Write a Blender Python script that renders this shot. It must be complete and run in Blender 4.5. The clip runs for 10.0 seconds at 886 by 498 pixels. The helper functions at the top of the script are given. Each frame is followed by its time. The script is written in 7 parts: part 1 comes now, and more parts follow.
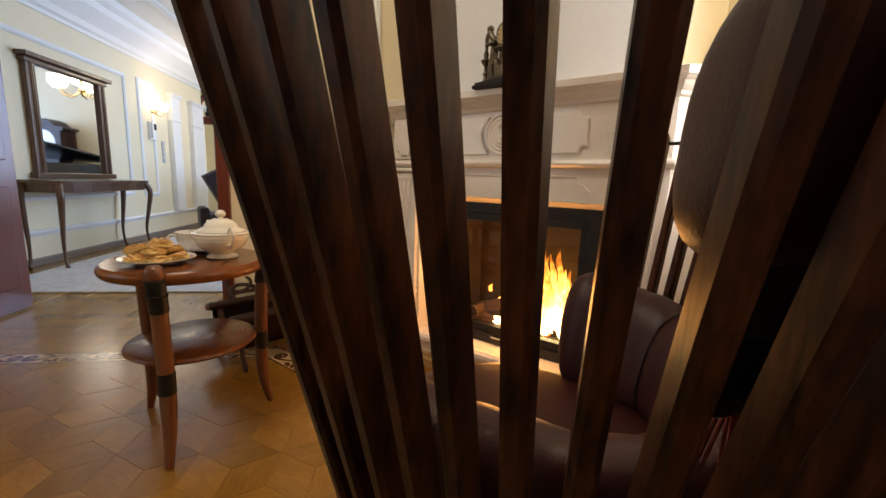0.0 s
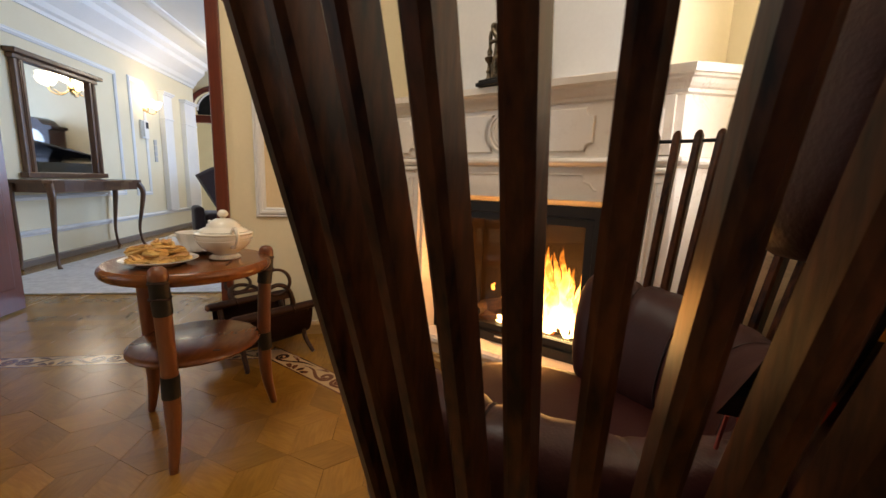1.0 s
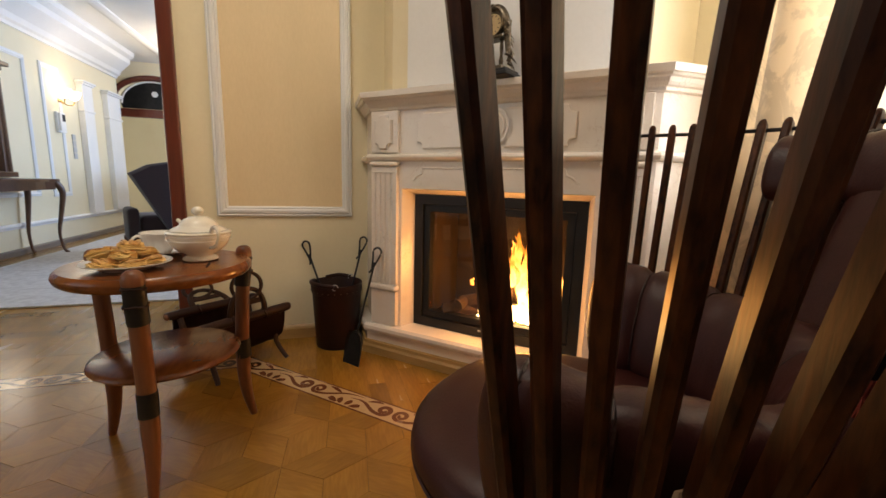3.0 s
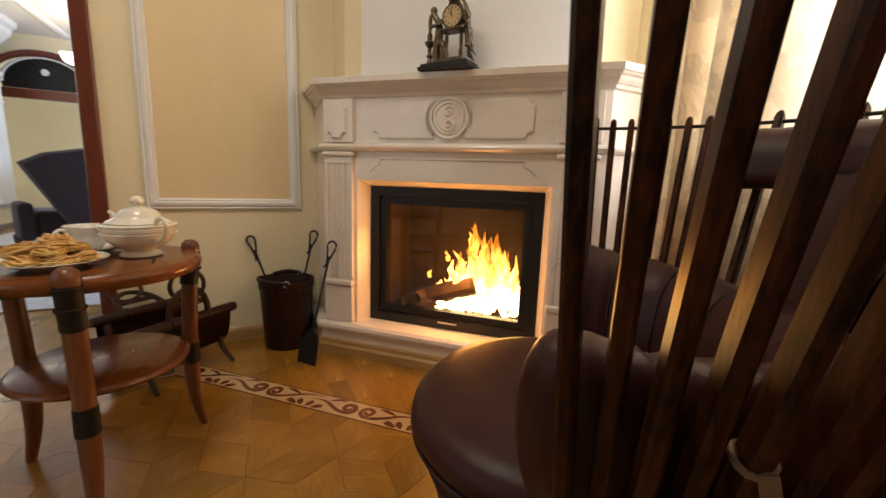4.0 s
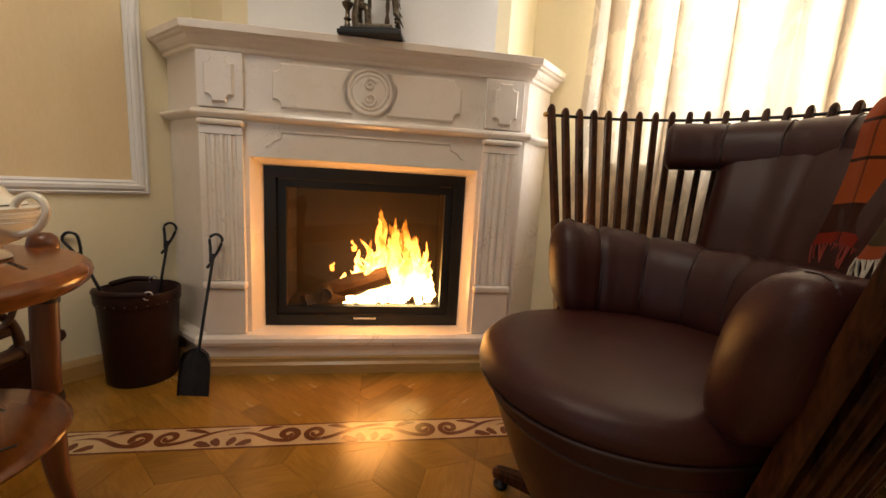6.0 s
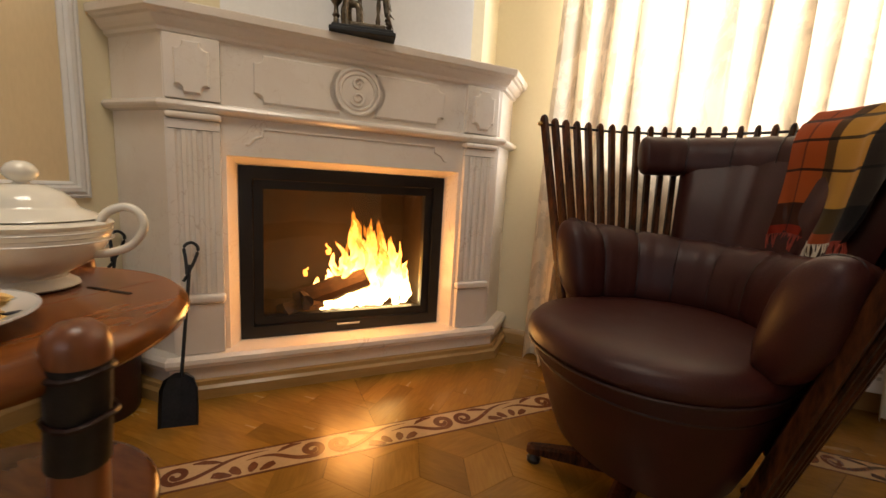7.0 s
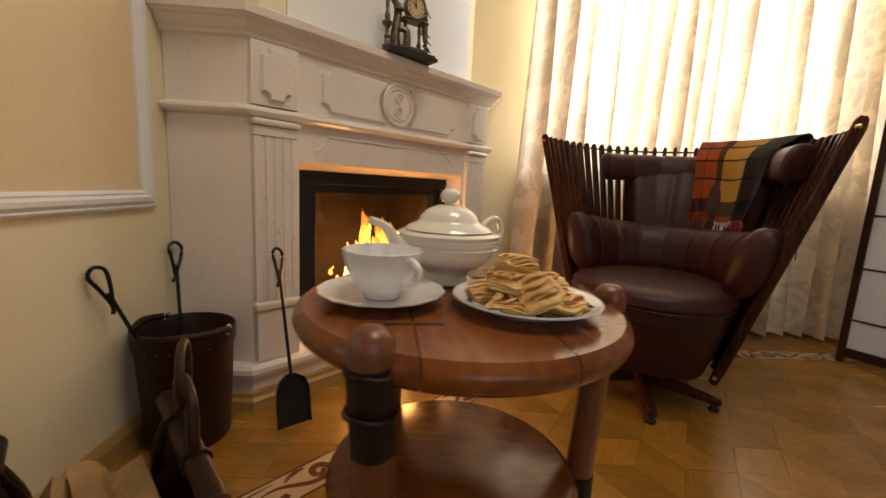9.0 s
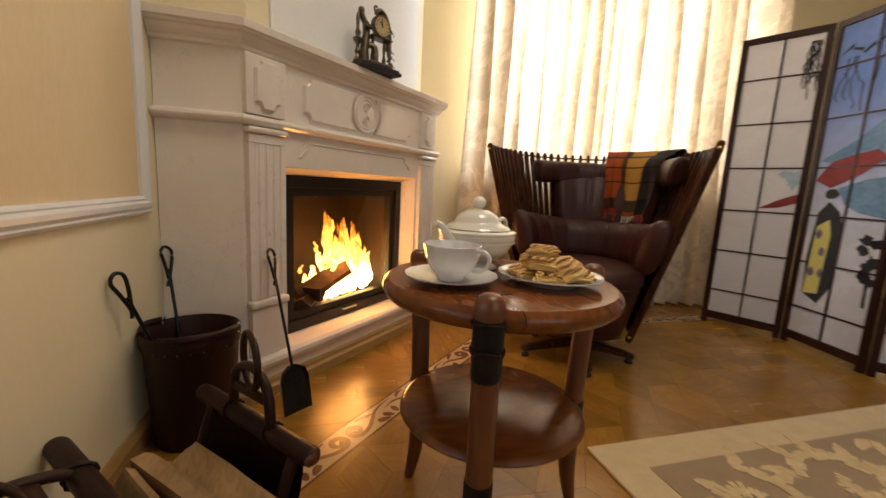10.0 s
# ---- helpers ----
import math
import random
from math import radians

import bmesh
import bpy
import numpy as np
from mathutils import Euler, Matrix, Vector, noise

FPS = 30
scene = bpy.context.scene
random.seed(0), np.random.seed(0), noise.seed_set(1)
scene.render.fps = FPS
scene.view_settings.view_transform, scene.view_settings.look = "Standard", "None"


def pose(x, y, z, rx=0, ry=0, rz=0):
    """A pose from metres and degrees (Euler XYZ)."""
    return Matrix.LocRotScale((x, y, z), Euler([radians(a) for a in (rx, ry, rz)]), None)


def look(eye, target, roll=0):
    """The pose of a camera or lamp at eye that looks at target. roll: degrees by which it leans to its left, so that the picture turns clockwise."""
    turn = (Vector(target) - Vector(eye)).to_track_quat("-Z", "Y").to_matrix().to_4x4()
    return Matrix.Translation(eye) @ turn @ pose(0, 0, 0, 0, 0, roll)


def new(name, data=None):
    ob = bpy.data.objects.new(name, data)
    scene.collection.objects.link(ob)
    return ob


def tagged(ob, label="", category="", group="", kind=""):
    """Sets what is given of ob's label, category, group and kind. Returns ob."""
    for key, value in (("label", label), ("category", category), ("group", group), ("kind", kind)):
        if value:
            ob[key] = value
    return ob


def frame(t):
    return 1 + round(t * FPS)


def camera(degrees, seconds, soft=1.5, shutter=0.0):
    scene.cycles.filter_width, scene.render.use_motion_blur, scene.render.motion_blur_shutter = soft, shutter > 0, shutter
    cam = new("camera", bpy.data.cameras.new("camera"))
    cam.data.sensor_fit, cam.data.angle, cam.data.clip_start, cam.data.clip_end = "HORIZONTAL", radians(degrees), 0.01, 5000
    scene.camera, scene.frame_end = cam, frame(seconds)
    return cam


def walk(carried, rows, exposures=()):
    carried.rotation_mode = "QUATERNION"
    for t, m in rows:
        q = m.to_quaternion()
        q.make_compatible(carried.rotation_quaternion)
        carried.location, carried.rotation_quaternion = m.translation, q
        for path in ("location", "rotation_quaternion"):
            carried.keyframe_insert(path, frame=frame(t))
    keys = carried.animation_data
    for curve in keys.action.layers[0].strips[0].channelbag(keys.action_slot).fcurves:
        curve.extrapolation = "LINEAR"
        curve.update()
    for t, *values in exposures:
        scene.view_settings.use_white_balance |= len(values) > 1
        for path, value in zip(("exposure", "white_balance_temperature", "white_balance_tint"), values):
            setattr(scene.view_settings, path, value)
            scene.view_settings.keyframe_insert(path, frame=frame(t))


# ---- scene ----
cam = camera(95.4, 10.0, soft=1.5, shutter=0.4)
PATH = [
    (0, (0.2319, 0.0961, 0.858), (0.521, 2.043, 0.535), 2.0),
    (0.5, (0.2153, 0.1011, 0.858), (0.517, 2.048, 0.531), 1.9),
    (1, (0.1925, 0.1131, 0.858), (0.513, 2.06, 0.526), 1.8),
    (1.5, (0.1618, 0.1256, 0.858), (0.528, 2.065, 0.527), 1.8),
    (2, (0.1249, 0.1352, 0.858), (0.559, 2.06, 0.523), 1.8),
    (2.5, (0.0805, 0.1556, 0.849), (0.579, 2.07, 0.514), 1.7),
    (2.7, (0.0617, 0.1574, 0.8432), (0.5944, 2.0659, 0.513), 1.75),
    (3.8, (-0.0211, 0.1956, 0.8176), (0.7712, 2.0023, 0.4812), 1.49),
    (4, (-0.0531, 0.2062, 0.813), (0.825, 1.971, 0.477), 2.0),
    (4.5, (-0.094, 0.261, 0.789), (0.965, 1.919, 0.457), 2.2),
    (5, (-0.1634, 0.3407, 0.778), (1.07, 1.875, 0.445), 2.5),
    (5.5, (-0.257, 0.438, 0.756), (1.18, 1.79, 0.43), 2.8),
    (5.7, (-0.2994, 0.4802, 0.75), (1.2029, 1.7602, 0.4264), 2.99),
    (6.8, (-0.5532, 0.8067, 0.7422), (1.2647, 1.5822, 0.4359), 3.46),
    (7, (-0.588, 0.857, 0.743), (1.263, 1.55, 0.437), 3.3),
    (7.5, (-0.713, 1.011, 0.744), (1.206, 1.483, 0.44), 3.3),
    (8, (-0.823, 1.197, 0.751), (1.137, 1.453, 0.446), 3.4),
    (8.5, (-0.916, 1.386, 0.743), (1.059, 1.442, 0.438), 3.3),
    (9, (-0.986, 1.56, 0.747), (0.988, 1.47, 0.44), 3.0),
    (9.5, (-1.05, 1.708, 0.75), (0.909, 1.449, 0.442), 2.8),
    (10, (-1.146, 1.838, 0.761), (0.755, 1.295, 0.459), 3.0),
]
walk(cam, [(t, look(eye, target, roll)) for t, eye, target, roll in PATH])

# ---- world and lights ----
world = bpy.data.worlds.new("world")
scene.world = world
world.use_nodes = True
wn = world.node_tree.nodes
sky = wn.new("ShaderNodeTexSky")
sky.sky_type, sky.sun_disc = "NISHITA", False
sky.sun_elevation, sky.sun_rotation = radians(35), radians(60)
wn["Background"].inputs[1].default_value = 0.12
world.node_tree.links.new(sky.outputs[0], wn["Background"].inputs[0])


def lamp(name, kind, m, energy, colour, size=None, size_y=None):
    data = bpy.data.lights.new(name, kind)
    data.energy, data.color = energy, colour
    if kind == "AREA":
        data.shape, data.size, data.size_y = "RECTANGLE", size, size_y or size
    elif kind == "SUN":
        data.angle = radians(size)
    else:
        data.shadow_soft_size = size
    ob = new(name, data)
    ob.matrix_world = m
    return ob


lamp("sun", "SUN", look((6, 3, 5), (1.3, 0.2, 1.5)), 0.6, (1, 0.95, 0.88), 8)
# daylight in the curtained window and the hall's window
lamp("window_daylight", "AREA", look((1.6, -0.08, 1.75), (0, -0.08, 1.6)), 160, (1, 0.97, 0.95), 2.1, 1.75)
lamp("hall_daylight", "AREA", look((1.35, 6.2, 1.6), (-2, 6.2, 1.5)), 128, (0.43, 0.62, 1.0), 2.6, 1.8)
# cool fill added behind the arch, where no window is built
lamp("back_room_fill", "AREA", look((0.9, 9.1, 1.6), (-2, 9.1, 1.3)), 95, (0.7, 0.8, 1.0), 1.0, 1.6)
# weak fill added in an invented opening of the unseen west wall
lamp("added_side_fill", "AREA", look((-3.3, 0.5, 1.6), (0, 0.5, 1.3)), 6, (1.0, 0.90, 0.80), 1.9, 1.5)
# assumed ceiling lamp of the room, unseen and without fixture: a warm fill
lamp("unseen_ceiling_fill", "AREA", look((-0.5, 1.05, 2.6), (-0.5, 1.05, 0)), 16, (1, 0.89, 0.74), 0.7, 0.7)
# the fire
FIRE_AT = pose(0.82, 1.763, 0.40)
lamp("fire_glow", "POINT", FIRE_AT, 12, (1, 0.44, 0.12), 0.13)

# ---- materials ----


class Nodes:
    def __init__(self, name):
        self.m = bpy.data.materials.new(name)
        self.m.use_nodes = True
        self.t = self.m.node_tree
        self.p = self.t.nodes["Principled BSDF"]
        self.out = self.t.nodes["Material Output"]

    def add(self, kind, **kw):
        n = self.t.nodes.new("ShaderNode" + kind)
        for k, v in kw.items():
            n.inputs[k.replace("_", " ")].default_value = v
        return n

    def link(self, a, b):
        self.t.links.new(a, b)


def rgba(c):
    return (*c, 1)


def surf(name, c1, c2, rough=0.5, scale=6.0, fine=80.0, bump=0.1, metal=0.0, stretch=(1, 1, 1), spread=0.35, coat=0.0, per_piece=0.0, sheen=0.0, spec=0.5):
    """Two colours mixed by coarse and fine noise, uneven gloss, small relief."""
    n = Nodes(name)
    co = n.add("TexCoord")
    mp = n.add("Mapping", Scale=stretch)
    n.link(co.outputs["Object"], mp.inputs[0])
    a = n.add("TexNoise", Scale=scale, Detail=5.0, Roughness=0.6)
    b = n.add("TexNoise", Scale=fine, Detail=3.0)
    n.link(mp.outputs[0], a.inputs["Vector"])
    n.link(mp.outputs[0], b.inputs["Vector"])
    ad = n.add("Math")
    ad.operation = "MULTIPLY_ADD"
    ad.inputs[1].default_value = 0.4
    n.link(b.outputs[0], ad.inputs[0])
    mu = n.add("Math")
    mu.operation = "MULTIPLY"
    mu.inputs[1].default_value = 0.6
    n.link(a.outputs[0], mu.inputs[0])
    n.link(mu.outputs[0], ad.inputs[2])
    rp = n.add("MapRange")
    rp.inputs["From Min"].default_value, rp.inputs["From Max"].default_value = 0.5 - spread / 2, 0.5 + spread / 2
    n.link(ad.outputs[0], rp.inputs["Value"])
    mix = n.add("Mix")
    mix.data_type = "RGBA"
    mix.inputs[6].default_value, mix.inputs[7].default_value = rgba(c1), rgba(c2)
    n.link(rp.outputs[0], mix.inputs[0])
    col = mix.outputs[2]
    if per_piece:
        oi = n.add("ObjectInfo")
        gi = n.add("NewGeometry")
        am = n.add("Math")
        am.operation = "ADD"
        n.link(oi.outputs["Random"], am.inputs[0])
        n.link(gi.outputs["Random Per Island"], am.inputs[1])
        fr = n.add("Math")
        fr.operation = "FRACT"
        n.link(am.outputs[0], fr.inputs[0])
        hr = n.add("MapRange")
        hr.inputs["To Min"].default_value, hr.inputs["To Max"].default_value = 1 - per_piece, 1 + per_piece
        n.link(fr.outputs[0], hr.inputs["Value"])
        hs = n.add("HueSaturation")
        n.link(hr.outputs[0], hs.inputs["Value"])
        n.link(col, hs.inputs["Color"])
        col = hs.outputs[0]
    n.link(col, n.p.inputs["Base Color"])
    rr = n.add("MapRange")
    rr.inputs["To Min"].default_value, rr.inputs["To Max"].default_value = max(0.03, rough * 0.8), min(1, rough * 1.2)
    n.link(a.outputs[0], rr.inputs["Value"])
    n.link(rr.outputs[0], n.p.inputs["Roughness"])
    n.p.inputs["Metallic"].default_value = metal
    n.p.inputs["Specular IOR Level"].default_value = spec
    n.p.inputs["Coat Weight"].default_value = coat
    n.p.inputs["Coat Roughness"].default_value = 0.15
    n.p.inputs["Sheen Weight"].default_value = sheen
    if bump:
        bp = n.add("Bump", Strength=bump, Distance=0.004)
        n.link(ad.outputs[0], bp.inputs["Height"])
        n.link(bp.outputs[0], n.p.inputs["Normal"])
    return n.m


def glow(name, colour, strength):
    n = Nodes(name)
    n.p.inputs["Base Color"].default_value = rgba(colour)
    n.p.inputs["Emission Color"].default_value = rgba(colour)
    n.p.inputs["Emission Strength"].default_value = strength
    return n.m


def glass(name, tint=(1, 1, 1), gloss=0.12):
    n = Nodes(name)
    tr = n.add("BsdfTransparent", Color=rgba(tint))
    gl = n.add("BsdfGlossy", Roughness=0.03)
    mx = n.add("MixShader")
    fr = n.add("LayerWeight", Blend=0.5)
    pw = n.add("Math")
    pw.operation = "POWER"
    pw.inputs[1].default_value = 4.0
    n.link(fr.outputs["Facing"], pw.inputs[0])
    ma = n.add("Math")
    ma.operation = "MULTIPLY_ADD"
    ma.inputs[1].default_value, ma.inputs[2].default_value = 0.5, gloss * 0.3
    n.link(pw.outputs[0], ma.inputs[0])
    n.link(ma.outputs[0], mx.inputs[0])
    n.link(tr.outputs[0], mx.inputs[1])
    n.link(gl.outputs[0], mx.inputs[2])
    n.link(mx.outputs[0], n.out.inputs[0])
    return n.m


def cloth_through(name, colour, share, pattern=0.0, wash=None):
    """A woven cloth that lets part of the light through; wash: a paint that deepens towards its top."""
    n = Nodes(name)
    co = n.add("TexCoord")
    wv = n.add("TexNoise", Scale=7.0, Detail=6.0, Roughness=0.65, Distortion=1.2)
    n.link(co.outputs["Object"], wv.inputs["Vector"])
    rp = n.add("MapRange")
    rp.inputs["From Min"].default_value, rp.inputs["From Max"].default_value = 0.47, 0.53
    rp.inputs["To Min"].default_value, rp.inputs["To Max"].default_value = 1 - pattern, 1
    n.link(wv.outputs[0], rp.inputs["Value"])
    hs = n.add("HueSaturation", Color=rgba(colour))
    n.link(rp.outputs[0], hs.inputs["Value"])
    if wash:
        sp = n.add("SeparateXYZ")
        n.link(co.outputs["Object"], sp.inputs[0])
        hz = n.add("MapRange")
        hz.inputs["From Min"].default_value, hz.inputs["From Max"].default_value = 0.55, 1.35
        n.link(sp.outputs[2], hz.inputs["Value"])
        wm = n.add("Mix")
        wm.data_type = "RGBA"
        wm.inputs[6].default_value, wm.inputs[7].default_value = rgba(colour), rgba(wash)
        n.link(hz.outputs[0], wm.inputs[0])
        n.link(wm.outputs[2], hs.inputs["Color"])
    d = n.add("BsdfDiffuse")
    t = n.add("BsdfTranslucent")
    n.link(hs.outputs[0], d.inputs[0])
    n.link(hs.outputs[0], t.inputs[0])
    mx = n.add("MixShader")
    mx.inputs[0].default_value = share
    n.link(d.outputs[0], mx.inputs[1])
    n.link(t.outputs[0], mx.inputs[2])
    n.link(mx.outputs[0], n.out.inputs[0])
    return n.m


def marble(name):
    """Polished cream marble: faint clouds, thin broken veins, small pale fossils."""
    n = Nodes(name)
    co = n.add("TexCoord")
    cl = n.add("TexNoise", Scale=3.2, Detail=6.0, Roughness=0.55, Distortion=0.5)
    n.link(co.outputs["Object"], cl.inputs["Vector"])
    cr = n.add("MapRange")
    cr.inputs["From Min"].default_value, cr.inputs["From Max"].default_value = 0.34, 0.66
    n.link(cl.outputs[0], cr.inputs["Value"])
    mix = n.add("Mix")
    mix.data_type = "RGBA"
    mix.inputs[6].default_value, mix.inputs[7].default_value = (0.81, 0.715, 0.62, 1), (0.875, 0.805, 0.725, 1)
    n.link(cr.outputs[0], mix.inputs[0])
    col = mix.outputs[2]
    for sc, wid, dep, tint in ((4.5, 0.010, 0.5, (0.50, 0.35, 0.25, 1)), (11.0, 0.013, 0.3, (0.92, 0.87, 0.80, 1)), (17.0, 0.012, 0.28, (0.56, 0.42, 0.31, 1))):
        ns = n.add("TexNoise", Scale=sc, Detail=4.0, Roughness=0.6, Distortion=1.6)
        n.link(co.outputs["Object"], ns.inputs["Vector"])
        sb = n.add("Math")
        sb.operation = "SUBTRACT"
        sb.inputs[1].default_value = 0.5
        n.link(ns.outputs[0], sb.inputs[0])
        ab_ = n.add("Math")
        ab_.operation = "ABSOLUTE"
        n.link(sb.outputs[0], ab_.inputs[0])
        vr = n.add("MapRange")
        vr.inputs["From Min"].default_value, vr.inputs["From Max"].default_value = 0.0, wid
        vr.inputs["To Min"].default_value, vr.inputs["To Max"].default_value = dep, 0.0
        n.link(ab_.outputs[0], vr.inputs["Value"])
        brk = n.add("TexNoise", Scale=sc * 0.7, Detail=2.0)
        n.link(co.outputs["Object"], brk.inputs["Vector"])
        br = n.add("MapRange")
        br.inputs["From Min"].default_value, br.inputs["From Max"].default_value = 0.46, 0.62
        n.link(brk.outputs[0], br.inputs["Value"])
        mu = n.add("Math")
        mu.operation = "MULTIPLY"
        n.link(vr.outputs[0], mu.inputs[0])
        n.link(br.outputs[0], mu.inputs[1])
        mv = n.add("Mix")
        mv.data_type = "RGBA"
        mv.inputs[7].default_value = tint
        n.link(mu.outputs[0], mv.inputs[0])
        n.link(col, mv.inputs[6])
        col = mv.outputs[2]
    n.link(col, n.p.inputs["Base Color"])
    rr = n.add("MapRange")
    rr.inputs["To Min"].default_value, rr.inputs["To Max"].default_value = 0.14, 0.24
    n.link(cl.outputs[0], rr.inputs["Value"])
    n.link(rr.outputs[0], n.p.inputs["Roughness"])
    n.p.inputs["Coat Weight"].default_value = 0.2
    n.p.inputs["Coat Roughness"].default_value = 0.1
    return n.m


M_PLASTER = surf("cream_plaster", (0.79, 0.69, 0.46), (0.83, 0.73, 0.50), 0.6, 3, 60, 0.08)
M_PANEL = surf("ochre_wall_silk", (0.75, 0.585, 0.34), (0.82, 0.65, 0.40), 0.6, 4, 160, 0.12, stretch=(1, 1, 0.25))
M_WHITE = surf("white_paint", (0.78, 0.77, 0.75), (0.83, 0.82, 0.80), 0.4, 5, 70, 0.04)
M_HALLWALL = surf("hall_plaster", (0.78, 0.68, 0.46), (0.82, 0.73, 0.52), 0.6, 4, 80, 0.08)
M_MARBLE = marble("cream_marble")
M_MAHOGANY = surf("dark_red_mahogany", (0.10, 0.018, 0.010), (0.16, 0.032, 0.016), 0.3, 10, 60, 0.05, stretch=(1, 1, 0.08), coat=0.4)
M_WALNUT = surf("carved_walnut", (0.065, 0.026, 0.011), (0.125, 0.055, 0.024), 0.35, 12, 90, 0.1, stretch=(1, 1, 0.2), coat=0.3)
M_BENT = surf("dark_bentwood", (0.020, 0.008, 0.004), (0.046, 0.019, 0.009), 0.42, 12, 90, 0.1, spec=0.25)
M_TEAK = surf("polished_teak", (0.11, 0.031, 0.0065), (0.285, 0.088, 0.018), 0.22, 5, 60, 0.06, stretch=(1, 0.3, 1), spread=0.34, coat=0.1, per_piece=0.1, spec=0.35)
M_TEAKLEG = surf("teak_leg", (0.10, 0.030, 0.010), (0.20, 0.066, 0.023), 0.34, 14, 90, 0.06, stretch=(1, 1, 0.1), coat=0.15)
M_SLAT = surf("dark_stained_slat", (0.008, 0.0022, 0.0009), (0.082, 0.025, 0.0075), 0.40, 30, 150, 0.14, stretch=(1, 1, 0.22), spread=0.24, coat=0.0, spec=0.14)
M_LEATHER = surf("oxblood_leather", (0.029, 0.0062, 0.0049), (0.046, 0.0108, 0.0086), 0.43, 14, 300, 0.25, coat=0.0, spec=0.3)
M_PIPING = surf("stitched_seam", (0.018, 0.005, 0.004), (0.028, 0.008, 0.006), 0.5, 20, 200, 0.2)
M_LEATHER_OLD = surf("worn_brown_leather", (0.013, 0.0045, 0.0035), (0.034, 0.011, 0.007), 0.45, 9, 160, 0.3, spec=0.22)
M_TAG = surf("tan_leather", (0.15, 0.085, 0.045), (0.24, 0.145, 0.08), 0.5, 20, 160, 0.2)
M_STRAP = surf("black_leather_wrap", (0.007, 0.006, 0.005), (0.016, 0.012, 0.010), 0.5, 15, 120, 0.3, spec=0.3)
M_IRON = surf("black_iron", (0.012, 0.012, 0.013), (0.028, 0.028, 0.03), 0.38, 18, 150, 0.2, metal=0.6)
M_STOVE = surf("black_stove_steel", (0.010, 0.010, 0.011), (0.018, 0.018, 0.019), 0.45, 10, 200, 0.08, metal=0.3)
M_BRONZE = surf("aged_bronze", (0.06, 0.045, 0.03), (0.22, 0.18, 0.13), 0.32, 30, 120, 0.2, metal=0.9)
M_BRASS = surf("brass", (0.55, 0.38, 0.14), (0.65, 0.47, 0.2), 0.25, 20, 90, 0.05, metal=1.0)
M_PORCELAIN = surf("white_porcelain", (0.84, 0.81, 0.77), (0.88, 0.85, 0.81), 0.12, 5, 40, 0.0, coat=0.6)
M_IVORY = surf("ivory_porcelain", (0.84, 0.78, 0.66), (0.88, 0.83, 0.72), 0.12, 5, 40, 0.0, coat=0.6)
M_CRUST = surf("browned_crust", (0.50, 0.23, 0.06), (0.76, 0.48, 0.18), 0.45, 30, 120, 0.5, spread=0.4)
M_OAK = surf("oak_parquet", (0.205, 0.094, 0.0125), (0.345, 0.176, 0.027), 0.26, 9, 110, 0.06, stretch=(1, 0.14, 1), coat=0.16, per_piece=0.2)
M_OAK2 = surf("oak_strips", (0.205, 0.094, 0.0125), (0.34, 0.172, 0.027), 0.26, 9, 110, 0.06, stretch=(1, 0.16, 1), coat=0.16, per_piece=0.17)
M_JOINT = surf("floor_joint", (0.10, 0.048, 0.018), (0.14, 0.068, 0.026), 0.5, 10, 80, 0.0)
M_MAPLE = surf("maple_inlay", (0.46, 0.31, 0.16), (0.56, 0.39, 0.22), 0.24, 6, 90, 0.03, coat=0.35)
M_INLAY = surf("wenge_inlay", (0.10, 0.030, 0.010), (0.16, 0.055, 0.022), 0.26, 12, 90, 0.03, coat=0.35)
M_SKIRT = surf("oak_skirting", (0.37, 0.215, 0.07), (0.48, 0.30, 0.115), 0.35, 8, 70, 0.05, stretch=(0.2, 0.2, 1), coat=0.2)
M_HALLSKIRT = surf("grey_brown_skirting", (0.17, 0.135, 0.11), (0.23, 0.19, 0.16), 0.45, 8, 70, 0.05)
M_RUG = surf("beige_wool", (0.50, 0.38, 0.20), (0.62, 0.50, 0.31), 0.95, 16, 300, 0.6, sheen=0.3)
M_RUGFIELD = surf("brown_wool", (0.25, 0.17, 0.095), (0.33, 0.235, 0.14), 0.95, 8, 300, 0.6, sheen=0.3)
M_RUGLEAF = surf("golden_wool", (0.48, 0.34, 0.15), (0.68, 0.54, 0.32), 0.95, 26, 300, 0.6, sheen=0.3, spread=0.25)
M_HALLRUG = surf("pale_grey_carpet", (0.40, 0.37, 0.35), (0.62, 0.60, 0.57), 0.95, 22, 260, 0.5, spread=0.22, sheen=0.2)
M_SCREEN = surf("dark_screen_wood", (0.016, 0.005, 0.0035), (0.04, 0.012, 0.008), 0.4, 10, 60, 0.05, stretch=(1, 1, 0.1), coat=0.06, spec=0.3)
M_CHAR = surf("charred_log", (0.012, 0.009, 0.007), (0.07, 0.035, 0.018), 0.8, 20, 90, 0.6)
M_LOG = surf("split_birch", (0.26, 0.145, 0.055), (0.46, 0.29, 0.13), 0.75, 12, 110, 0.5, stretch=(0.2, 1, 1))
M_BARK = surf("bark", (0.09, 0.055, 0.035), (0.20, 0.14, 0.09), 0.85, 20, 90, 0.8)
M_FIREBRICK = surf("fireback", (0.016, 0.009, 0.005), (0.05, 0.028, 0.015), 0.8, 7, 60, 0.4)
M_PAPER = cloth_through("rice_paper", (0.86, 0.87, 0.93), 0.36, 0.03)
M_PAPERBLUE = cloth_through("tinted_rice_paper", (0.83, 0.85, 0.95), 0.36, 0.08, (0.24, 0.38, 0.80))
M_CURTAIN = cloth_through("cream_curtain", (0.89, 0.785, 0.63), 0.225, 0.2)
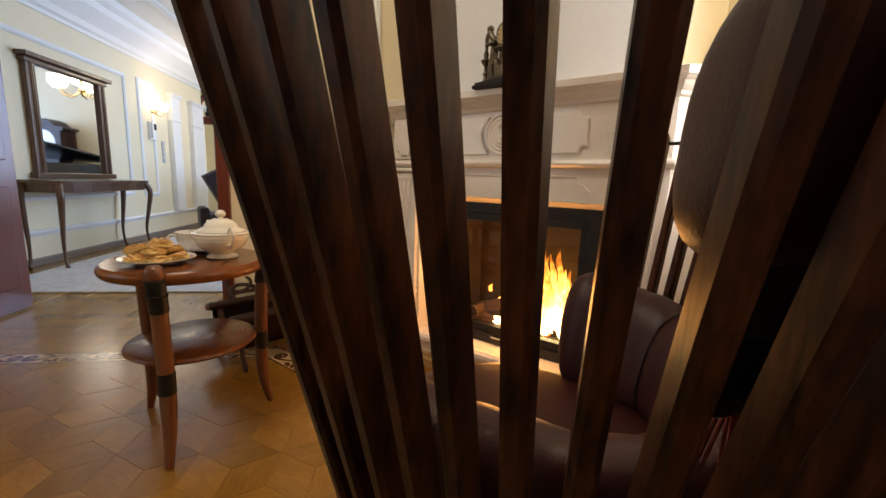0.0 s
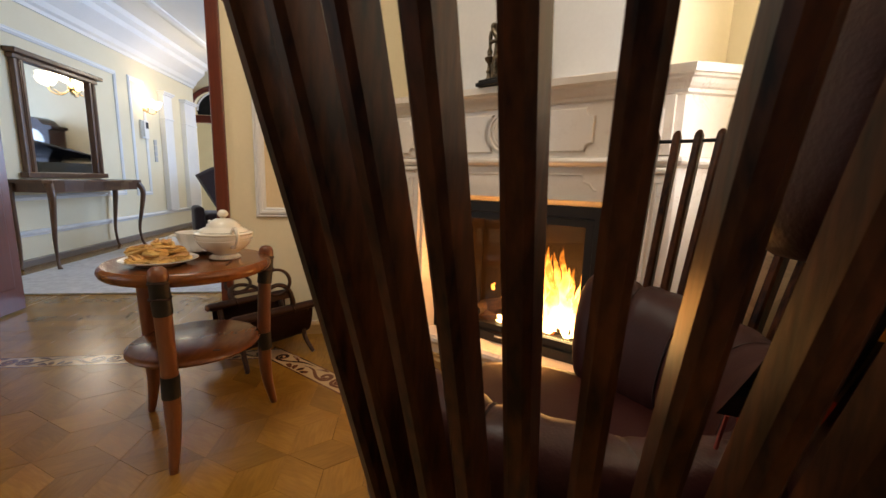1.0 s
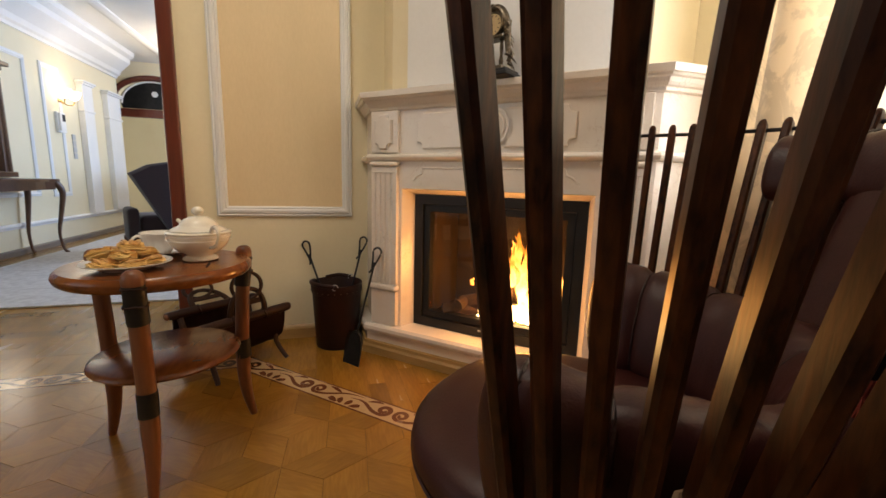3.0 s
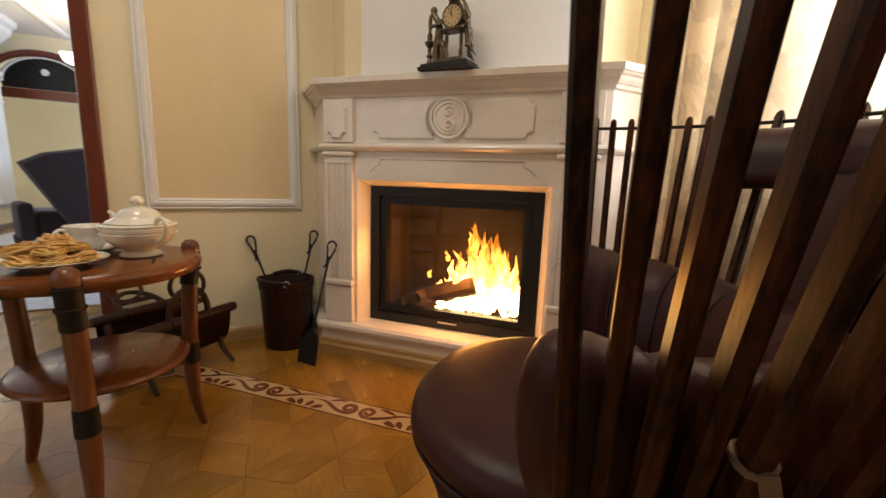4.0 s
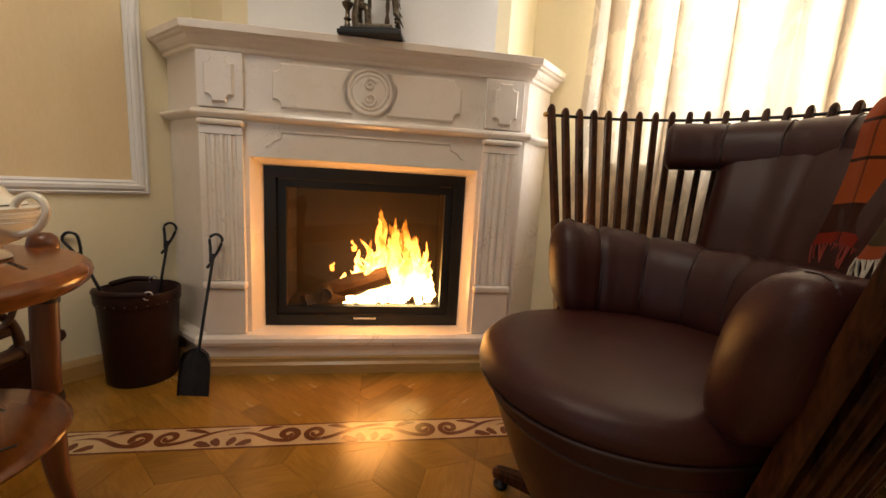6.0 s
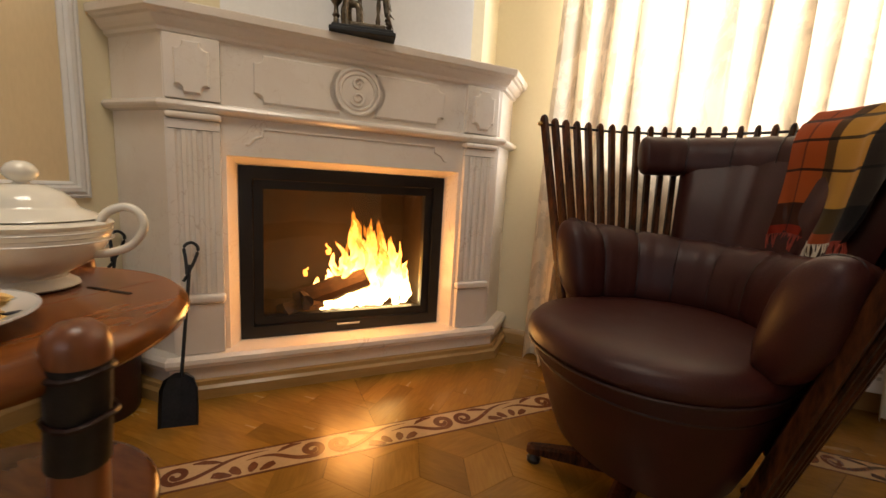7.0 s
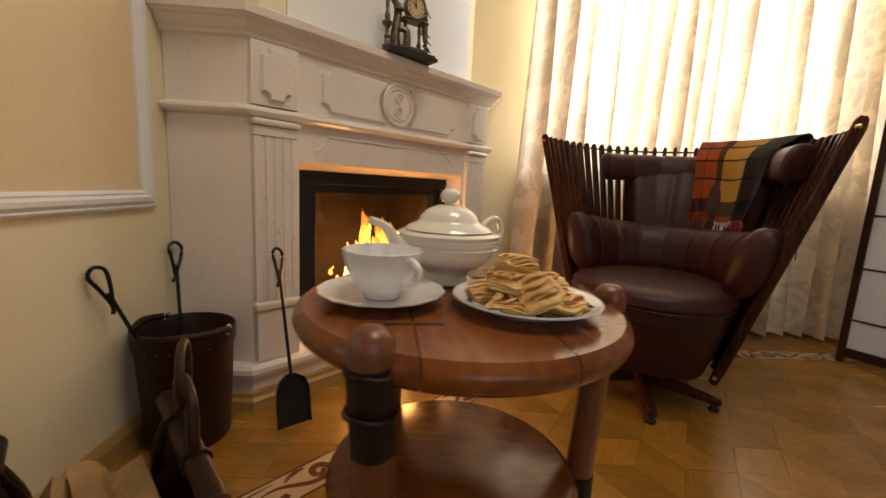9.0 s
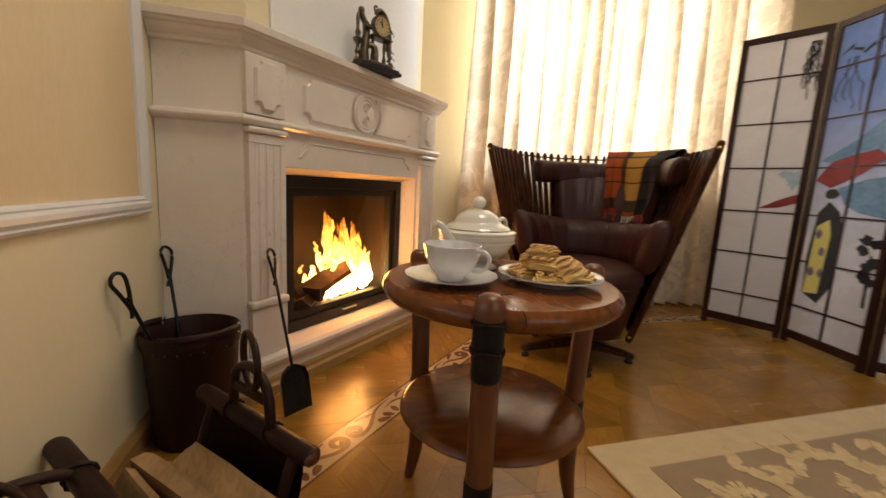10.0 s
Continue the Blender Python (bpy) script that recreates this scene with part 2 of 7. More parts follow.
M_SHEER = cloth_through("pale_sheer", (0.90, 0.86, 0.78), 0.6, 0.05)
M_MIRROR = surf("mirror_silver", (0.86, 0.87, 0.88), (0.88, 0.88, 0.88), 0.03, 3, 10, 0.0, metal=1.0)
M_GLASS = glass("clear_glass")
M_FIREGLASS = glass("stove_glass", (0.97, 0.9, 0.8))


def baked(name):
    """Puff pastry: pale layered sides, tops browned in uneven patches."""
    n = Nodes(name)
    co = n.add("TexCoord")
    sp = n.add("SeparateXYZ")
    n.link(co.outputs["Object"], sp.inputs[0])
    ns = n.add("TexNoise", Scale=55.0, Detail=5.0, Distortion=0.8)
    n.link(co.outputs["Object"], ns.inputs["Vector"])
    ad = n.add("Math")
    ad.operation = "MULTIPLY_ADD"
    ad.inputs[1].default_value = 0.026
    n.link(ns.outputs[0], ad.inputs[0])
    n.link(sp.outputs[2], ad.inputs[2])
    rp = n.add("MapRange")
    rp.inputs["From Min"].default_value, rp.inputs["From Max"].default_value = 0.013, 0.043
    n.link(ad.outputs[0], rp.inputs["Value"])
    cr = n.add("ValToRGB")
    el = cr.color_ramp.elements
    el[0].color, el[1].color = (0.84, 0.62, 0.28, 1), (0.24, 0.08, 0.016, 1)
    e = el.new(0.45)
    e.color = (0.80, 0.52, 0.17, 1)
    e = el.new(0.72)
    e.color = (0.56, 0.25, 0.055, 1)
    n.link(rp.outputs[0], cr.inputs[0])
    n.link(cr.outputs[0], n.p.inputs["Base Color"])
    n.p.inputs["Roughness"].default_value = 0.45
    wv = n.add("TexNoise", Scale=140.0, Detail=3.0)
    sc = n.add("Mapping", Scale=(0.25, 0.25, 3.0))
    n.link(co.outputs["Object"], sc.inputs[0])
    n.link(sc.outputs[0], wv.inputs["Vector"])
    bp = n.add("Bump", Strength=0.7, Distance=0.002)
    n.link(wv.outputs[0], bp.inputs["Height"])
    n.link(bp.outputs[0], n.p.inputs["Normal"])
    return n.m


M_PASTRY = baked("baked_pastry")


def flame_glow(name, hot):
    """Fire: pale and strong near the logs, orange and weak at the tips."""
    n = Nodes(name)
    co = n.add("TexCoord")
    sp = n.add("SeparateXYZ")
    n.link(co.outputs["Object"], sp.inputs[0])
    ns = n.add("TexNoise", Scale=16.0, Detail=4.0)
    n.link(co.outputs["Object"], ns.inputs["Vector"])
    ad = n.add("Math")
    ad.operation = "MULTIPLY_ADD"
    ad.inputs[1].default_value = 0.28
    n.link(ns.outputs[0], ad.inputs[0])
    n.link(sp.outputs[2], ad.inputs[2])
    rp = n.add("MapRange")
    rp.inputs["From Min"].default_value, rp.inputs["From Max"].default_value = 0.36, 0.36 + hot
    n.link(ad.outputs[0], rp.inputs["Value"])
    cr = n.add("ValToRGB")
    el = cr.color_ramp.elements
    el[0].color, el[1].color = (1.0, 0.78, 0.40, 1), (1.0, 0.30, 0.03, 1)
    e = el.new(0.5)
    e.color = (1.0, 0.55, 0.13, 1)
    n.link(rp.outputs[0], cr.inputs[0])
    st = n.add("MapRange")
    st.inputs["To Min"].default_value, st.inputs["To Max"].default_value = 14.0, 1.7
    n.link(rp.outputs[0], st.inputs["Value"])
    n.link(cr.outputs[0], n.p.inputs["Emission Color"])
    n.link(st.outputs[0], n.p.inputs["Emission Strength"])
    n.p.inputs["Base Color"].default_value = (0.02, 0.01, 0.0, 1)
    # the fire thins out into ragged clear gaps towards its tips
    rag = n.add("TexNoise", Scale=30.0, Detail=4.0, Distortion=1.0)
    sc = n.add("Mapping", Scale=(1, 1, 0.45))
    n.link(co.outputs["Object"], sc.inputs[0])
    n.link(sc.outputs[0], rag.inputs["Vector"])
    th = n.add("Math")
    th.operation = "MULTIPLY_ADD"
    th.inputs[1].default_value, th.inputs[2].default_value = -0.75, 1.0
    n.link(rp.outputs[0], th.inputs[0])
    sb = n.add("Math")
    sb.operation = "ADD"
    n.link(th.outputs[0], sb.inputs[0])
    n.link(rag.outputs[0], sb.inputs[1])
    al = n.add("MapRange")
    al.inputs["From Min"].default_value, al.inputs["From Max"].default_value = 0.66, 0.92
    n.link(sb.outputs[0], al.inputs["Value"])
    n.link(al.outputs[0], n.p.inputs["Alpha"])
    return n.m


M_FLAME = flame_glow("flame", 0.22)
M_FLAMECORE = flame_glow("flame_core", 0.32)
M_LICK = glow("flame_lick", (1.0, 0.5, 0.1), 2.2)
M_EMBER = glow("ember", (1.0, 0.20, 0.03), 3.0)
M_SHADE = glow("lit_glass_shade", (1.0, 0.86, 0.66), 6.0)
M_DIAL = surf("clock_dial", (0.55, 0.40, 0.20), (0.62, 0.47, 0.26), 0.4, 8, 60, 0.0)
M_GREY = surf("grey_plastic", (0.42, 0.42, 0.42), (0.48, 0.48, 0.48), 0.45, 10, 60, 0.0)
M_VELVET = surf("dark_plum_velvet", (0.018, 0.008, 0.009), (0.034, 0.015, 0.017), 0.8, 9, 160, 0.4, sheen=0.15)
M_EBONY = surf("black_lacquer", (0.01, 0.009, 0.009), (0.016, 0.014, 0.014), 0.12, 5, 40, 0.0, coat=0.6)
M_RED = surf("red_tint", (0.19, 0.022, 0.026), (0.28, 0.045, 0.045), 0.8, 12, 90, 0.0)
M_BLUE = surf("blue_tint", (0.06, 0.15, 0.30), (0.20, 0.33, 0.50), 0.8, 9, 60, 0.0)
M_TEAL = surf("teal_tint", (0.28, 0.48, 0.58), (0.55, 0.68, 0.76), 0.8, 20, 90, 0.0)
M_YELLOW = surf("yellow_tint", (0.55, 0.48, 0.10), (0.66, 0.60, 0.22), 0.8, 12, 90, 0.0)
M_INK = surf("black_ink", (0.012, 0.012, 0.018), (0.03, 0.03, 0.04), 0.8, 20, 90, 0.0)
M_PURPLE = surf("purple_tint", (0.13, 0.09, 0.17), (0.19, 0.14, 0.24), 0.8, 20, 90, 0.0)

# ---- building blocks ----


def part(name, bm, material, parent=None, label="", smooth=False):
    """One mesh object from a bmesh, under a thing or a part."""
    me = bpy.data.meshes.new(name)
    bmesh.ops.recalc_face_normals(bm, faces=bm.faces[:])
    if smooth:
        for f in bm.faces:
            f.smooth = True
        for e in bm.edges:
            if len(e.link_faces) == 2 and e.calc_face_angle() > 0.7:
                e.smooth = False
    bm.to_mesh(me)
    bm.free()
    me.materials.append(material)
    ob = new(name, me)
    ob.parent = parent
    return tagged(ob, label)


def thing(name, m, label, category, group="", kind=""):
    """An empty at the base of a thing, to which its parts are given."""
    return tagged(new_at(name, m), label, category, group, kind)


def new_at(name, m):
    ob = new(name)
    ob.empty_display_size = 0.05
    ob.matrix_world = m
    return ob


def slab(bm, lo, hi, m=None, bevel=0.0, seg=2):
    """A block between two corners, its edges rounded."""
    lo, hi = Vector(lo), Vector(hi)
    r = bmesh.ops.create_cube(bm, size=1)
    v = r["verts"]
    bmesh.ops.scale(bm, vec=hi - lo, verts=v)
    bmesh.ops.translate(bm, vec=(lo + hi) / 2, verts=v)
    if bevel:
        e = list({e for q in v for e in q.link_edges})
        g = bmesh.ops.bevel(bm, geom=e, offset=bevel, segments=seg, affect="EDGES", profile=0.5)
        v = list({q for f in g["faces"] for q in f.verts} | {q for q in v if q.is_valid})
    if m:
        bmesh.ops.transform(bm, matrix=m, verts=v)
    return v


def rings(bm, loops, close=True, cap=True):
    """Skin over a row of point loops with equal counts."""
    rows = [[bm.verts.new(p) for p in loop] for loop in loops]
    n = len(rows[0])
    for a, b in zip(rows, rows[1:]):
        for i in range(n if close else n - 1):
            j = (i + 1) % n
            bm.faces.new((a[i], a[j], b[j], b[i]))
    if cap and close:
        bm.faces.new(rows[0][::-1])
        bm.faces.new(rows[-1])
    return rows


def lathe(bm, profile, n=32, m=None, cap=True):
    """A turned form from (radius, height) pairs."""
    m = m or Matrix()
    rings(bm, [[m @ Vector((r * math.cos(6.28318531 * i / n), r * math.sin(6.28318531 * i / n), z)) for i in range(n)] for r, z in profile], cap=cap)


def tube(bm, pts, radius, n=8, closed=False, squash=1.0, up=None):
    """A round bar along points; radius is a number or a function of 0..1."""
    pts = [Vector(p) for p in pts]
    k = len(pts)
    loops = []
    ref = Vector(up) if up else Vector((0.31, 0.17, 0.93))
    for i, p in enumerate(pts):
        a = pts[(i - 1) % k] if closed or i else p
        b = pts[(i + 1) % k] if closed or i < k - 1 else p
        d = (b - a).normalized()
        x = d.cross(ref)
        x = x.normalized() if x.length > 1e-4 else d.orthogonal().normalized()
        y = d.cross(x).normalized()
        r = radius(i / (k - 1)) if callable(radius) else radius
        loops.append([p + x * r * math.cos(6.2831853 * j / n) + y * r * squash * math.sin(6.2831853 * j / n) for j in range(n)])
    if closed:
        loops.append(loops[0])
    rings(bm, loops, cap=not closed)
    if closed:
        bmesh.ops.remove_doubles(bm, verts=bm.verts[:], dist=1e-5)


def curve_pts(ctrl, n=24, closed=False):
    """Smooth points through control points."""
    c = [Vector(p) for p in ctrl]
    out = []
    k = len(c)
    spans = k if closed else k - 1
    for s in range(spans):
        p0, p1, p2, p3 = (c[(s - 1) % k], c[s], c[(s + 1) % k], c[(s + 2) % k]) if closed else (c[max(s - 1, 0)], c[s], c[s + 1], c[min(s + 2, k - 1)])
        for i in range(max(2, n // spans)):
            t = i / max(2, n // spans)
            out.append(0.5 * (2 * p1 + (p2 - p0) * t + (2 * p0 - 5 * p1 + 4 * p2 - p3) * t * t + (3 * p1 - p0 - 3 * p2 + p3) * t ** 3))
    if not closed:
        out.append(c[-1])
    return out


def prism(bm, poly, z0, z1):
    rings(bm, [[(x, y, z0) for x, y in poly], [(x, y, z1) for x, y in poly]])


def wall(name, lo, hi, material, label):
    bm = bmesh.new()
    slab(bm, lo, hi)
    return tagged(part(name, bm, material), label, "wall", kind="structure")


def box_thing(name, lo, hi, material, label, category, bevel=0.003, kind="", parent=None):
    bm = bmesh.new()
    slab(bm, lo, hi, bevel=bevel)
    return tagged(part(name, bm, material, parent), label, category, kind=kind)


def moulding(bm, pts, width, depth, normal, closed=True):
    """A profiled strip laid on a flat wall along a loop of points; normal points out of the wall."""
    nrm = Vector(normal)
    pts = [Vector(p) for p in pts]
    prof = [(-0.5, 0), (-0.5, 0.55), (-0.36, 0.75), (-0.28, 0.6), (-0.1, 0.95), (0.12, 1.0), (0.26, 0.7), (0.34, 0.78), (0.5, 0.5), (0.5, 0)]
    k = len(pts)
    loops = []
    for i in range(k):
        a, b = pts[i - 1] if closed or i else None, pts[(i + 1) % k] if closed or i < k - 1 else None
        d0 = (pts[i] - a).normalized() if a is not None else None
        d1 = (b - pts[i]).normalized() if b is not None else None
        d0, d1 = d0 or d1, d1 or d0
        s0, s1 = nrm.cross(d0), nrm.cross(d1)
        mid = (s0 + s1)
        mid = mid / max(0.2, mid.dot(s0))
        loops.append([pts[i] + mid * u * width + nrm * v * depth for u, v in prof])
    if closed:
        loops.append(loops[0])
    rings(bm, loops, cap=not closed)
    if closed:
        bmesh.ops.remove_doubles(bm, verts=bm.verts[:], dist=1e-5)


# ---- the room and the hall ----
X_WIN, Y_LEFT, CEIL = 1.33, 2.345, 2.9
DOOR_L, DOOR_R, DOOR_H = -1.98, -0.62, 2.25
HALL_X, HALL_END, HALL_CEIL = -2.85, 9.9, 2.62
wall("wall_north", (DOOR_R + 0.06, Y_LEFT, 0), (X_WIN, Y_LEFT + 0.2, CEIL), M_PLASTER, "cream plastered wall beside the fireplace")
wall("wall_north_far", (-3.2, Y_LEFT, 0), (DOOR_L - 0.06, Y_LEFT + 0.2, CEIL), M_PLASTER, "cream plastered wall beside the double doorway")
wall("wall_over_door", (DOOR_L - 0.06, Y_LEFT, DOOR_H + 0.06), (DOOR_R + 0.06, Y_LEFT + 0.2, CEIL), M_PLASTER, "cream plastered wall over the doorway")
# west wall, out of view; its opening is invented for the side fill
wall("wall_west_low", (-3.4, -3.0, 0), (-3.2, Y_LEFT, 0.8), M_PLASTER, "cream plastered wall under the added side opening")
wall("wall_west_top", (-3.4, -3.0, 2.4), (-3.2, Y_LEFT, CEIL), M_PLASTER, "cream plastered wall over the added side opening")
wall("wall_west_a", (-3.4, -3.0, 0.8), (-3.2, -0.5, 2.4), M_PLASTER, "cream plastered wall beside the added side opening")
wall("wall_west_b", (-3.4, 1.5, 0.8), (-3.2, Y_LEFT, 2.4), M_PLASTER, "cream plastered wall beside the added side opening")
wall("wall_south", (-3.4, -3.0, 0), (X_WIN + 0.2, -2.8, CEIL), M_PLASTER, "cream plastered wall of the room")
wall("wall_east_low", (X_WIN, -1.15, 0), (X_WIN + 0.2, 1.0, 0.86), M_PLASTER, "cream plastered wall under the window")
wall("wall_east_north", (X_WIN, 1.0, 0), (X_WIN + 0.2, Y_LEFT + 0.2, CEIL), M_PLASTER, "cream plastered wall between window and fireplace")
wall("wall_east_south", (X_WIN, -2.8, 0), (X_WIN + 0.2, -1.15, CEIL), M_PLASTER, "cream plastered wall beside the window")
wall("wall_east_top", (X_WIN, -1.15, 2.62), (X_WIN + 0.2, 1.0, CEIL), M_PLASTER, "cream plastered wall over the window")
wall("ceiling", (-3.4, -3.0, CEIL), (X_WIN + 0.2, Y_LEFT + 0.2, CEIL + 0.12), M_WHITE, "white painted ceiling of the room")
wall("hall_wall_west", (HALL_X - 0.2, Y_LEFT + 0.2, 0), (HALL_X, 7.72, HALL_CEIL), M_HALLWALL, "cream hall wall with white panel mouldings")
wall("hall_wall_east_low", (1.4, Y_LEFT + 0.2, 0), (1.6, HALL_END, 0.7), M_HALLWALL, "cream hall wall under the windows")
wall("hall_wall_east_top", (1.4, Y_LEFT + 0.2, 2.5), (1.6, HALL_END, HALL_CEIL), M_HALLWALL, "cream hall wall over the windows")
wall("hall_wall_east_a", (1.4, Y_LEFT + 0.2, 0.7), (1.6, 4.9, 2.5), M_HALLWALL, "cream hall wall beside the windows")
wall("hall_wall_east_b", (1.4, 7.5, 0.7), (1.6, HALL_END, 2.5), M_HALLWALL, "cream hall wall beside the windows")
wall("hall_wall_recess", (-3.9, 7.52, 0), (HALL_X - 0.2, 7.72, HALL_CEIL), M_HALLWALL, "cream wall of the recess by the arch")
wall("hall_wall_far", (-4.1, 7.52, 0), (-3.9, HALL_END, HALL_CEIL), M_HALLWALL, "cream wall beside the arch")
wall("hall_wall_end", (-4.1, HALL_END, 0), (1.6, HALL_END + 0.2, HALL_CEIL), M_HALLWALL, "cream wall at the hall's far end")
wall("hall_ceiling", (-4.1, Y_LEFT + 0.2, HALL_CEIL), (1.6, HALL_END + 0.2, HALL_CEIL + 0.1), M_WHITE, "white hall ceiling with plaster mouldings")
bm = bmesh.new()
slab(bm, (-4.1, -3.2, -0.2), (1.8, HALL_END + 0.4, -0.012))
tagged(part("floor", bm, M_JOINT), "dark bed of the parquet floor", "floor", kind="structure")

# chimney breast over the mantel, across the corner
bm = bmesh.new()
prism(bm, [(0.375, Y_LEFT - 0.001), (0.375, 2.102), (1.107, 1.37), (X_WIN - 0.001, 1.37), (X_WIN - 0.001, Y_LEFT - 0.001)], 1.0, CEIL - 0.001)
tagged(part("chimney_breast", bm, M_PLASTER), "pale plastered chimney breast across the corner", "wall", kind="structure")
bm = bmesh.new()
d = 0.7071
prism(bm, [(0.43, 2.035), (1.062, 1.403), (1.077, 1.418), (0.445, 2.05)], 1.2, CEIL - 0.002)
tagged(part("chimney_panel", bm, M_WHITE), "smooth white panel on the chimney breast", "wall panel", kind="structure")

# wall panel in a white frame
bm = bmesh.new()
slab(bm, (-0.39, Y_LEFT - 0.003, 0.675), (0.165, Y_LEFT + 0.01, 2.4))
tagged(part("wall_panel", bm, M_PANEL), "ochre textured panel framed on the wall", "wall panel", kind="structure")
bm = bmesh.new()
moulding(bm, [(-0.405, Y_LEFT, 0.67), (0.18, Y_LEFT, 0.67), (0.18, Y_LEFT, 2.42), (-0.405, Y_LEFT, 2.42)], 0.05, 0.022, (0, -1, 0))
tagged(part("panel_moulding", bm, M_WHITE), "white profiled frame moulding on the wall", "moulding", kind="structure")

# skirting of the room
bm = bmesh.new()
prof = [(0, 0), (0.018, 0), (0.018, 0.05), (0.012, 0.062), (0.006, 0.07), (0, 0.07)]
rings(bm, [[(x, Y_LEFT - d0, z) for d0, z in prof] for x in (DOOR_R + 0.08, 0.285)])
tagged(part("baseboard", bm, M_SKIRT), "low oak skirting board along the wall", "skirting", kind="structure")
bm = bmesh.new()
rings(bm, [[(X_WIN - d0, y, z) for d0, z in prof] for y in (-2.8, 1.27)])
tagged(part("baseboard", bm, M_SKIRT), "low oak skirting board under the window", "skirting", kind="structure")

# doorway lining: mahogany casings and an open leaf
dw = thing("door_1", Matrix(), "dark red mahogany double doorway with an open leaf", "door", kind="structure")
for nm, lo, hi in (("jamb", (DOOR_R, Y_LEFT - 0.02, 0), (DOOR_R + 0.06, Y_LEFT + 0.22, DOOR_H + 0.06)),
                   ("jamb", (DOOR_L - 0.06, Y_LEFT - 0.02, 0), (DOOR_L, Y_LEFT + 0.22, DOOR_H + 0.06)),
                   ("head", (DOOR_L, Y_LEFT - 0.02, DOOR_H), (DOOR_R, Y_LEFT + 0.22, DOOR_H + 0.06))):
    bm = bmesh.new()
    slab(bm, lo, hi, bevel=0.006)
    part(nm, bm, M_MAHOGANY, dw)
bm = bmesh.new()
slab(bm, (DOOR_L + 0.005, Y_LEFT + 0.225, 0.012), (DOOR_L + 0.045, Y_LEFT + 0.52, DOOR_H - 0.02), bevel=0.004)
leaf = part("leaf", bm, M_MAHOGANY, dw)
for z0, z1 in ((0.15, 0.75), (0.9, 2.05)):
    bm = bmesh.new()
    slab(bm, (DOOR_L + 0.04, Y_LEFT + 0.29, z0), (DOOR_L + 0.052, Y_LEFT + 0.46, z1), bevel=0.006)
    part("panel", bm, M_MAHOGANY, leaf)

# ---- fireplace ----
FS = 2.392  # front plane: x + y


def ring_at(o, z):
    """The mantel's plan at the height z, pushed out by o."""
    xl, yr, s = 0.285 - o, 1.272 - o, FS - 1.41421 * o
    return [(xl, Y_LEFT - 0.002, z), (xl, s - xl, z), (s - yr, yr, z), (X_WIN - 0.002, yr, z), (X_WIN - 0.002, Y_LEFT - 0.002, z)]


def loft(profile):
    bm = bmesh.new()
    rings(bm, [ring_at(o, z) for z, o in profile])
    return bm


FIRE = Matrix.Translation(((-0.7067 + 1.6914) * d, (1.6914 + 0.7067) * d, 0)) @ Matrix.Rotation(radians(-45), 4, "Z")
fp = thing("fireplace", Matrix(), "cream marble corner fireplace with a burning fire", "fireplace")
part("shelf", loft([(1.143, 0.0), (1.148, 0.012), (1.158, 0.014), (1.163, 0.022), (1.172, 0.03), (1.184, 0.036), (1.188, 0.046), (1.194, 0.05), (1.197, 0.058), (1.219, 0.06), (1.222, 0.056)]), M_MARBLE, fp)
part("frieze", loft([(0.958, 0.0), (1.143, 0.0)]), M_MARBLE, fp)
part("roll_moulding", loft([(0.923, 0.004), (0.927, 0.02), (0.934, 0.029), (0.941, 0.032), (0.949, 0.029), (0.955, 0.02), (0.958, 0.004)]), M_MARBLE, fp)
part("lintel", loft([(0.803, 0.0), (0.923, 0.0)]), M_MARBLE, fp)


def fire_part(name, bm, mat, label="", smooth=False, parent=None):
    bmesh.ops.transform(bm, matrix=FIRE, verts=bm.verts[:])
    return part(name, bm, mat, parent or fp, label, smooth)


def world_to_fire(x, y):
    v = FIRE.inverted() @ Vector((x, y, 0))
    return v.x, v.y


# piers beside the opening
HW = 0.4175
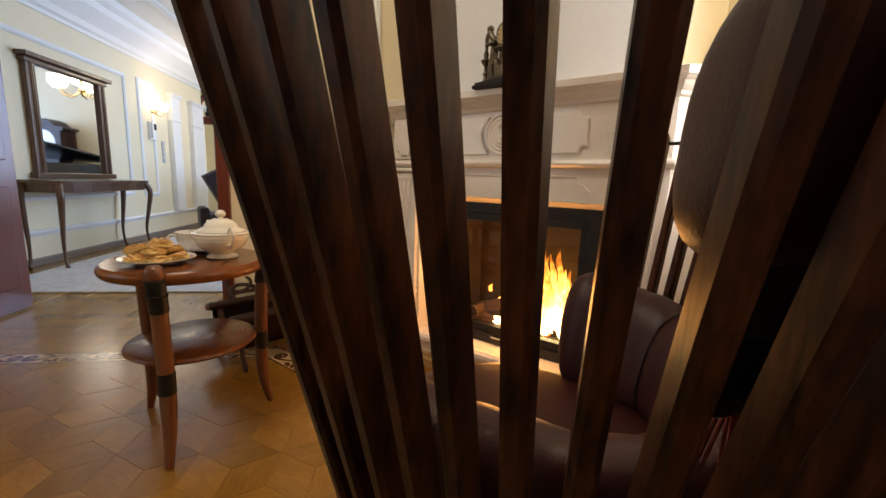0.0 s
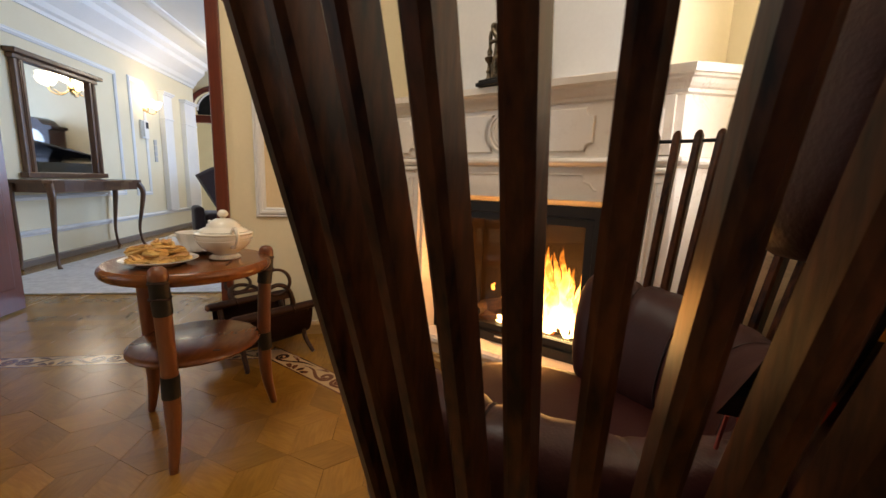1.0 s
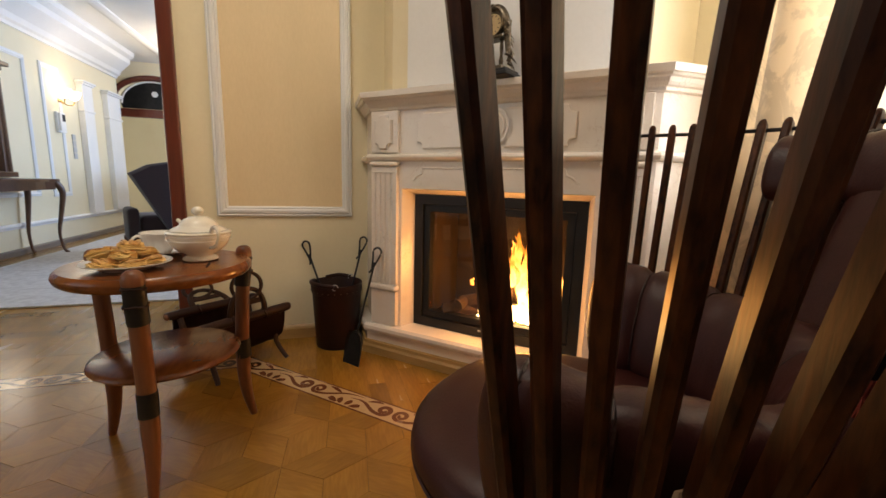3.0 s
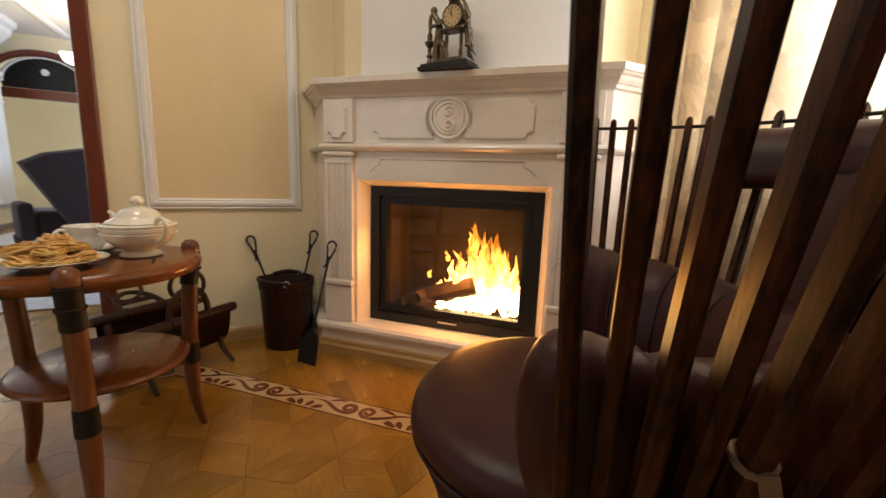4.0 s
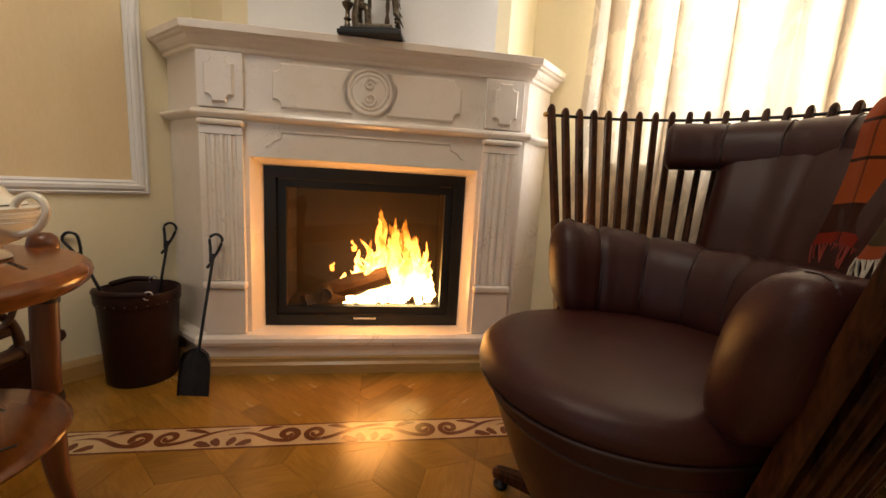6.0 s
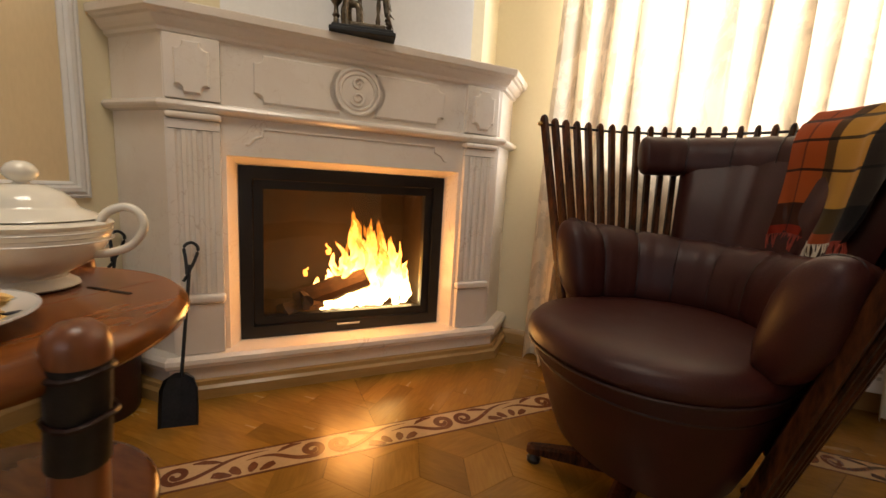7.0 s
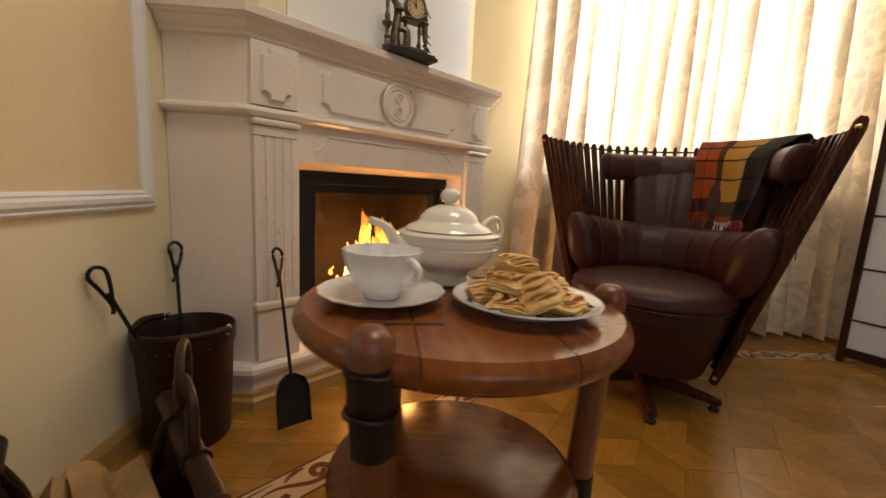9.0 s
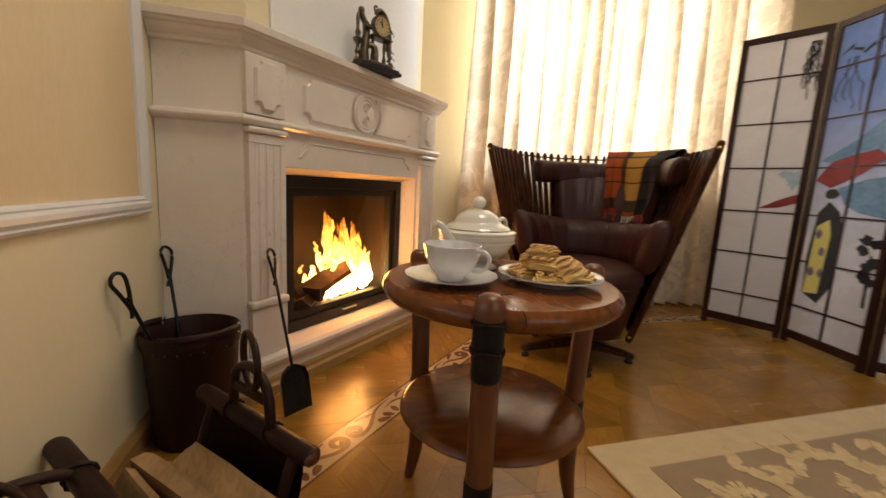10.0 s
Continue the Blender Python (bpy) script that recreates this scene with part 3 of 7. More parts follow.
for sgn in (-1, 1):
    bm = bmesh.new()
    if sgn < 0:
        poly = [world_to_fire(0.285, Y_LEFT - 0.002), world_to_fire(0.285, FS - 0.285), (-HW, 0), (-HW + 0.03, 0.075), (-HW + 0.03, 0.45)]
    else:
        poly = [(HW - 0.03, 0.45), (HW - 0.03, 0.075), (HW, 0), world_to_fire(FS - 1.272, 1.272), world_to_fire(X_WIN - 0.002, 1.272)]
    prism(bm, poly, 0.147, 0.803)
    fire_part("pier", bm, M_MARBLE)
    # pilaster with flutes
    x0, x1 = (0.432, 0.572)
    a, b = sorted((sgn * x0, sgn * x1))
    bm = bmesh.new()
    w = (b - a)
    xs, ys = [0], [-0.022]
    for f in range(4):
        c = 0.2 + 0.2 * f
        xs += [c - 0.062, c - 0.05, c - 0.02, c + 0.02, c + 0.05, c + 0.062]
        ys += [-0.022, -0.0185, -0.0155, -0.0155, -0.0185, -0.022]
    xs, ys = xs + [1], ys + [-0.022]
    front = [(a + w * u, v) for u, v in zip(xs, ys)]
    rings(bm, [[(x, y, z) for x, y in front] + [(b, 0.004, z), (a, 0.004, z)] for z in (0.352, 0.87)])
    fire_part("pilaster", bm, M_MARBLE)
    bm = bmesh.new()
    slab(bm, (a, -0.022, 0.872), (b, 0.003, 0.899))
    slab(bm, (a - 0.006, -0.034, 0.901), (b + 0.006, 0.003, 0.9215), bevel=0.009, seg=4)
    fire_part("capital", bm, M_MARBLE)
    bm = bmesh.new()
    slab(bm, (a, -0.026, 0.15), (b, 0.003, 0.318))
    slab(bm, (a - 0.006, -0.036, 0.32), (b + 0.006, 0.003, 0.35), bevel=0.011, seg=4)
    fire_part("plinth", bm, M_MARBLE)
    # block over the pilaster with a cut-cornered tablet
    bm = bmesh.new()
    slab(bm, (a - 0.004, -0.02, 0.96), (b + 0.004, 0.003, 1.142), bevel=0.003)
    fire_part("frieze_block", bm, M_MARBLE)


def plate(bm, poly, y, lift=0.014, step=0.007):
    """A raised plate with a stepped edge on the outline poly (x, z)."""
    cx, cz = sum(p[0] for p in poly) / len(poly), sum(p[1] for p in poly) / len(poly)
    hx, hz = max(abs(p[0] - cx) for p in poly), max(abs(p[1] - cz) for p in poly)
    rows = []
    for inset, h in ((0, 0), (0, 0.45), (0.35, 0.55), (0.45, 0.85), (0.8, 1.0), (1.0, 1.0)):
        qx, qz = 1 - inset * step / hx, 1 - inset * step / hz
        rows.append([(cx + (x - cx) * qx, y - h * lift, cz + (z - cz) * qz) for x, z in poly])
    rings(bm, rows)
    bmesh.ops.triangulate(bm, faces=[f for f in bm.faces if len(f.verts) > 4])


def hollow_corner(x, z, sx, sz, c):
    """A quarter round cut into a corner, with small shoulders."""
    return [(x + sx * c, z), (x + sx * c, z + sz * c * 0.22)] + [(x + sx * c * (0.22 + 0.78 * math.cos(a)), z + sz * c * (0.22 + 0.78 * math.sin(a))) for a in (0.3, 0.78, 1.27)] + [(x + sx * c * 0.22, z + sz * c), (x, z + sz * c)]


def prism_y(bm, poly, y0, y1):
    rings(bm, [[(x, y0, z) for x, z in poly], [(x, y1, z) for x, z in poly]])


T_Z0, T_Z1 = 0.975, 1.126
for sgn in (-1, 1):
    cx, q = sgn * 0.502, 0.024
    bm = bmesh.new()
    x0, x1 = cx - 0.047, cx + 0.047
    plate(bm, hollow_corner(x0, T_Z0, 1, 1, q)[::-1] + hollow_corner(x1, T_Z0, -1, 1, q) + hollow_corner(x1, T_Z1, -1, -1, q)[::-1] + hollow_corner(x0, T_Z1, 1, -1, q), -0.019)
    fire_part("tablet", bm, M_MARBLE)
    # long tablet whose inner end bows round the medallion
    bow = [(0.094 * math.cos(a), 1.053 + 0.094 * math.sin(a)) for a in (0.88, 0.6, 0.3, 0.0, -0.3, -0.6, -0.88)]
    out = bow + [(bow[-1][0], T_Z0)] + hollow_corner(0.335, T_Z0, -1, 1, 0.028) + hollow_corner(0.335, T_Z1, -1, -1, 0.028)[::-1] + [(bow[0][0], T_Z1)]
    bm = bmesh.new()
    plate(bm, [(sgn * x, z) for x, z in out], 0.001, 0.013)
    fire_part("tablet", bm, M_MARBLE)
bm = bmesh.new()
for r, w in ((0.076, 0.0065), (0.060, 0.0045)):
    tube(bm, [(r * math.cos(i * 0.19635), -0.009, 1.055 + r * math.sin(i * 0.19635)) for i in range(32)], w, 6, closed=True, up=(0, 1, 0))
lm = Matrix.Translation((0, 0, 1.055)) @ Matrix.Rotation(radians(90), 4, "X")
lathe(bm, [(0.081, -0.002), (0.081, 0.007), (0.077, 0.009)], 40, lm)
fire_part("medallion", bm, M_MARBLE, smooth=True)
for cz, r0, a0, turn in ((1.080, 0.023, 0.4, 1), (1.031, 0.026, 3.5, 1)):
    bm = bmesh.new()
    tube(bm, [((r0 - 0.0022 * k * 0.45) * math.cos(a0 + turn * k * 0.42), -0.012, cz + (r0 - 0.0022 * k * 0.45) * math.sin(a0 + turn * k * 0.42)) for k in range(22)], 0.0048, 6, up=(0, 1, 0))
    fire_part("scroll", bm, M_MARBLE, smooth=True)
# splayed soffit over the stove
bm = bmesh.new()
rings(bm, [[(s * HW, 0.0006, 0.8025), (s * (HW - 0.03), 0.0745, 0.7775), (s * (HW - 0.03), 0.0745, 0.8025)] for s in (-1, 1)])
fire_part("soffit", bm, M_MARBLE)
# routed panel on the lintel
bm = bmesh.new()
p = [(-0.36, 0.842), (-0.35, 0.842), (-0.335, 0.862), (-0.31, 0.872), (-0.305, 0.895), (0.305, 0.895), (0.31, 0.872), (0.335, 0.862), (0.35, 0.842), (0.36, 0.842)]
tube(bm, [(x, -0.001, z) for x, z in p], 0.004, 6, up=(0, 1, 0))
fire_part("lintel_bead", bm, M_MARBLE)
# hearth base
bm = bmesh.new()
rings(bm, [ring_at(o, z) for z, o in ((0.0, 0.03), (0.1, 0.03), (0.108, 0.045), (0.122, 0.05), (0.136, 0.048), (0.147, 0.036))])
part("hearth", bm, M_MARBLE, fp)
bm = bmesh.new()
pf = [(0.032, 0.0), (0.056, 0.0), (0.056, 0.035), (0.046, 0.044), (0.044, 0.058), (0.032, 0.062)]
rows = [[Vector(ring_at(o, z)[k]) for o, z in pf] for k in range(4)]
rings(bm, rows)
part("skirting", bm, M_SKIRT, fp, "oak skirting round the hearth")

# stove insert
ins = new_at("stove_insert", FIRE)
ins.parent = fp
IW, IZ0, IZ1, IY = 0.3875, 0.149, 0.776, 0.07


def ring_frame(bm, x0, x1, z0, z1, w, y0, y1):
    """A rectangular frame of four mitred bars."""
    o = [(x0, z0), (x1, z0), (x1, z1), (x0, z1)]
    i = [(x0 + w, z0 + w), (x1 - w, z0 + w), (x1 - w, z1 - w), (x0 + w, z1 - w)]
    rings(bm, [[(p[0], y, p[1]) for p, y in ((o[k], y1), (o[k], y0), (i[k], y0), (i[k], y1))] for k in (0, 1, 2, 3, 0)], cap=False)
    bmesh.ops.remove_doubles(bm, verts=bm.verts[:], dist=1e-5)


bm = bmesh.new()
ring_frame(bm, -IW, IW, IZ0, IZ1, 0.042, IY, IY + 0.05)
part("outer_frame", bm, M_STOVE, ins)
bm = bmesh.new()
ring_frame(bm, -IW + 0.046, IW - 0.046, IZ0 + 0.046, IZ1 - 0.046, 0.03, IY + 0.012, IY + 0.05)
dr = part("stove_door", bm, M_STOVE, ins)
bm = bmesh.new()
slab(bm, (-IW + 0.078, IY + 0.03, IZ0 + 0.078), (IW - 0.078, IY + 0.034, IZ1 - 0.078))
gl = part("stove_glass", bm, M_FIREGLASS, dr)
gl.visible_shadow = False
bm = bmesh.new()
tube(bm, [(-0.045, IY + 0.008, IZ0 + 0.03), (-0.042, IY - 0.006, IZ0 + 0.03), (0.042, IY - 0.006, IZ0 + 0.03), (0.045, IY + 0.008, IZ0 + 0.03)], 0.004, 8)
part("handle", bm, M_GREY, dr, "small steel handle")
# firebox behind the glass
for nm, lo, hi in (("back_plate", (-0.34, 0.44, 0.15), (0.34, 0.46, 0.78)), ("side_plate", (-0.36, 0.125, 0.15), (-0.34, 0.46, 0.78)), ("side_plate", (0.34, 0.125, 0.15), (0.36, 0.46, 0.78)),
                   ("floor_plate", (-0.36, 0.125, 0.17), (0.36, 0.46, 0.19)), ("top_plate", (-0.36, 0.125, 0.76), (0.36, 0.46, 0.78))):
    bm = bmesh.new()
    slab(bm, lo, hi, bevel=0.004)
    part(nm, bm, M_FIREBRICK, ins)


def log_mesh(length, r, seed, m, split=True):
    """A log, split along its length, bark on the round side."""
    rnd = random.Random(seed)
    bm = bmesh.new()
    n = 11
    prof = [(math.cos(6.2832 * i / n) * (1 + rnd.uniform(-0.12, 0.12)), math.sin(6.2832 * i / n) * (1 + rnd.uniform(-0.12, 0.12))) for i in range(n)]
    if split:
        prof = [(x, max(y, -0.25 + 0.2 * x)) for x, y in prof]
    loops = []
    for k in range(7):
        t = k / 6
        j = 1 + rnd.uniform(-0.05, 0.05)
        loops.append([m @ Vector(((t - 0.5) * length + rnd.uniform(-0.006, 0.006), x * r * j, y * r * j)) for x, y in prof])
    rings(bm, loops)
    return bm


for k, (x, y, z, ln, r, yaw, tilt) in enumerate([(-0.12, 0.19, 0.232, 0.3, 0.038, 30, -4), (0.1, 0.27, 0.24, 0.34, 0.05, -14, 3), (-0.045, 0.2, 0.285, 0.30, 0.046, 14, -26), (0.1, 0.27, 0.295, 0.26, 0.042, -15, 20), (-0.17, 0.17, 0.262, 0.17, 0.03, 70, 24)]):
    m = FIRE @ pose(x, y, z, 20 * k, 0, yaw) @ pose(0, 0, 0, 0, tilt, 0)
    tagged(part("burning_log", log_mesh(ln, r, k + 3, m), M_CHAR), "charred split log burning in the stove", "log", "logs in the fire")


def flame(h, w, seed):
    """A licking tongue of fire, bent and twisted."""
    rnd = random.Random(seed)
    bm = bmesh.new()
    ph, am = rnd.uniform(0, 6), rnd.uniform(0.5, 1.1)
    loops = []
    n = 8
    for k in range(17):
        t = k / 16
        rad = w * (math.sin(min(1, t * 2.6 + 0.25) * 1.5708)) * (1 - t) ** 0.6 + 0.0008
        ox = am * w * (0.9 * math.sin(ph + t * 4.6) + 0.35 * math.sin(ph * 3 + t * 13)) * t
        oy = am * w * 0.5 * math.cos(ph * 1.7 + t * 5) * t
        loops.append([(ox + rad * math.cos(6.2832 * j / n) * (1 + 0.3 * math.sin(3 * j + 7 * t + ph) + 0.28 * math.sin(j * 5 + 19 * t)), oy + 0.55 * rad * math.sin(6.2832 * j / n), h * t) for j in range(n)])
    rings(bm, loops)
    return bm


fire = thing("fire", FIRE, "bright orange log fire behind the stove glass", "fire")
rnd = random.Random(5)
for k in range(96):
    px, ph, sd = ((0.085, 0.36, 0.03), (0.15, 0.33, 0.03), (0.03, 0.25, 0.03), (0.215, 0.26, 0.025), (-0.05, 0.13, 0.03), (0.14, 0.16, 0.08), (0.25, 0.17, 0.02))[k % 7]
    x = max(-0.22, min(0.28, rnd.gauss(px, sd)))
    hh = ph * rnd.uniform(0.45, 1.12)
    bm = flame(max(0.06, hh), rnd.uniform(0.016, 0.038), k)
    bmesh.ops.translate(bm, vec=(x, 0.215 + rnd.uniform(-0.04, 0.06), 0.20 + rnd.uniform(0, 0.05)), verts=bm.verts[:])
    part("flame", bm, M_FLAMECORE if hh > 0.07 and rnd.random() < 0.6 else M_FLAME, fire, smooth=True)
for x, z, h in ((-0.06, 0.43, 0.05), (0.05, 0.52, 0.06), (-0.15, 0.34, 0.04), (0.12, 0.47, 0.05)):
    bm = flame(h, 0.011, int(z * 100))
    bmesh.ops.translate(bm, vec=(x, 0.23, z), verts=bm.verts[:])
    part("flame", bm, M_LICK, fire, smooth=True)
for k in range(30):
    bm = bmesh.new()
    bmesh.ops.create_icosphere(bm, subdivisions=1, radius=rnd.uniform(0.008, 0.018))
    bmesh.ops.translate(bm, vec=(rnd.uniform(-0.24, 0.24), 0.22 + rnd.uniform(-0.08, 0.12), 0.197 + rnd.uniform(0, 0.008)), verts=bm.verts[:])
    part("ember", bm, M_EMBER if k % 3 else M_CHAR, fire)

# ---- tea table ----
T_C, T_Z = (-0.403, 1.502), 0.585
table = thing("tea_table", pose(*T_C, 0), "round two-tier teak side table with three legs", "table")


def disc_profile(r, z, th):
    return [(0.001, z - th), (r - 0.012, z - th), (r - 0.004, z - th * 0.8), (r, z - th * 0.5), (r - 0.003, z - th * 0.22), (r - 0.012, z), (0.001, z)]


def cut_disc(r, z, th, x0, x1):
    """One board of a round top, between two cuts across it."""
    bm = bmesh.new()
    lathe(bm, disc_profile(r, z, th), 64)
    for x, s in ((x0, -1), (x1, 1)):
        g = bm.verts[:] + bm.edges[:] + bm.faces[:]
        c = bmesh.ops.bisect_plane(bm, geom=g, plane_co=(x, 0, 0), plane_no=(s, 0, 0), clear_outer=True)
        e = [q for q in c["geom_cut"] if isinstance(q, bmesh.types.BMEdge)]
        if e:
            bmesh.ops.contextual_create(bm, geom=e)
    return bm


TURN_T = Matrix.Rotation(radians(96), 4, "Z")
top = new_at("tabletop", pose(*T_C, 0) @ TURN_T)
top.parent = table
top.matrix_parent_inverse = Matrix()
top.matrix_local = TURN_T
for x0, x1 in ((-0.3, -0.0808), (-0.0793, 0.0793), (0.0808, 0.3)):
    part("board", cut_disc(0.238, T_Z, 0.036, x0, x1), M_TEAK, top, smooth=True)
for x, y in ((-0.08, 0.1), (-0.08, -0.13), (0.08, 0.12), (0.08, -0.1)):
    bm = bmesh.new()
    slab(bm, (x - 0.036, y - 0.0035, T_Z - 0.006), (x - 0.002, y + 0.0035, T_Z + 0.0012), bevel=0.0015)
    slab(bm, (x + 0.002, y - 0.0035, T_Z - 0.006), (x + 0.036, y + 0.0035, T_Z + 0.0012), bevel=0.0015)
    part("butterfly_key", bm, M_STRAP, top)
bm = bmesh.new()
lathe(bm, disc_profile(0.194, 0.316, 0.022), 56)
shelf = part("lower_shelf", bm, M_TEAK, table, smooth=True)
bm = bmesh.new()
slab(bm, (0.09, -0.11, 0.312), (0.112, -0.103, 0.3172), bevel=0.0012)
part("butterfly_key", bm, M_STRAP, shelf)
for k, a in enumerate((-86, 32, 153)):
    ca, sa = math.cos(radians(a)), math.sin(radians(a))
    R = 0.234
    bm = bmesh.new()
    pts = curve_pts([(R * 1.03 * ca, R * 1.03 * sa, 0.0), (R * 0.93 * ca, R * 0.93 * sa, 0.12), (R * 0.92 * ca, R * 0.92 * sa, 0.3), (R * 0.99 * ca, R * 0.99 * sa, 0.58)], 15)
    tube(bm, pts, lambda t: 0.011 + 0.011 * min(1, t * 2.2), 14, up=(ca, sa, 0))
    leg = part("leg", bm, M_TEAKLEG, table, smooth=True)
    top_p = Vector((R * ca, R * sa, 0))
    bm = bmesh.new()
    lathe(bm, [(0.022, 0.560), (0.0245, 0.578), (0.0245, 0.590), (0.0215, 0.601), (0.013, 0.609), (0.001, 0.611)], 18, Matrix.Translation(top_p))
    part("knob", bm, M_TEAKLEG, leg, smooth=True)
    bm = bmesh.new()
    pts = [Vector(p) for p in curve_pts([(R * 0.955 * ca, R * 0.955 * sa, 0.475), (R * 0.985 * ca, R * 0.985 * sa, 0.53), (R * ca, R * sa, 0.574)], 8)]
    tube(bm, pts, 0.0245, 16, up=(ca, sa, 0))
    part("leather_wrap", bm, M_STRAP, leg, smooth=True)
    for z in (0.522, 0.566):
        bm = bmesh.new()
        tube(bm, [(R * 0.992 * ca + 0.0255 * math.cos(j * 0.3491), R * 0.992 * sa + 0.0255 * math.sin(j * 0.3491), z + 0.002 * math.sin(j)) for j in range(18)], 0.003, 6, closed=True)
        part("cord", bm, M_LEATHER_OLD, leg)
    bm = bmesh.new()
    pts = curve_pts([(R * 0.925 * ca, R * 0.925 * sa, 0.225), (R * 0.918 * ca, R * 0.918 * sa, 0.29)], 4)
    tube(bm, pts, 0.0240, 16, up=(ca, sa, 0))
    part("leather_wrap", bm, M_STRAP, leg, smooth=True)

# ---- armchair ----
CH = pose(0.4545, 0.7135, 0, 0, 0, 42.9)
chair = thing("armchair", CH, "oxblood leather swivel armchair with fanned dark wooden slats", "armchair")


def oval(a, b, ang, z):
    """ang 0 at the chair's own left tip, 180 at the other; the back is at -y."""
    return Vector((a * math.cos(ang), -b * math.sin(ang) - 0.008, z))


def even_angles(n, a0, a1):
    """Angles at even steps along the shell's upper rim."""
    tt = [a0 + (a1 - a0) * i / 2000 for i in range(2001)]
    acc = [0.0]
    for i in range(2000):
        acc.append(acc[-1] + (slat_high(tt[i + 1]) - slat_high(tt[i])).length)
    out, j = [], 0
    for k in range(n):
        want = acc[-1] * k / (n - 1)
        while j < 2000 and acc[j] < want:
            j += 1
        out.append(tt[j])
    return out


Z_LO, Z_HI = 0.13, 0.9725
A_LO, B_LO, A_HI, B_HI = 0.2513, 0.2987, 0.4883, 0.5635


def slat_low(ang):
    return Vector((A_LO * math.cos(ang) + 0.0093, -B_LO * math.sin(ang) + -0.0571, Z_LO))


def slat_high(ang):
    return Vector((A_HI * math.cos(ang) + 0.0142, -B_HI * math.sin(ang) + -0.0645, Z_HI))


ANGLES = even_angles(41, -0.1108, 3.2391)
frame_part = new_at("slat_shell", CH)
frame_part.parent = chair
frame_part.matrix_local = Matrix()
for k, ang in enumerate(ANGLES):
    lo, hi = slat_low(ang), slat_high(ang)
    axis = (hi - lo).normalized()
    end = k in (0, 40)
    hi = hi + axis * (0.024 if end else 0.017)
    if end:
        lo = lo - axis * 0.02
    tang = Vector((-A_HI * math.sin(ang), -B_HI * math.cos(ang), 0)).normalized()
    rad = axis.cross(tang).normalized()
    bm = bmesh.new()
    ht, hr = 0.0081, 0.0151
    c = 0.004
    prof = [(-ht + c, -hr), (ht - c, -hr), (ht, -hr + c), (ht, hr - c), (ht - c, hr), (-ht + c, hr), (-ht, hr - c), (-ht, -hr + c)]
    ln = (hi - lo).length
    st = [(0.0, 0.55), (0.006, 0.85), (0.014, 1.0), (ln * 0.25, 0.98), (ln * 0.5, 1.02), (ln * 0.75, 0.99), (ln - 0.016, 1.0), (ln - 0.007, 0.86), (ln, 0.5)]
    rings(bm, [[lo + axis * h + tang * u * q + rad * v * q for u, v in prof] for h, q in st])
    slat = part("slat", bm, M_SLAT, frame_part, smooth=True)
    if end:
        for base, hh in ((lo, 0.03), (hi, -0.03)):
            bm = bmesh.new()
            s = 1 if k == 0 else -1
            q = base + axis * hh + Vector((0, 1, 0)) * 0.0
            tube(bm, [q + tang * -s * 0.013, q + tang * -s * 0.016], 0.007, 10)
            part("bolt", bm, M_BRASS, slat, "round brass bolt head")
# a leather tag tied round one slat
tag_ang = min(ANGLES, key=lambda a: abs(a - 2.95))
lo, hi = slat_low(tag_ang), slat_high(tag_ang)
tagp = lo + (hi - lo) * 0.565
bm = bmesh.new()
tube(bm, [tagp + Vector((0.017 * math.cos(i * 0.5236), 0.014 * math.sin(i * 0.5236), 0.004 * math.sin(i * 0.9))) for i in range(12)], 0.0035, 6, closed=True)
part("strap", bm, M_TAG, frame_part, "tan leather strap round a slat")
bm = bmesh.new()
slab(bm, (-0.002, -0.007, -0.042), (0.002, 0.007, 0.0), Matrix.Translation(tagp + Vector((-0.0185, -0.004, 0.002))) @ Matrix.Rotation(radians(-14), 4, "X"), bevel=0.001)
part("tag", bm, M_TAG, frame_part, "small tan leather tag")
# dark rod through the slat tops
bm = bmesh.new()
tube(bm, [slat_high(ANGLES[0] + (ANGLES[-1] - ANGLES[0]) * i / 60) - Vector((0, 0, 0.006)) for i in range(61)], 0.0045, 8)
part("rod", bm, M_IRON, frame_part, "thin black rod threading the slat tops")
for ang in (ANGLES[0], ANGLES[-1]):
    bm = bmesh.new()
    q = slat_high(ang) - Vector((0, 0, 0.006))
    lathe(bm, [(0.001, 0), (0.007, 0.001), (0.008, 0.006), (0.005, 0.011), (0.001, 0.013)], 12, Matrix.Translation(q + Vector((0, 0.012, 0))) @ Matrix.Rotation(radians(-90), 4, "X"))
    part("finial", bm, M_BRASS, frame_part)
bm = bmesh.new()
tube(bm, [Vector((0.0093 + (A_LO - 0.012) * math.cos(math.pi * i / 40), -0.0571 - (B_LO - 0.012) * math.sin(math.pi * i / 40), 0.165)) for i in range(41)], 0.012, 8)
part("lower_hoop", bm, M_SLAT, frame_part)


def super_loop(a, bf, bb, z, n=48, p=2.15, cy=0.0):
    """A rounded plan: half width a, reach bf to the front and bb to the back."""
    out = []
    for i in range(n):
        t = 6.2831853 * i / n
        c, s = math.cos(t), math.sin(t)
        x = a * abs(c) ** (2 / p) * (1 if c > 0 else -1)
        y = (bf if s > 0 else bb) * abs(s) ** (2 / p) * (1 if s > 0 else -1) + cy
        out.append(Vector((x, y, z)))
    return out


bm = bmesh.new()
rings(bm, [super_loop(a, f, b, z) for z, a, f, b in ((0.135, 0.18, 0.13, 0.2), (0.14, 0.205, 0.16, 0.225), (0.2, 0.225, 0.188, 0.25), (0.28, 0.246, 0.218, 0.28), (0.35, 0.26, 0.242, 0.31), (0.378, 0.258, 0.242, 0.31))])
part("bucket", bm, M_LEATHER, chair, "leather covered seat shell", smooth=True)
bm = bmesh.new()
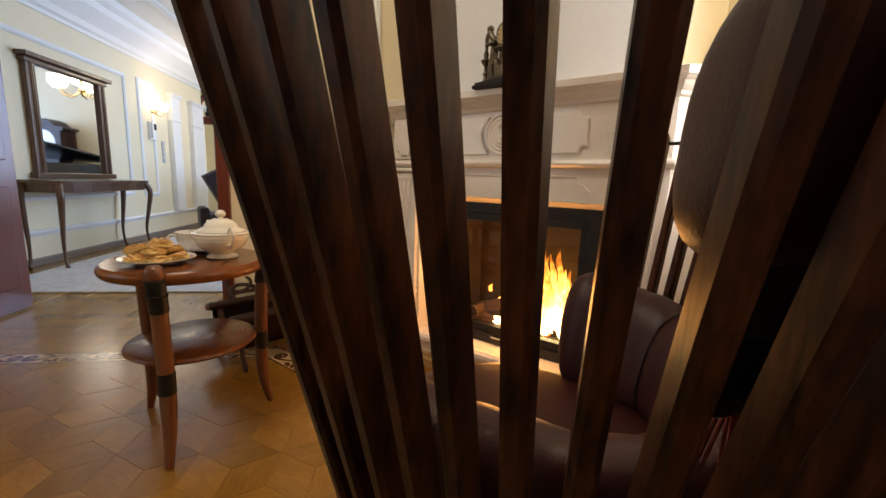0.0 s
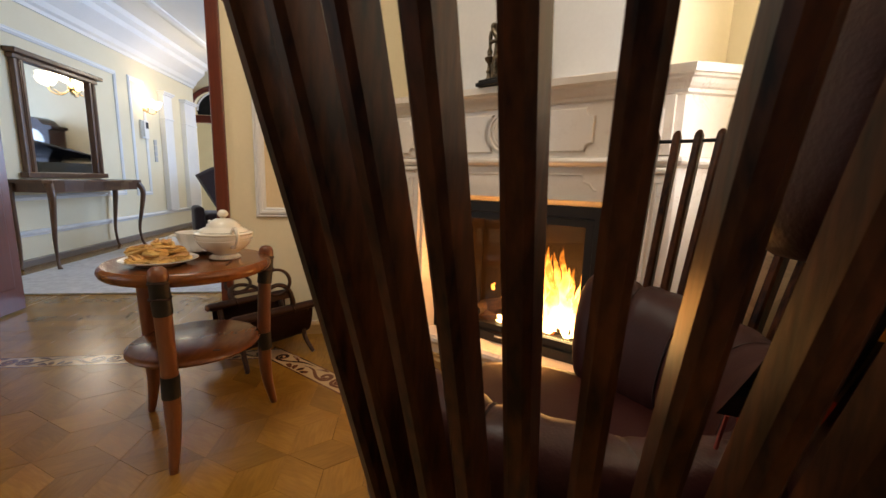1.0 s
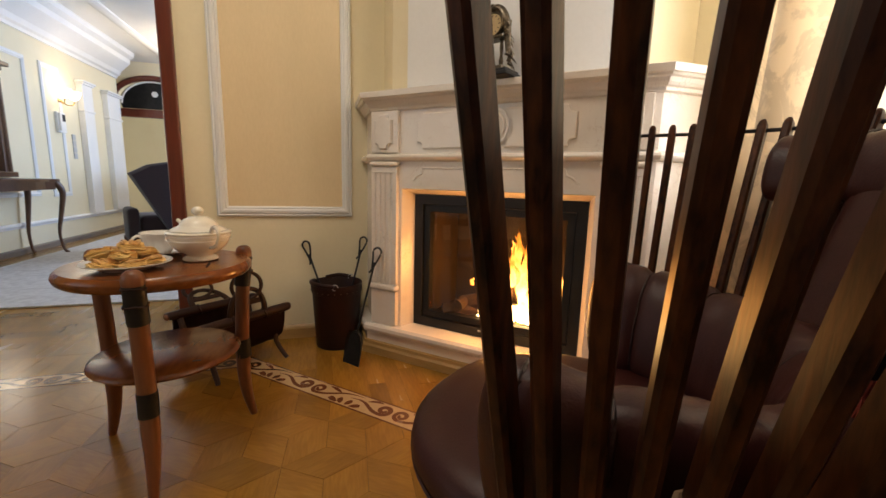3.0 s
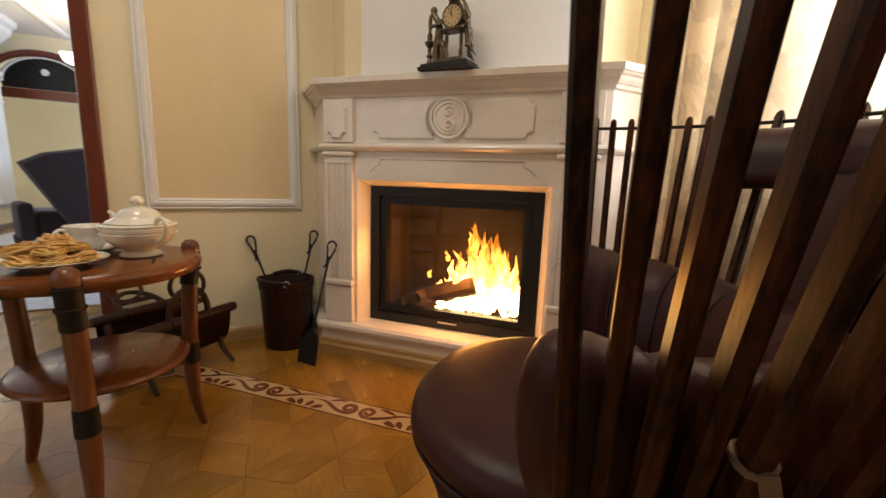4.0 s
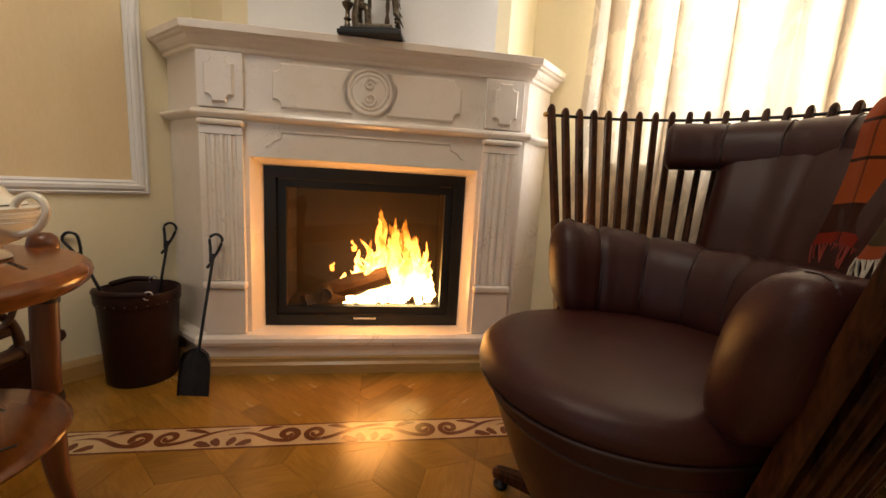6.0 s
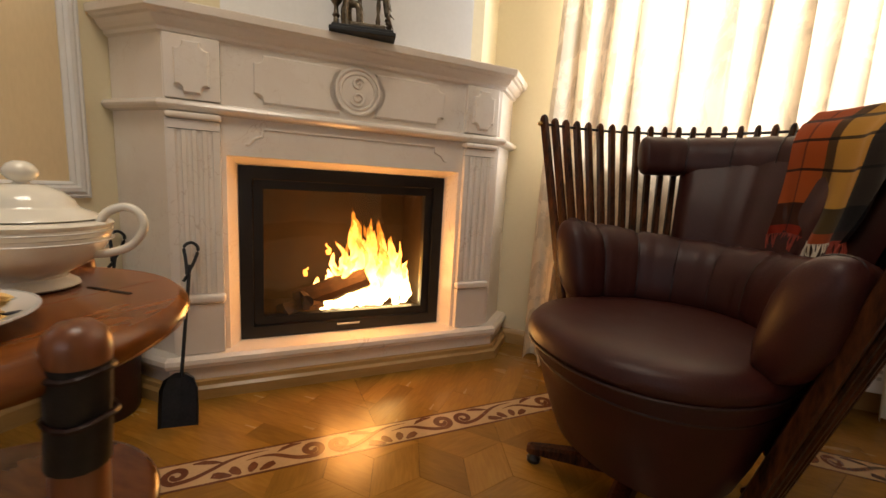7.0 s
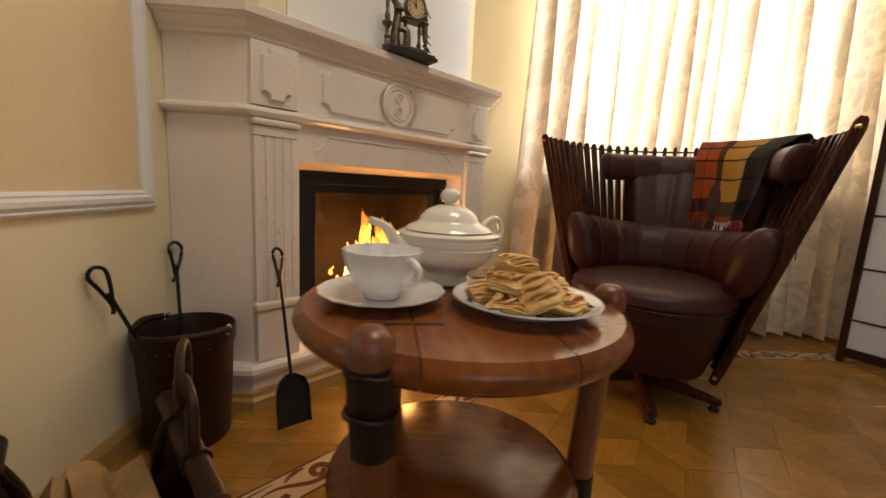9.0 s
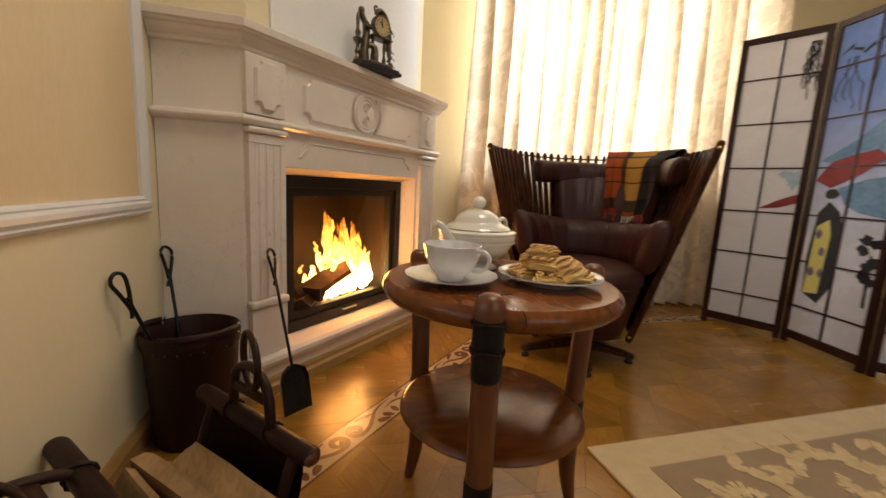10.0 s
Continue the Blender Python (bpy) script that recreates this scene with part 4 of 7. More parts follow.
rings(bm, [super_loop(a, f, b, z) for z, a, f, b in ((0.372, 0.25, 0.235, 0.31), (0.382, 0.266, 0.258, 0.325), (0.402, 0.275, 0.272, 0.33), (0.424, 0.273, 0.268, 0.33), (0.441, 0.26, 0.25, 0.32), (0.45, 0.23, 0.215, 0.3), (0.455, 0.15, 0.14, 0.25), (0.456, 0.02, 0.02, 0.1))])
seat = part("seat_cushion", bm, M_LEATHER, chair, smooth=True)
bm = bmesh.new()
tube(bm, [p for p in super_loop(0.2715, 0.266, 0.328, 0.388, 64)], 0.0035, 6, closed=True)
part("piping", bm, M_PIPING, seat)
bm = bmesh.new()
tube(bm, [p for p in super_loop(0.259, 0.2405, 0.308, 0.345, 64)], 0.0028, 6, closed=True)
part("seam", bm, M_PIPING, chair)


def bolster(a, b, span, z_of, ry_of, rz_of, n=56, m=26, tilt=0.26, cap_len=0.05, square=0.7):
    """A padded roll that follows the shell's inside."""
    bm = bmesh.new()
    loops = []
    L = cap_len / (0.5 * (a + b) * span)
    ends = [(L * (1 - math.cos(k * 0.19635)), max(0.03, math.sin(k * 0.19635)) ** square) for k in range(8)]
    steps_ = ends + [(L + (1 - 2 * L) * i / n, 1.0) for i in range(n + 1)] + [(1 - t, q) for t, q in reversed(ends)]
    for t, cap in steps_:
        ang = math.pi / 2 + (t - 0.5) * span
        c = oval(a, b, ang, z_of(t))
        nrm = Vector((math.cos(ang), -math.sin(ang), 0))
        loops.append([c + nrm * (ry_of(t) * cap * math.copysign(abs(math.cos(q)) ** 0.8, math.cos(q)) + tilt * rz_of(t) * cap * math.sin(q)) + Vector((0, 0, rz_of(t) * cap * math.copysign(abs(math.sin(q)) ** 0.8, math.sin(q)))) for q in (6.2831853 * j / m for j in range(m))])
    rings(bm, loops)
    return bm


def pucker(t, n=9):
    return 1 - 0.075 * max(0, math.cos(t * n * 6.2831853)) ** 8 + 0.018 * math.sin(t * n * 4.1 + 1.7) * math.sin(t * 11) + 0.012 * math.sin(t * n * 17.3)


# arm and lumbar bolster
def arm_rz(t):
    u = abs(t - 0.5) * 2
    return (0.096 + 0.032 * u ** 2) * pucker(t)


ab = part("arm_bolster", bolster(0.288, 0.31, 3.42, lambda t: 0.532 + 0.02 * (abs(t - 0.5) * 2) ** 2, lambda t: 0.055 * pucker(t) + 0.004, arm_rz, 72), M_LEATHER, chair, smooth=True)
for t in [0.047] + [i / 9 for i in range(1, 9)] + [0.953]:
    ang = math.pi / 2 + (t - 0.5) * 3.42
    c = oval(0.288, 0.31, ang, 0.532 + 0.02 * (abs(t - 0.5) * 2) ** 2)
    nrm = Vector((math.cos(ang), -math.sin(ang), 0))
    bm = bmesh.new()
    rz, ry = arm_rz(t) * 1.0, 0.056
    tube(bm, [c + nrm * (ry * math.copysign(abs(math.cos(q)) ** 0.8, math.cos(q)) + 0.26 * rz * math.sin(q)) + Vector((0, 0, rz * math.copysign(abs(math.sin(q)) ** 0.8, math.sin(q)))) for q in (0.3 + 0.16 * j for j in range(28))], 0.0024, 5)
    part("seam", bm, M_PIPING, ab)
# headrest roll
hb = part("headrest", bolster(0.400, 0.508, 2.05, lambda t: 0.879 + 0.012 * max(0.0, 2 * t - 1), lambda t: 0.046 * pucker(t, 7) + 0.002, lambda t: (0.062 + 0.006 * max(0.0, 2 * t - 1)) * pucker(t, 7), 64, cap_len=0.018, square=0.42), M_LEATHER, chair, smooth=True)
for i in range(1, 7):
    t = i / 7
    ang = math.pi / 2 + (t - 0.5) * 2.05
    c = oval(0.400, 0.508, ang, 0.879 + 0.012 * max(0.0, 2 * t - 1))
    nrm = Vector((math.cos(ang), -math.sin(ang), 0))
    bm = bmesh.new()
    tube(bm, [c + nrm * (0.0475 * math.copysign(abs(math.cos(q)) ** 0.8, math.cos(q)) + 0.26 * 0.061 * math.sin(q)) + Vector((0, 0, 0.061 * math.copysign(abs(math.sin(q)) ** 0.8, math.sin(q)))) for q in (0.4 + 0.2 * j for j in range(28))], 0.002, 5)
    part("seam", bm, M_PIPING, hb)
# back pad between them
bm = bmesh.new()
loops = []
for i in range(49):
    t = i / 48
    ang = math.pi / 2 + (t - 0.5) * 1.42
    edge = min(1, math.sqrt(max(0.0, 1 - max(0, 1 - min(t, 1 - t) * 48 / 4) ** 2)))
    row = []
    for z, off in ((0.56, 0.0), (0.56, 0.05), (0.64, 0.062), (0.74, 0.06), (0.84, 0.05), (0.9, 0.03), (0.9, 0.0), (0.72, 0.0)):
        h = (z - 0.13) / 0.855
        a, b = A_LO + (A_HI - A_LO) * h - 0.025, B_LO + (B_HI - B_LO) * h - 0.025
        row.append(oval(a - off * edge * pucker(t, 3), b - off * edge * pucker(t, 3), ang, z))
    loops.append(row)
rings(bm, loops)
part("back_pad", bm, M_LEATHER, chair, smooth=True)
# swivel base
base = new_at("swivel_base", CH)
base.parent = chair
base.matrix_local = Matrix()
bm = bmesh.new()
lathe(bm, [(0.06, 0.132), (0.06, 0.115), (0.034, 0.11), (0.034, 0.075), (0.045, 0.07), (0.045, 0.045)], 24, Matrix.Translation((0, -0.02, 0)))
part("column", bm, M_IRON, base, smooth=True)
for k in range(5):
    a = radians(126 + 72 * k - 80)
    dirv = Vector((math.cos(a), math.sin(a), 0))
    side = Vector((-dirv.y, dirv.x, 0))
    c0 = Vector((0, -0.02, 0))
    bm = bmesh.new()
    loops = []
    for r, w, z0, z1 in ((0.02, 0.026, 0.046, 0.085), (0.12, 0.023, 0.04, 0.074), (0.22, 0.02, 0.033, 0.058), (0.262, 0.018, 0.03, 0.05), (0.27, 0.012, 0.032, 0.046)):
        q = c0 + dirv * r
        loops.append([q + side * w + Vector((0, 0, z0)), q + side * w * 0.9 + Vector((0, 0, z1 - 0.006)), q + side * w * 0.5 + Vector((0, 0, z1)), q - side * w * 0.5 + Vector((0, 0, z1)), q - side * w * 0.9 + Vector((0, 0, z1 - 0.006)), q - side * w + Vector((0, 0, z0))])
    rings(bm, loops)
    armp = part("base_arm", bm, M_SLAT, base, "dark wooden star base arm")
    bm = bmesh.new()
    lathe(bm, [(0.012, 0.0), (0.018, 0.003), (0.019, 0.012), (0.012, 0.02), (0.008, 0.034)], 14, Matrix.Translation(c0 + dirv * 0.25))
    part("glide", bm, M_IRON, armp, smooth=True)

# ---- window, curtains, radiator ----
win = thing("window_1", Matrix(), "tall white framed window behind the curtains", "window", kind="structure")
for nm, lo, hi in (("frame_bar", (X_WIN + 0.09, -1.148, 0.862), (X_WIN + 0.14, 0.998, 0.93)), ("frame_bar", (X_WIN + 0.09, -1.148, 2.55), (X_WIN + 0.14, 0.998, 2.618)),
                   ("frame_bar", (X_WIN + 0.09, -1.148, 0.932), (X_WIN + 0.14, -1.08, 2.548)), ("frame_bar", (X_WIN + 0.09, 0.93, 0.932), (X_WIN + 0.14, 0.998, 2.548)),
                   ("mullion", (X_WIN + 0.09, -0.11, 0.932), (X_WIN + 0.14, -0.04, 2.548)), ("window_sill", (X_WIN - 0.12, -1.16, 0.835), (X_WIN + 0.088, 1.01, 0.86))):
    bm = bmesh.new()
    slab(bm, lo, hi, bevel=0.004)
    part(nm, bm, M_WHITE, win)
for y0, y1 in ((-1.08, -0.11), (-0.04, 0.93)):
    bm = bmesh.new()
    slab(bm, (X_WIN + 0.112, y0, 0.93), (X_WIN + 0.118, y1, 2.55))
    pn = part("pane", bm, M_GLASS, win)
    pn.visible_shadow = False


def drape(y0, y1, folds, x, amp, seed, lean=0.0):
    """A hanging curtain in soft uneven folds."""
    rnd = random.Random(seed)
    ph = [rnd.uniform(0, 6.28) for _ in range(4)]
    nx, nz = folds * 12, 26
    bm = bmesh.new()
    rows = []
    for k in range(nz + 1):
        t = k / nz
        z = 0.018 + 2.74 * t
        row = []
        for i in range(nx + 1):
            u = i / nx
            w = u + 0.018 * math.sin(u * 9 + ph[0]) + 0.006 * math.sin(u * 31 + t * 2)
            a = amp * (0.75 + 0.35 * math.sin(u * 13 + ph[1])) * (1 + 0.25 * (1 - t))
            fold = math.sin(w * folds * 6.2832 + 0.7 * math.sin(t * 2.4 + ph[2] + 5 * u))
            fold = math.copysign(abs(fold) ** 0.75, fold)
            row.append(bm.verts.new((x + a * fold + 0.012 * math.sin(t * 5 + u * 21), y0 + (y1 - y0) * u + lean * (1 - t) ** 1.5 + 0.016 * math.cos(w * folds * 6.2832) + 0.01 * math.sin(t * 7 + u * 40), z)))
        rows.append(row)
    for a, b in zip(rows, rows[1:]):
        for i in range(nx):
            bm.faces.new((a[i], a[i + 1], b[i + 1], b[i]))
    return bm


for y0, y1, f, sd, ln in ((1.05, -0.055, 10, 2, 0.03), (-0.075, -1.14, 10, 7, -0.07)):
    bm = drape(y0, y1, f, 1.13, 0.07, sd, ln)
    tagged(part("curtain", bm, M_CURTAIN, smooth=True), "cream patterned floor-length curtain before the bright window", "curtain", "curtains at the window")
bm = bmesh.new()
tube(bm, [(1.13, -1.3, 2.775), (1.13, 1.2, 2.775)], 0.014, 12)
tagged(part("curtain_rail", bm, M_BRASS), "brass rail that carries the curtains", "curtain rail")
rad = thing("radiator_cover", Matrix(), "white perforated radiator cover under the window", "radiator cover")
bm = bmesh.new()
slab(bm, (1.235, -0.95, 0.1), (1.325, 0.75, 0.72), bevel=0.006)
part("case", bm, M_WHITE, rad)
for k in range(2):
    bm = bmesh.new()
    for i in range(22):
        for j in range(20):
            y, z = -0.88 + k * 0.83 + i * 0.035, 0.15 + j * 0.026
            slab(bm, (1.2325, y, z), (1.2355, y + 0.012, z + 0.012))
    tagged(part("grille_holes", bm, M_GREY, rad), kind="stuff")
for y in (-0.9, 0.7):
    bm = bmesh.new()
    slab(bm, (1.25, y - 0.03, 0.0), (1.31, y + 0.03, 0.1), bevel=0.004)
    part("foot", bm, M_WHITE, rad)

# ---- folding screen ----
S_H = 1.70
PTS = [(0.83, -0.497), (0.458, -0.67), (0.02, -0.57), (-0.36, -0.80)]
screen = thing("folding_screen", Matrix(), "folding paper screen in dark wood with a painted garden scene", "folding screen")


def screen_leaf(p, q, blank):
    a, b = Vector((*p, 0)), Vector((*q, 0))
    ln = (b - a).length - 0.012
    ang = math.atan2(b.y - a.y, b.x - a.x)
    m = Matrix.Translation(a) @ Matrix.Rotation(ang, 4, "Z")
    leaf_ob = new_at("screen_panel", m)
    leaf_ob.parent = screen
    for nm, lo, hi in (("stile", (0, -0.012, 0.0), (0.03, 0.012, S_H)), ("stile", (ln - 0.03, -0.012, 0.0), (ln, 0.012, S_H)),
                       ("rail", (0.03, -0.012, S_H - 0.035), (ln - 0.03, 0.012, S_H)), ("rail", (0.03, -0.012, 0.03), (ln - 0.03, 0.012, 0.075))):
        bm = bmesh.new()
        slab(bm, lo, hi, bevel=0.003)
        part(nm, bm, M_SCREEN, leaf_ob)
    bm = bmesh.new()
    slab(bm, (0.03, -0.002, 0.075), (ln - 0.03, 0.002, S_H - 0.035))
    part("paper", bm, M_PAPERBLUE if blank else M_PAPER, leaf_ob)
    zs = [0.215, 0.465, 0.715, 0.965, 1.215, 1.465]
    for z in zs:
        bm = bmesh.new()
        slab(bm, (0.03, -0.007, z - 0.004), (ln - 0.03, 0.007, z + 0.004))
        part("lattice_bar", bm, M_SCREEN, leaf_ob)
    bm = bmesh.new()
    slab(bm, (ln / 2 - 0.004, -0.0085, 0.075), (ln / 2 + 0.004, 0.0085, S_H - 0.035))
    part("lattice_bar", bm, M_SCREEN, leaf_ob)
    return leaf_ob, ln


leaves = [screen_leaf(PTS[k], PTS[k + 1], k) for k in range(3)]
bm = bmesh.new()
slab(bm, (PTS[0][0] - 0.012, PTS[0][1] - 0.004, S_H + 0.0005), (PTS[0][0] + 0.012, PTS[0][1] + 0.004, S_H + 0.003))
part("hinge_plate", bm, M_BRASS, screen)


def picture(leaf_ob, ln, name, polys, mat, y=0.0028):
    """Flat paint on the paper, on the side that faces the room."""
    bm = bmesh.new()
    for poly in polys:
        pts = [(x, y, z) for x, z in poly]
        f = bm.faces.new([bm.verts.new(p) for p in pts])
        g = bmesh.ops.extrude_face_region(bm, geom=[f])
        bmesh.ops.translate(bm, vec=(0, 0.0012, 0), verts=[v for v in g["geom"] if isinstance(v, bmesh.types.BMVert)])
    bmesh.ops.triangulate(bm, faces=[f for f in bm.faces if len(f.verts) > 4])
    return part(name, bm, mat, leaf_ob)


def blob(cx, cz, rx, rz, n=14, seed=0, rough=0.15):
    r = random.Random(seed)
    return [(cx + rx * math.cos(6.2832 * i / n) * (1 + r.uniform(-rough, rough)), cz + rz * math.sin(6.2832 * i / n) * (1 + r.uniform(-rough, rough))) for i in range(n)]



def paint(k, name, polys, mat, lift=0.0):
    leaf_ob, ln = leaves[k]
    n0 = leaf_ob.matrix_local.to_3x3() @ Vector((0, 1, 0))
    s = 1 if n0.y > 0 else -1
    return picture(leaf_ob, ln, name, polys, mat, s * (0.0026 + lift) - (0.0012 if s < 0 else 0))


def twigs(x0, z0, seed, n=16):
    r = random.Random(seed)
    out = []
    for _ in range(n):
        x, z = x0 + r.uniform(-0.02, 0.03), z0
        for _ in range(5):
            dx, dz = r.uniform(-0.03, 0.03), -r.uniform(0.02, 0.07)
            out.append([(x, z), (x + 0.006, z), (x + dx + 0.005, z + dz), (x + dx, z + dz)])
            x, z = x + dx, z + dz
    return out


# leaf 0: willow twigs, a red parasol's edge; leaf 1: hills, parasol, a robed shape, a pine
paint(0, "painted_branch", twigs(0.325, 1.63, 1, 12), M_INK)
paint(0, "painted_wash", [blob(0.345, 0.905, 0.035, 0.055, 18, 4, 0.45), blob(0.30, 0.93, 0.03, 0.018, 14, 6, 0.5)], M_TEAL)
paint(0, "painted_parasol", [[(0.2, 0.735), (0.29, 0.79), (0.37, 0.825), (0.37, 0.775), (0.29, 0.745)]], M_RED, 0.0015)
L1 = leaves[1][1]
paint(1, "painted_branch", [[(0.04 + 0.05 * i + 0.01 * (i % 3), 1.52 + 0.02 * math.sin(i * 2.1)), (0.05 + 0.05 * i, 1.53 + 0.02 * math.sin(i * 2.1)), (0.1 + 0.05 * i, 1.55 + 0.02 * math.sin(i * 2.1 + 2)), (0.1 + 0.05 * i, 1.535 + 0.02 * math.sin(i * 2.1 + 2))] for i in range(6)] + twigs(0.1, 1.5, 5, 4) + twigs(0.3, 1.58, 8, 5), M_INK)
paint(1, "painted_hill", [[(0.04, 1.0), (0.2, 1.09), (0.34, 1.2), (0.41, 1.22), (0.41, 0.98), (0.2, 0.97)]], M_BLUE)
paint(1, "painted_wash", [[(0.16, 0.86), (0.28, 0.9), (0.41, 0.92), (0.41, 0.72), (0.28, 0.74), (0.2, 0.78)]], M_BLUE)
paint(1, "painted_parasol", [[(0.035, 0.9), (0.1, 0.99), (0.2, 1.02), (0.31, 1.04), (0.36, 1.0), (0.24, 0.92), (0.12, 0.86)]], M_RED, 0.0015)
paint(1, "painted_robe", [[(0.07, 0.3), (0.16, 0.26), (0.215, 0.36), (0.22, 0.66), (0.19, 0.74), (0.13, 0.79), (0.08, 0.73), (0.06, 0.5)], blob(0.135, 0.83, 0.035, 0.026, 12, 2, 0.1)], M_INK, 0.0015)
paint(1, "painted_sash", [[(0.075, 0.3), (0.155, 0.31), (0.17, 0.62), (0.15, 0.7), (0.09, 0.66)]], M_YELLOW, 0.0035)
for fx, fz, fr in ((0.11, 0.62, 0.016), (0.14, 0.53, 0.016), (0.1, 0.42, 0.02), (0.15, 0.42, 0.012)):
    paint(1, "painted_flower", [blob(fx, fz, fr, 0.024, 10, int(fz * 100))], M_PURPLE, 0.0055)
paint(1, "painted_pine", [blob(0.36 + 0.03 * math.cos(i * 2.4), 0.52 + 0.1 * math.sin(i * 1.7), 0.03, 0.022, 10, i, 0.4) for i in range(9)] + [[(0.37, 0.3), (0.385, 0.3), (0.375, 0.55), (0.365, 0.55)]], M_INK)
paint(2, "painted_hill", [[(0.04, 1.2), (0.2, 1.28), (0.36, 1.1), (0.36, 0.9), (0.04, 0.95)]], M_BLUE)

# ---- rug ----
rug = thing("rug", pose(-0.2, 1.085, 0), "beige wool rug with golden leaf scrolls on brown", "rug")
bm = bmesh.new()
slab(bm, (-1.6, -2.3, 0.0), (0, 0, 0.011), bevel=0.004)
part("border", bm, M_RUG, rug)
bm = bmesh.new()
slab(bm, (-1.48, -2.18, 0.0105), (-0.12, -0.12, 0.0135), bevel=0.001)
part("field", bm, M_RUGFIELD, rug)
rnd = random.Random(11)
bm = bmesh.new()


def leaf_scroll(bm, cx, cy, r, a0, turns, w):
    pts = []
    for i in range(26):
        t = i / 25
        a = a0 + turns * 6.2832 * t
        q = r * (1 - 0.75 * t)
        pts.append((cx + q * math.cos(a), cy + q * math.sin(a)))
    for i in range(25):
        (x0, y0), (x1, y1) = pts[i], pts[i + 1]
        ww = w * (0.35 + 0.65 * math.sin(3.14 * (i + 0.5) / 25)) * (1 + 0.35 * math.sin(i * 1.9))
        n = Vector((y0 - y1, x1 - x0)).normalized() * ww
        slab_poly(bm, [(x0 + n.x, y0 + n.y), (x1 + n.x, y1 + n.y), (x1 - n.x, y1 - n.y), (x0 - n.x, y0 - n.y)], 0.0125, 0.0168 + 0.00006 * i + cx * 0.0003)


def slab_poly(bm, poly, z0, z1):
    """A flat plate with a given outline, without an underside."""
    if len(poly) < 3:
        return
    t = [bm.verts.new((x, y, z1)) for x, y in poly]
    b = [bm.verts.new((x, y, z0)) for x, y in poly]
    bm.faces.new(t)
    for i in range(len(t)):
        j = (i + 1) % len(t)
        bm.faces.new((t[i], b[i], b[j], t[j]))


def leaf_lobe(bm, x, y, a, ln, w, z):
    """A pointed leaf laid flat, its tip curled to one side."""
    out, back = [], []
    for i in range(8):
        t = i / 7
        b = a + 0.5 * t
        h = w * max(0.02, math.sin(3.1416 * min(1, t * 0.94 + 0.06))) ** 0.8 * (1 + 0.18 * math.sin(t * 17))
        cx, cy = x + ln * t * math.cos(b), y + ln * t * math.sin(b)
        out.append((cx - h * math.sin(b), cy + h * math.cos(b)))
        back.append((cx + h * math.sin(b), cy - h * math.cos(b)))
    for p0, p1, q0, q1 in zip(out, out[1:], back, back[1:]):
        slab_poly(bm, [p0, p1, q1, q0], 0.0125, z)


for i in range(4):
    for j in range(5):
        cx, cy = -0.3 - i * 0.33 + rnd.uniform(-0.02, 0.02), -0.3 - j * 0.38 + rnd.uniform(-0.02, 0.02)
        a0, turns = rnd.uniform(0, 6.3), rnd.choice((-0.8, 0.8, 1.1, -1.1))
        leaf_scroll(bm, cx, cy, 0.15, a0, turns, 0.036)
        for k in range(9):
            a = a0 + turns * 6.2832 * k / 11
            r = 0.15 * (1 - 0.6 * k / 11)
            leaf_lobe(bm, cx + r * math.cos(a), cy + r * math.sin(a), a + (0.7 if turns > 0 else -0.7), 0.105 - 0.005 * k, 0.021, 0.0142 + 0.00025 * k + 0.00002 * (5 * i + j))
tagged(part("leaf_pattern", bm, M_RUGLEAF, rug), kind="stuff")

# ---- crockery and pastry ----
TZ = T_Z + 0.001
tp = thing("teapot", pose(-0.305, 1.521, TZ, 0, 0, math.degrees(math.atan2(-0.81, 0.59))), "ivory porcelain teapot with domed lid on the table", "teapot")
bm = bmesh.new()
lathe(bm, [(0.001, 0.006), (0.03, 0.006), (0.044, 0.0), (0.048, 0.003), (0.046, 0.008), (0.036, 0.014), (0.038, 0.019), (0.058, 0.03), (0.073, 0.045), (0.081, 0.06), (0.083, 0.068), (0.0845, 0.069), (0.0845, 0.072), (0.084, 0.079), (0.0855, 0.08), (0.087, 0.084), (0.083, 0.087), (0.07, 0.088), (0.001, 0.088)], 48)
part("body", bm, M_IVORY, tp, smooth=True)
bm = bmesh.new()
lathe(bm, [(0.07, 0.0885), (0.074, 0.09), (0.068, 0.096), (0.054, 0.102), (0.05, 0.106), (0.048, 0.112), (0.038, 0.122), (0.022, 0.13), (0.009, 0.131), (0.0068, 0.134), (0.012, 0.1365), (0.0165, 0.1425), (0.0165, 0.148), (0.012, 0.155), (0.006, 0.1585), (0.001, 0.159)], 40)
lid_ob = part("lid", bm, M_IVORY, tp, smooth=True)
bm = bmesh.new()
tube(bm, curve_pts([(-0.068, 0, 0.05), (-0.088, 0, 0.056), (-0.106, 0, 0.076), (-0.125, 0, 0.098), (-0.15, 0, 0.107)], 20), lambda t: 0.0175 - 0.0125 * min(1, t * 1.25) + 0.001, 14, up=(0, 1, 0))
part("spout", bm, M_IVORY, tp, smooth=True)
bm = bmesh.new()
tube(bm, curve_pts([(0.078, 0, 0.085), (0.088, 0, 0.1), (0.108, 0, 0.107), (0.124, 0, 0.098), (0.127, 0, 0.078), (0.112, 0, 0.056), (0.088, 0, 0.046), (0.07, 0, 0.044)], 32), 0.0055, 10, up=(0, 1, 0))
part("handle", bm, M_IVORY, tp, smooth=True)
for z in (0.063, 0.0755):
    bm = bmesh.new()
    tube(bm, [(0.0848 * math.cos(i * 0.1309), 0.0848 * math.sin(i * 0.1309), z) for i in range(48)], 0.0012, 5, closed=True)
    part("bead_line", bm, M_PORCELAIN, tp)


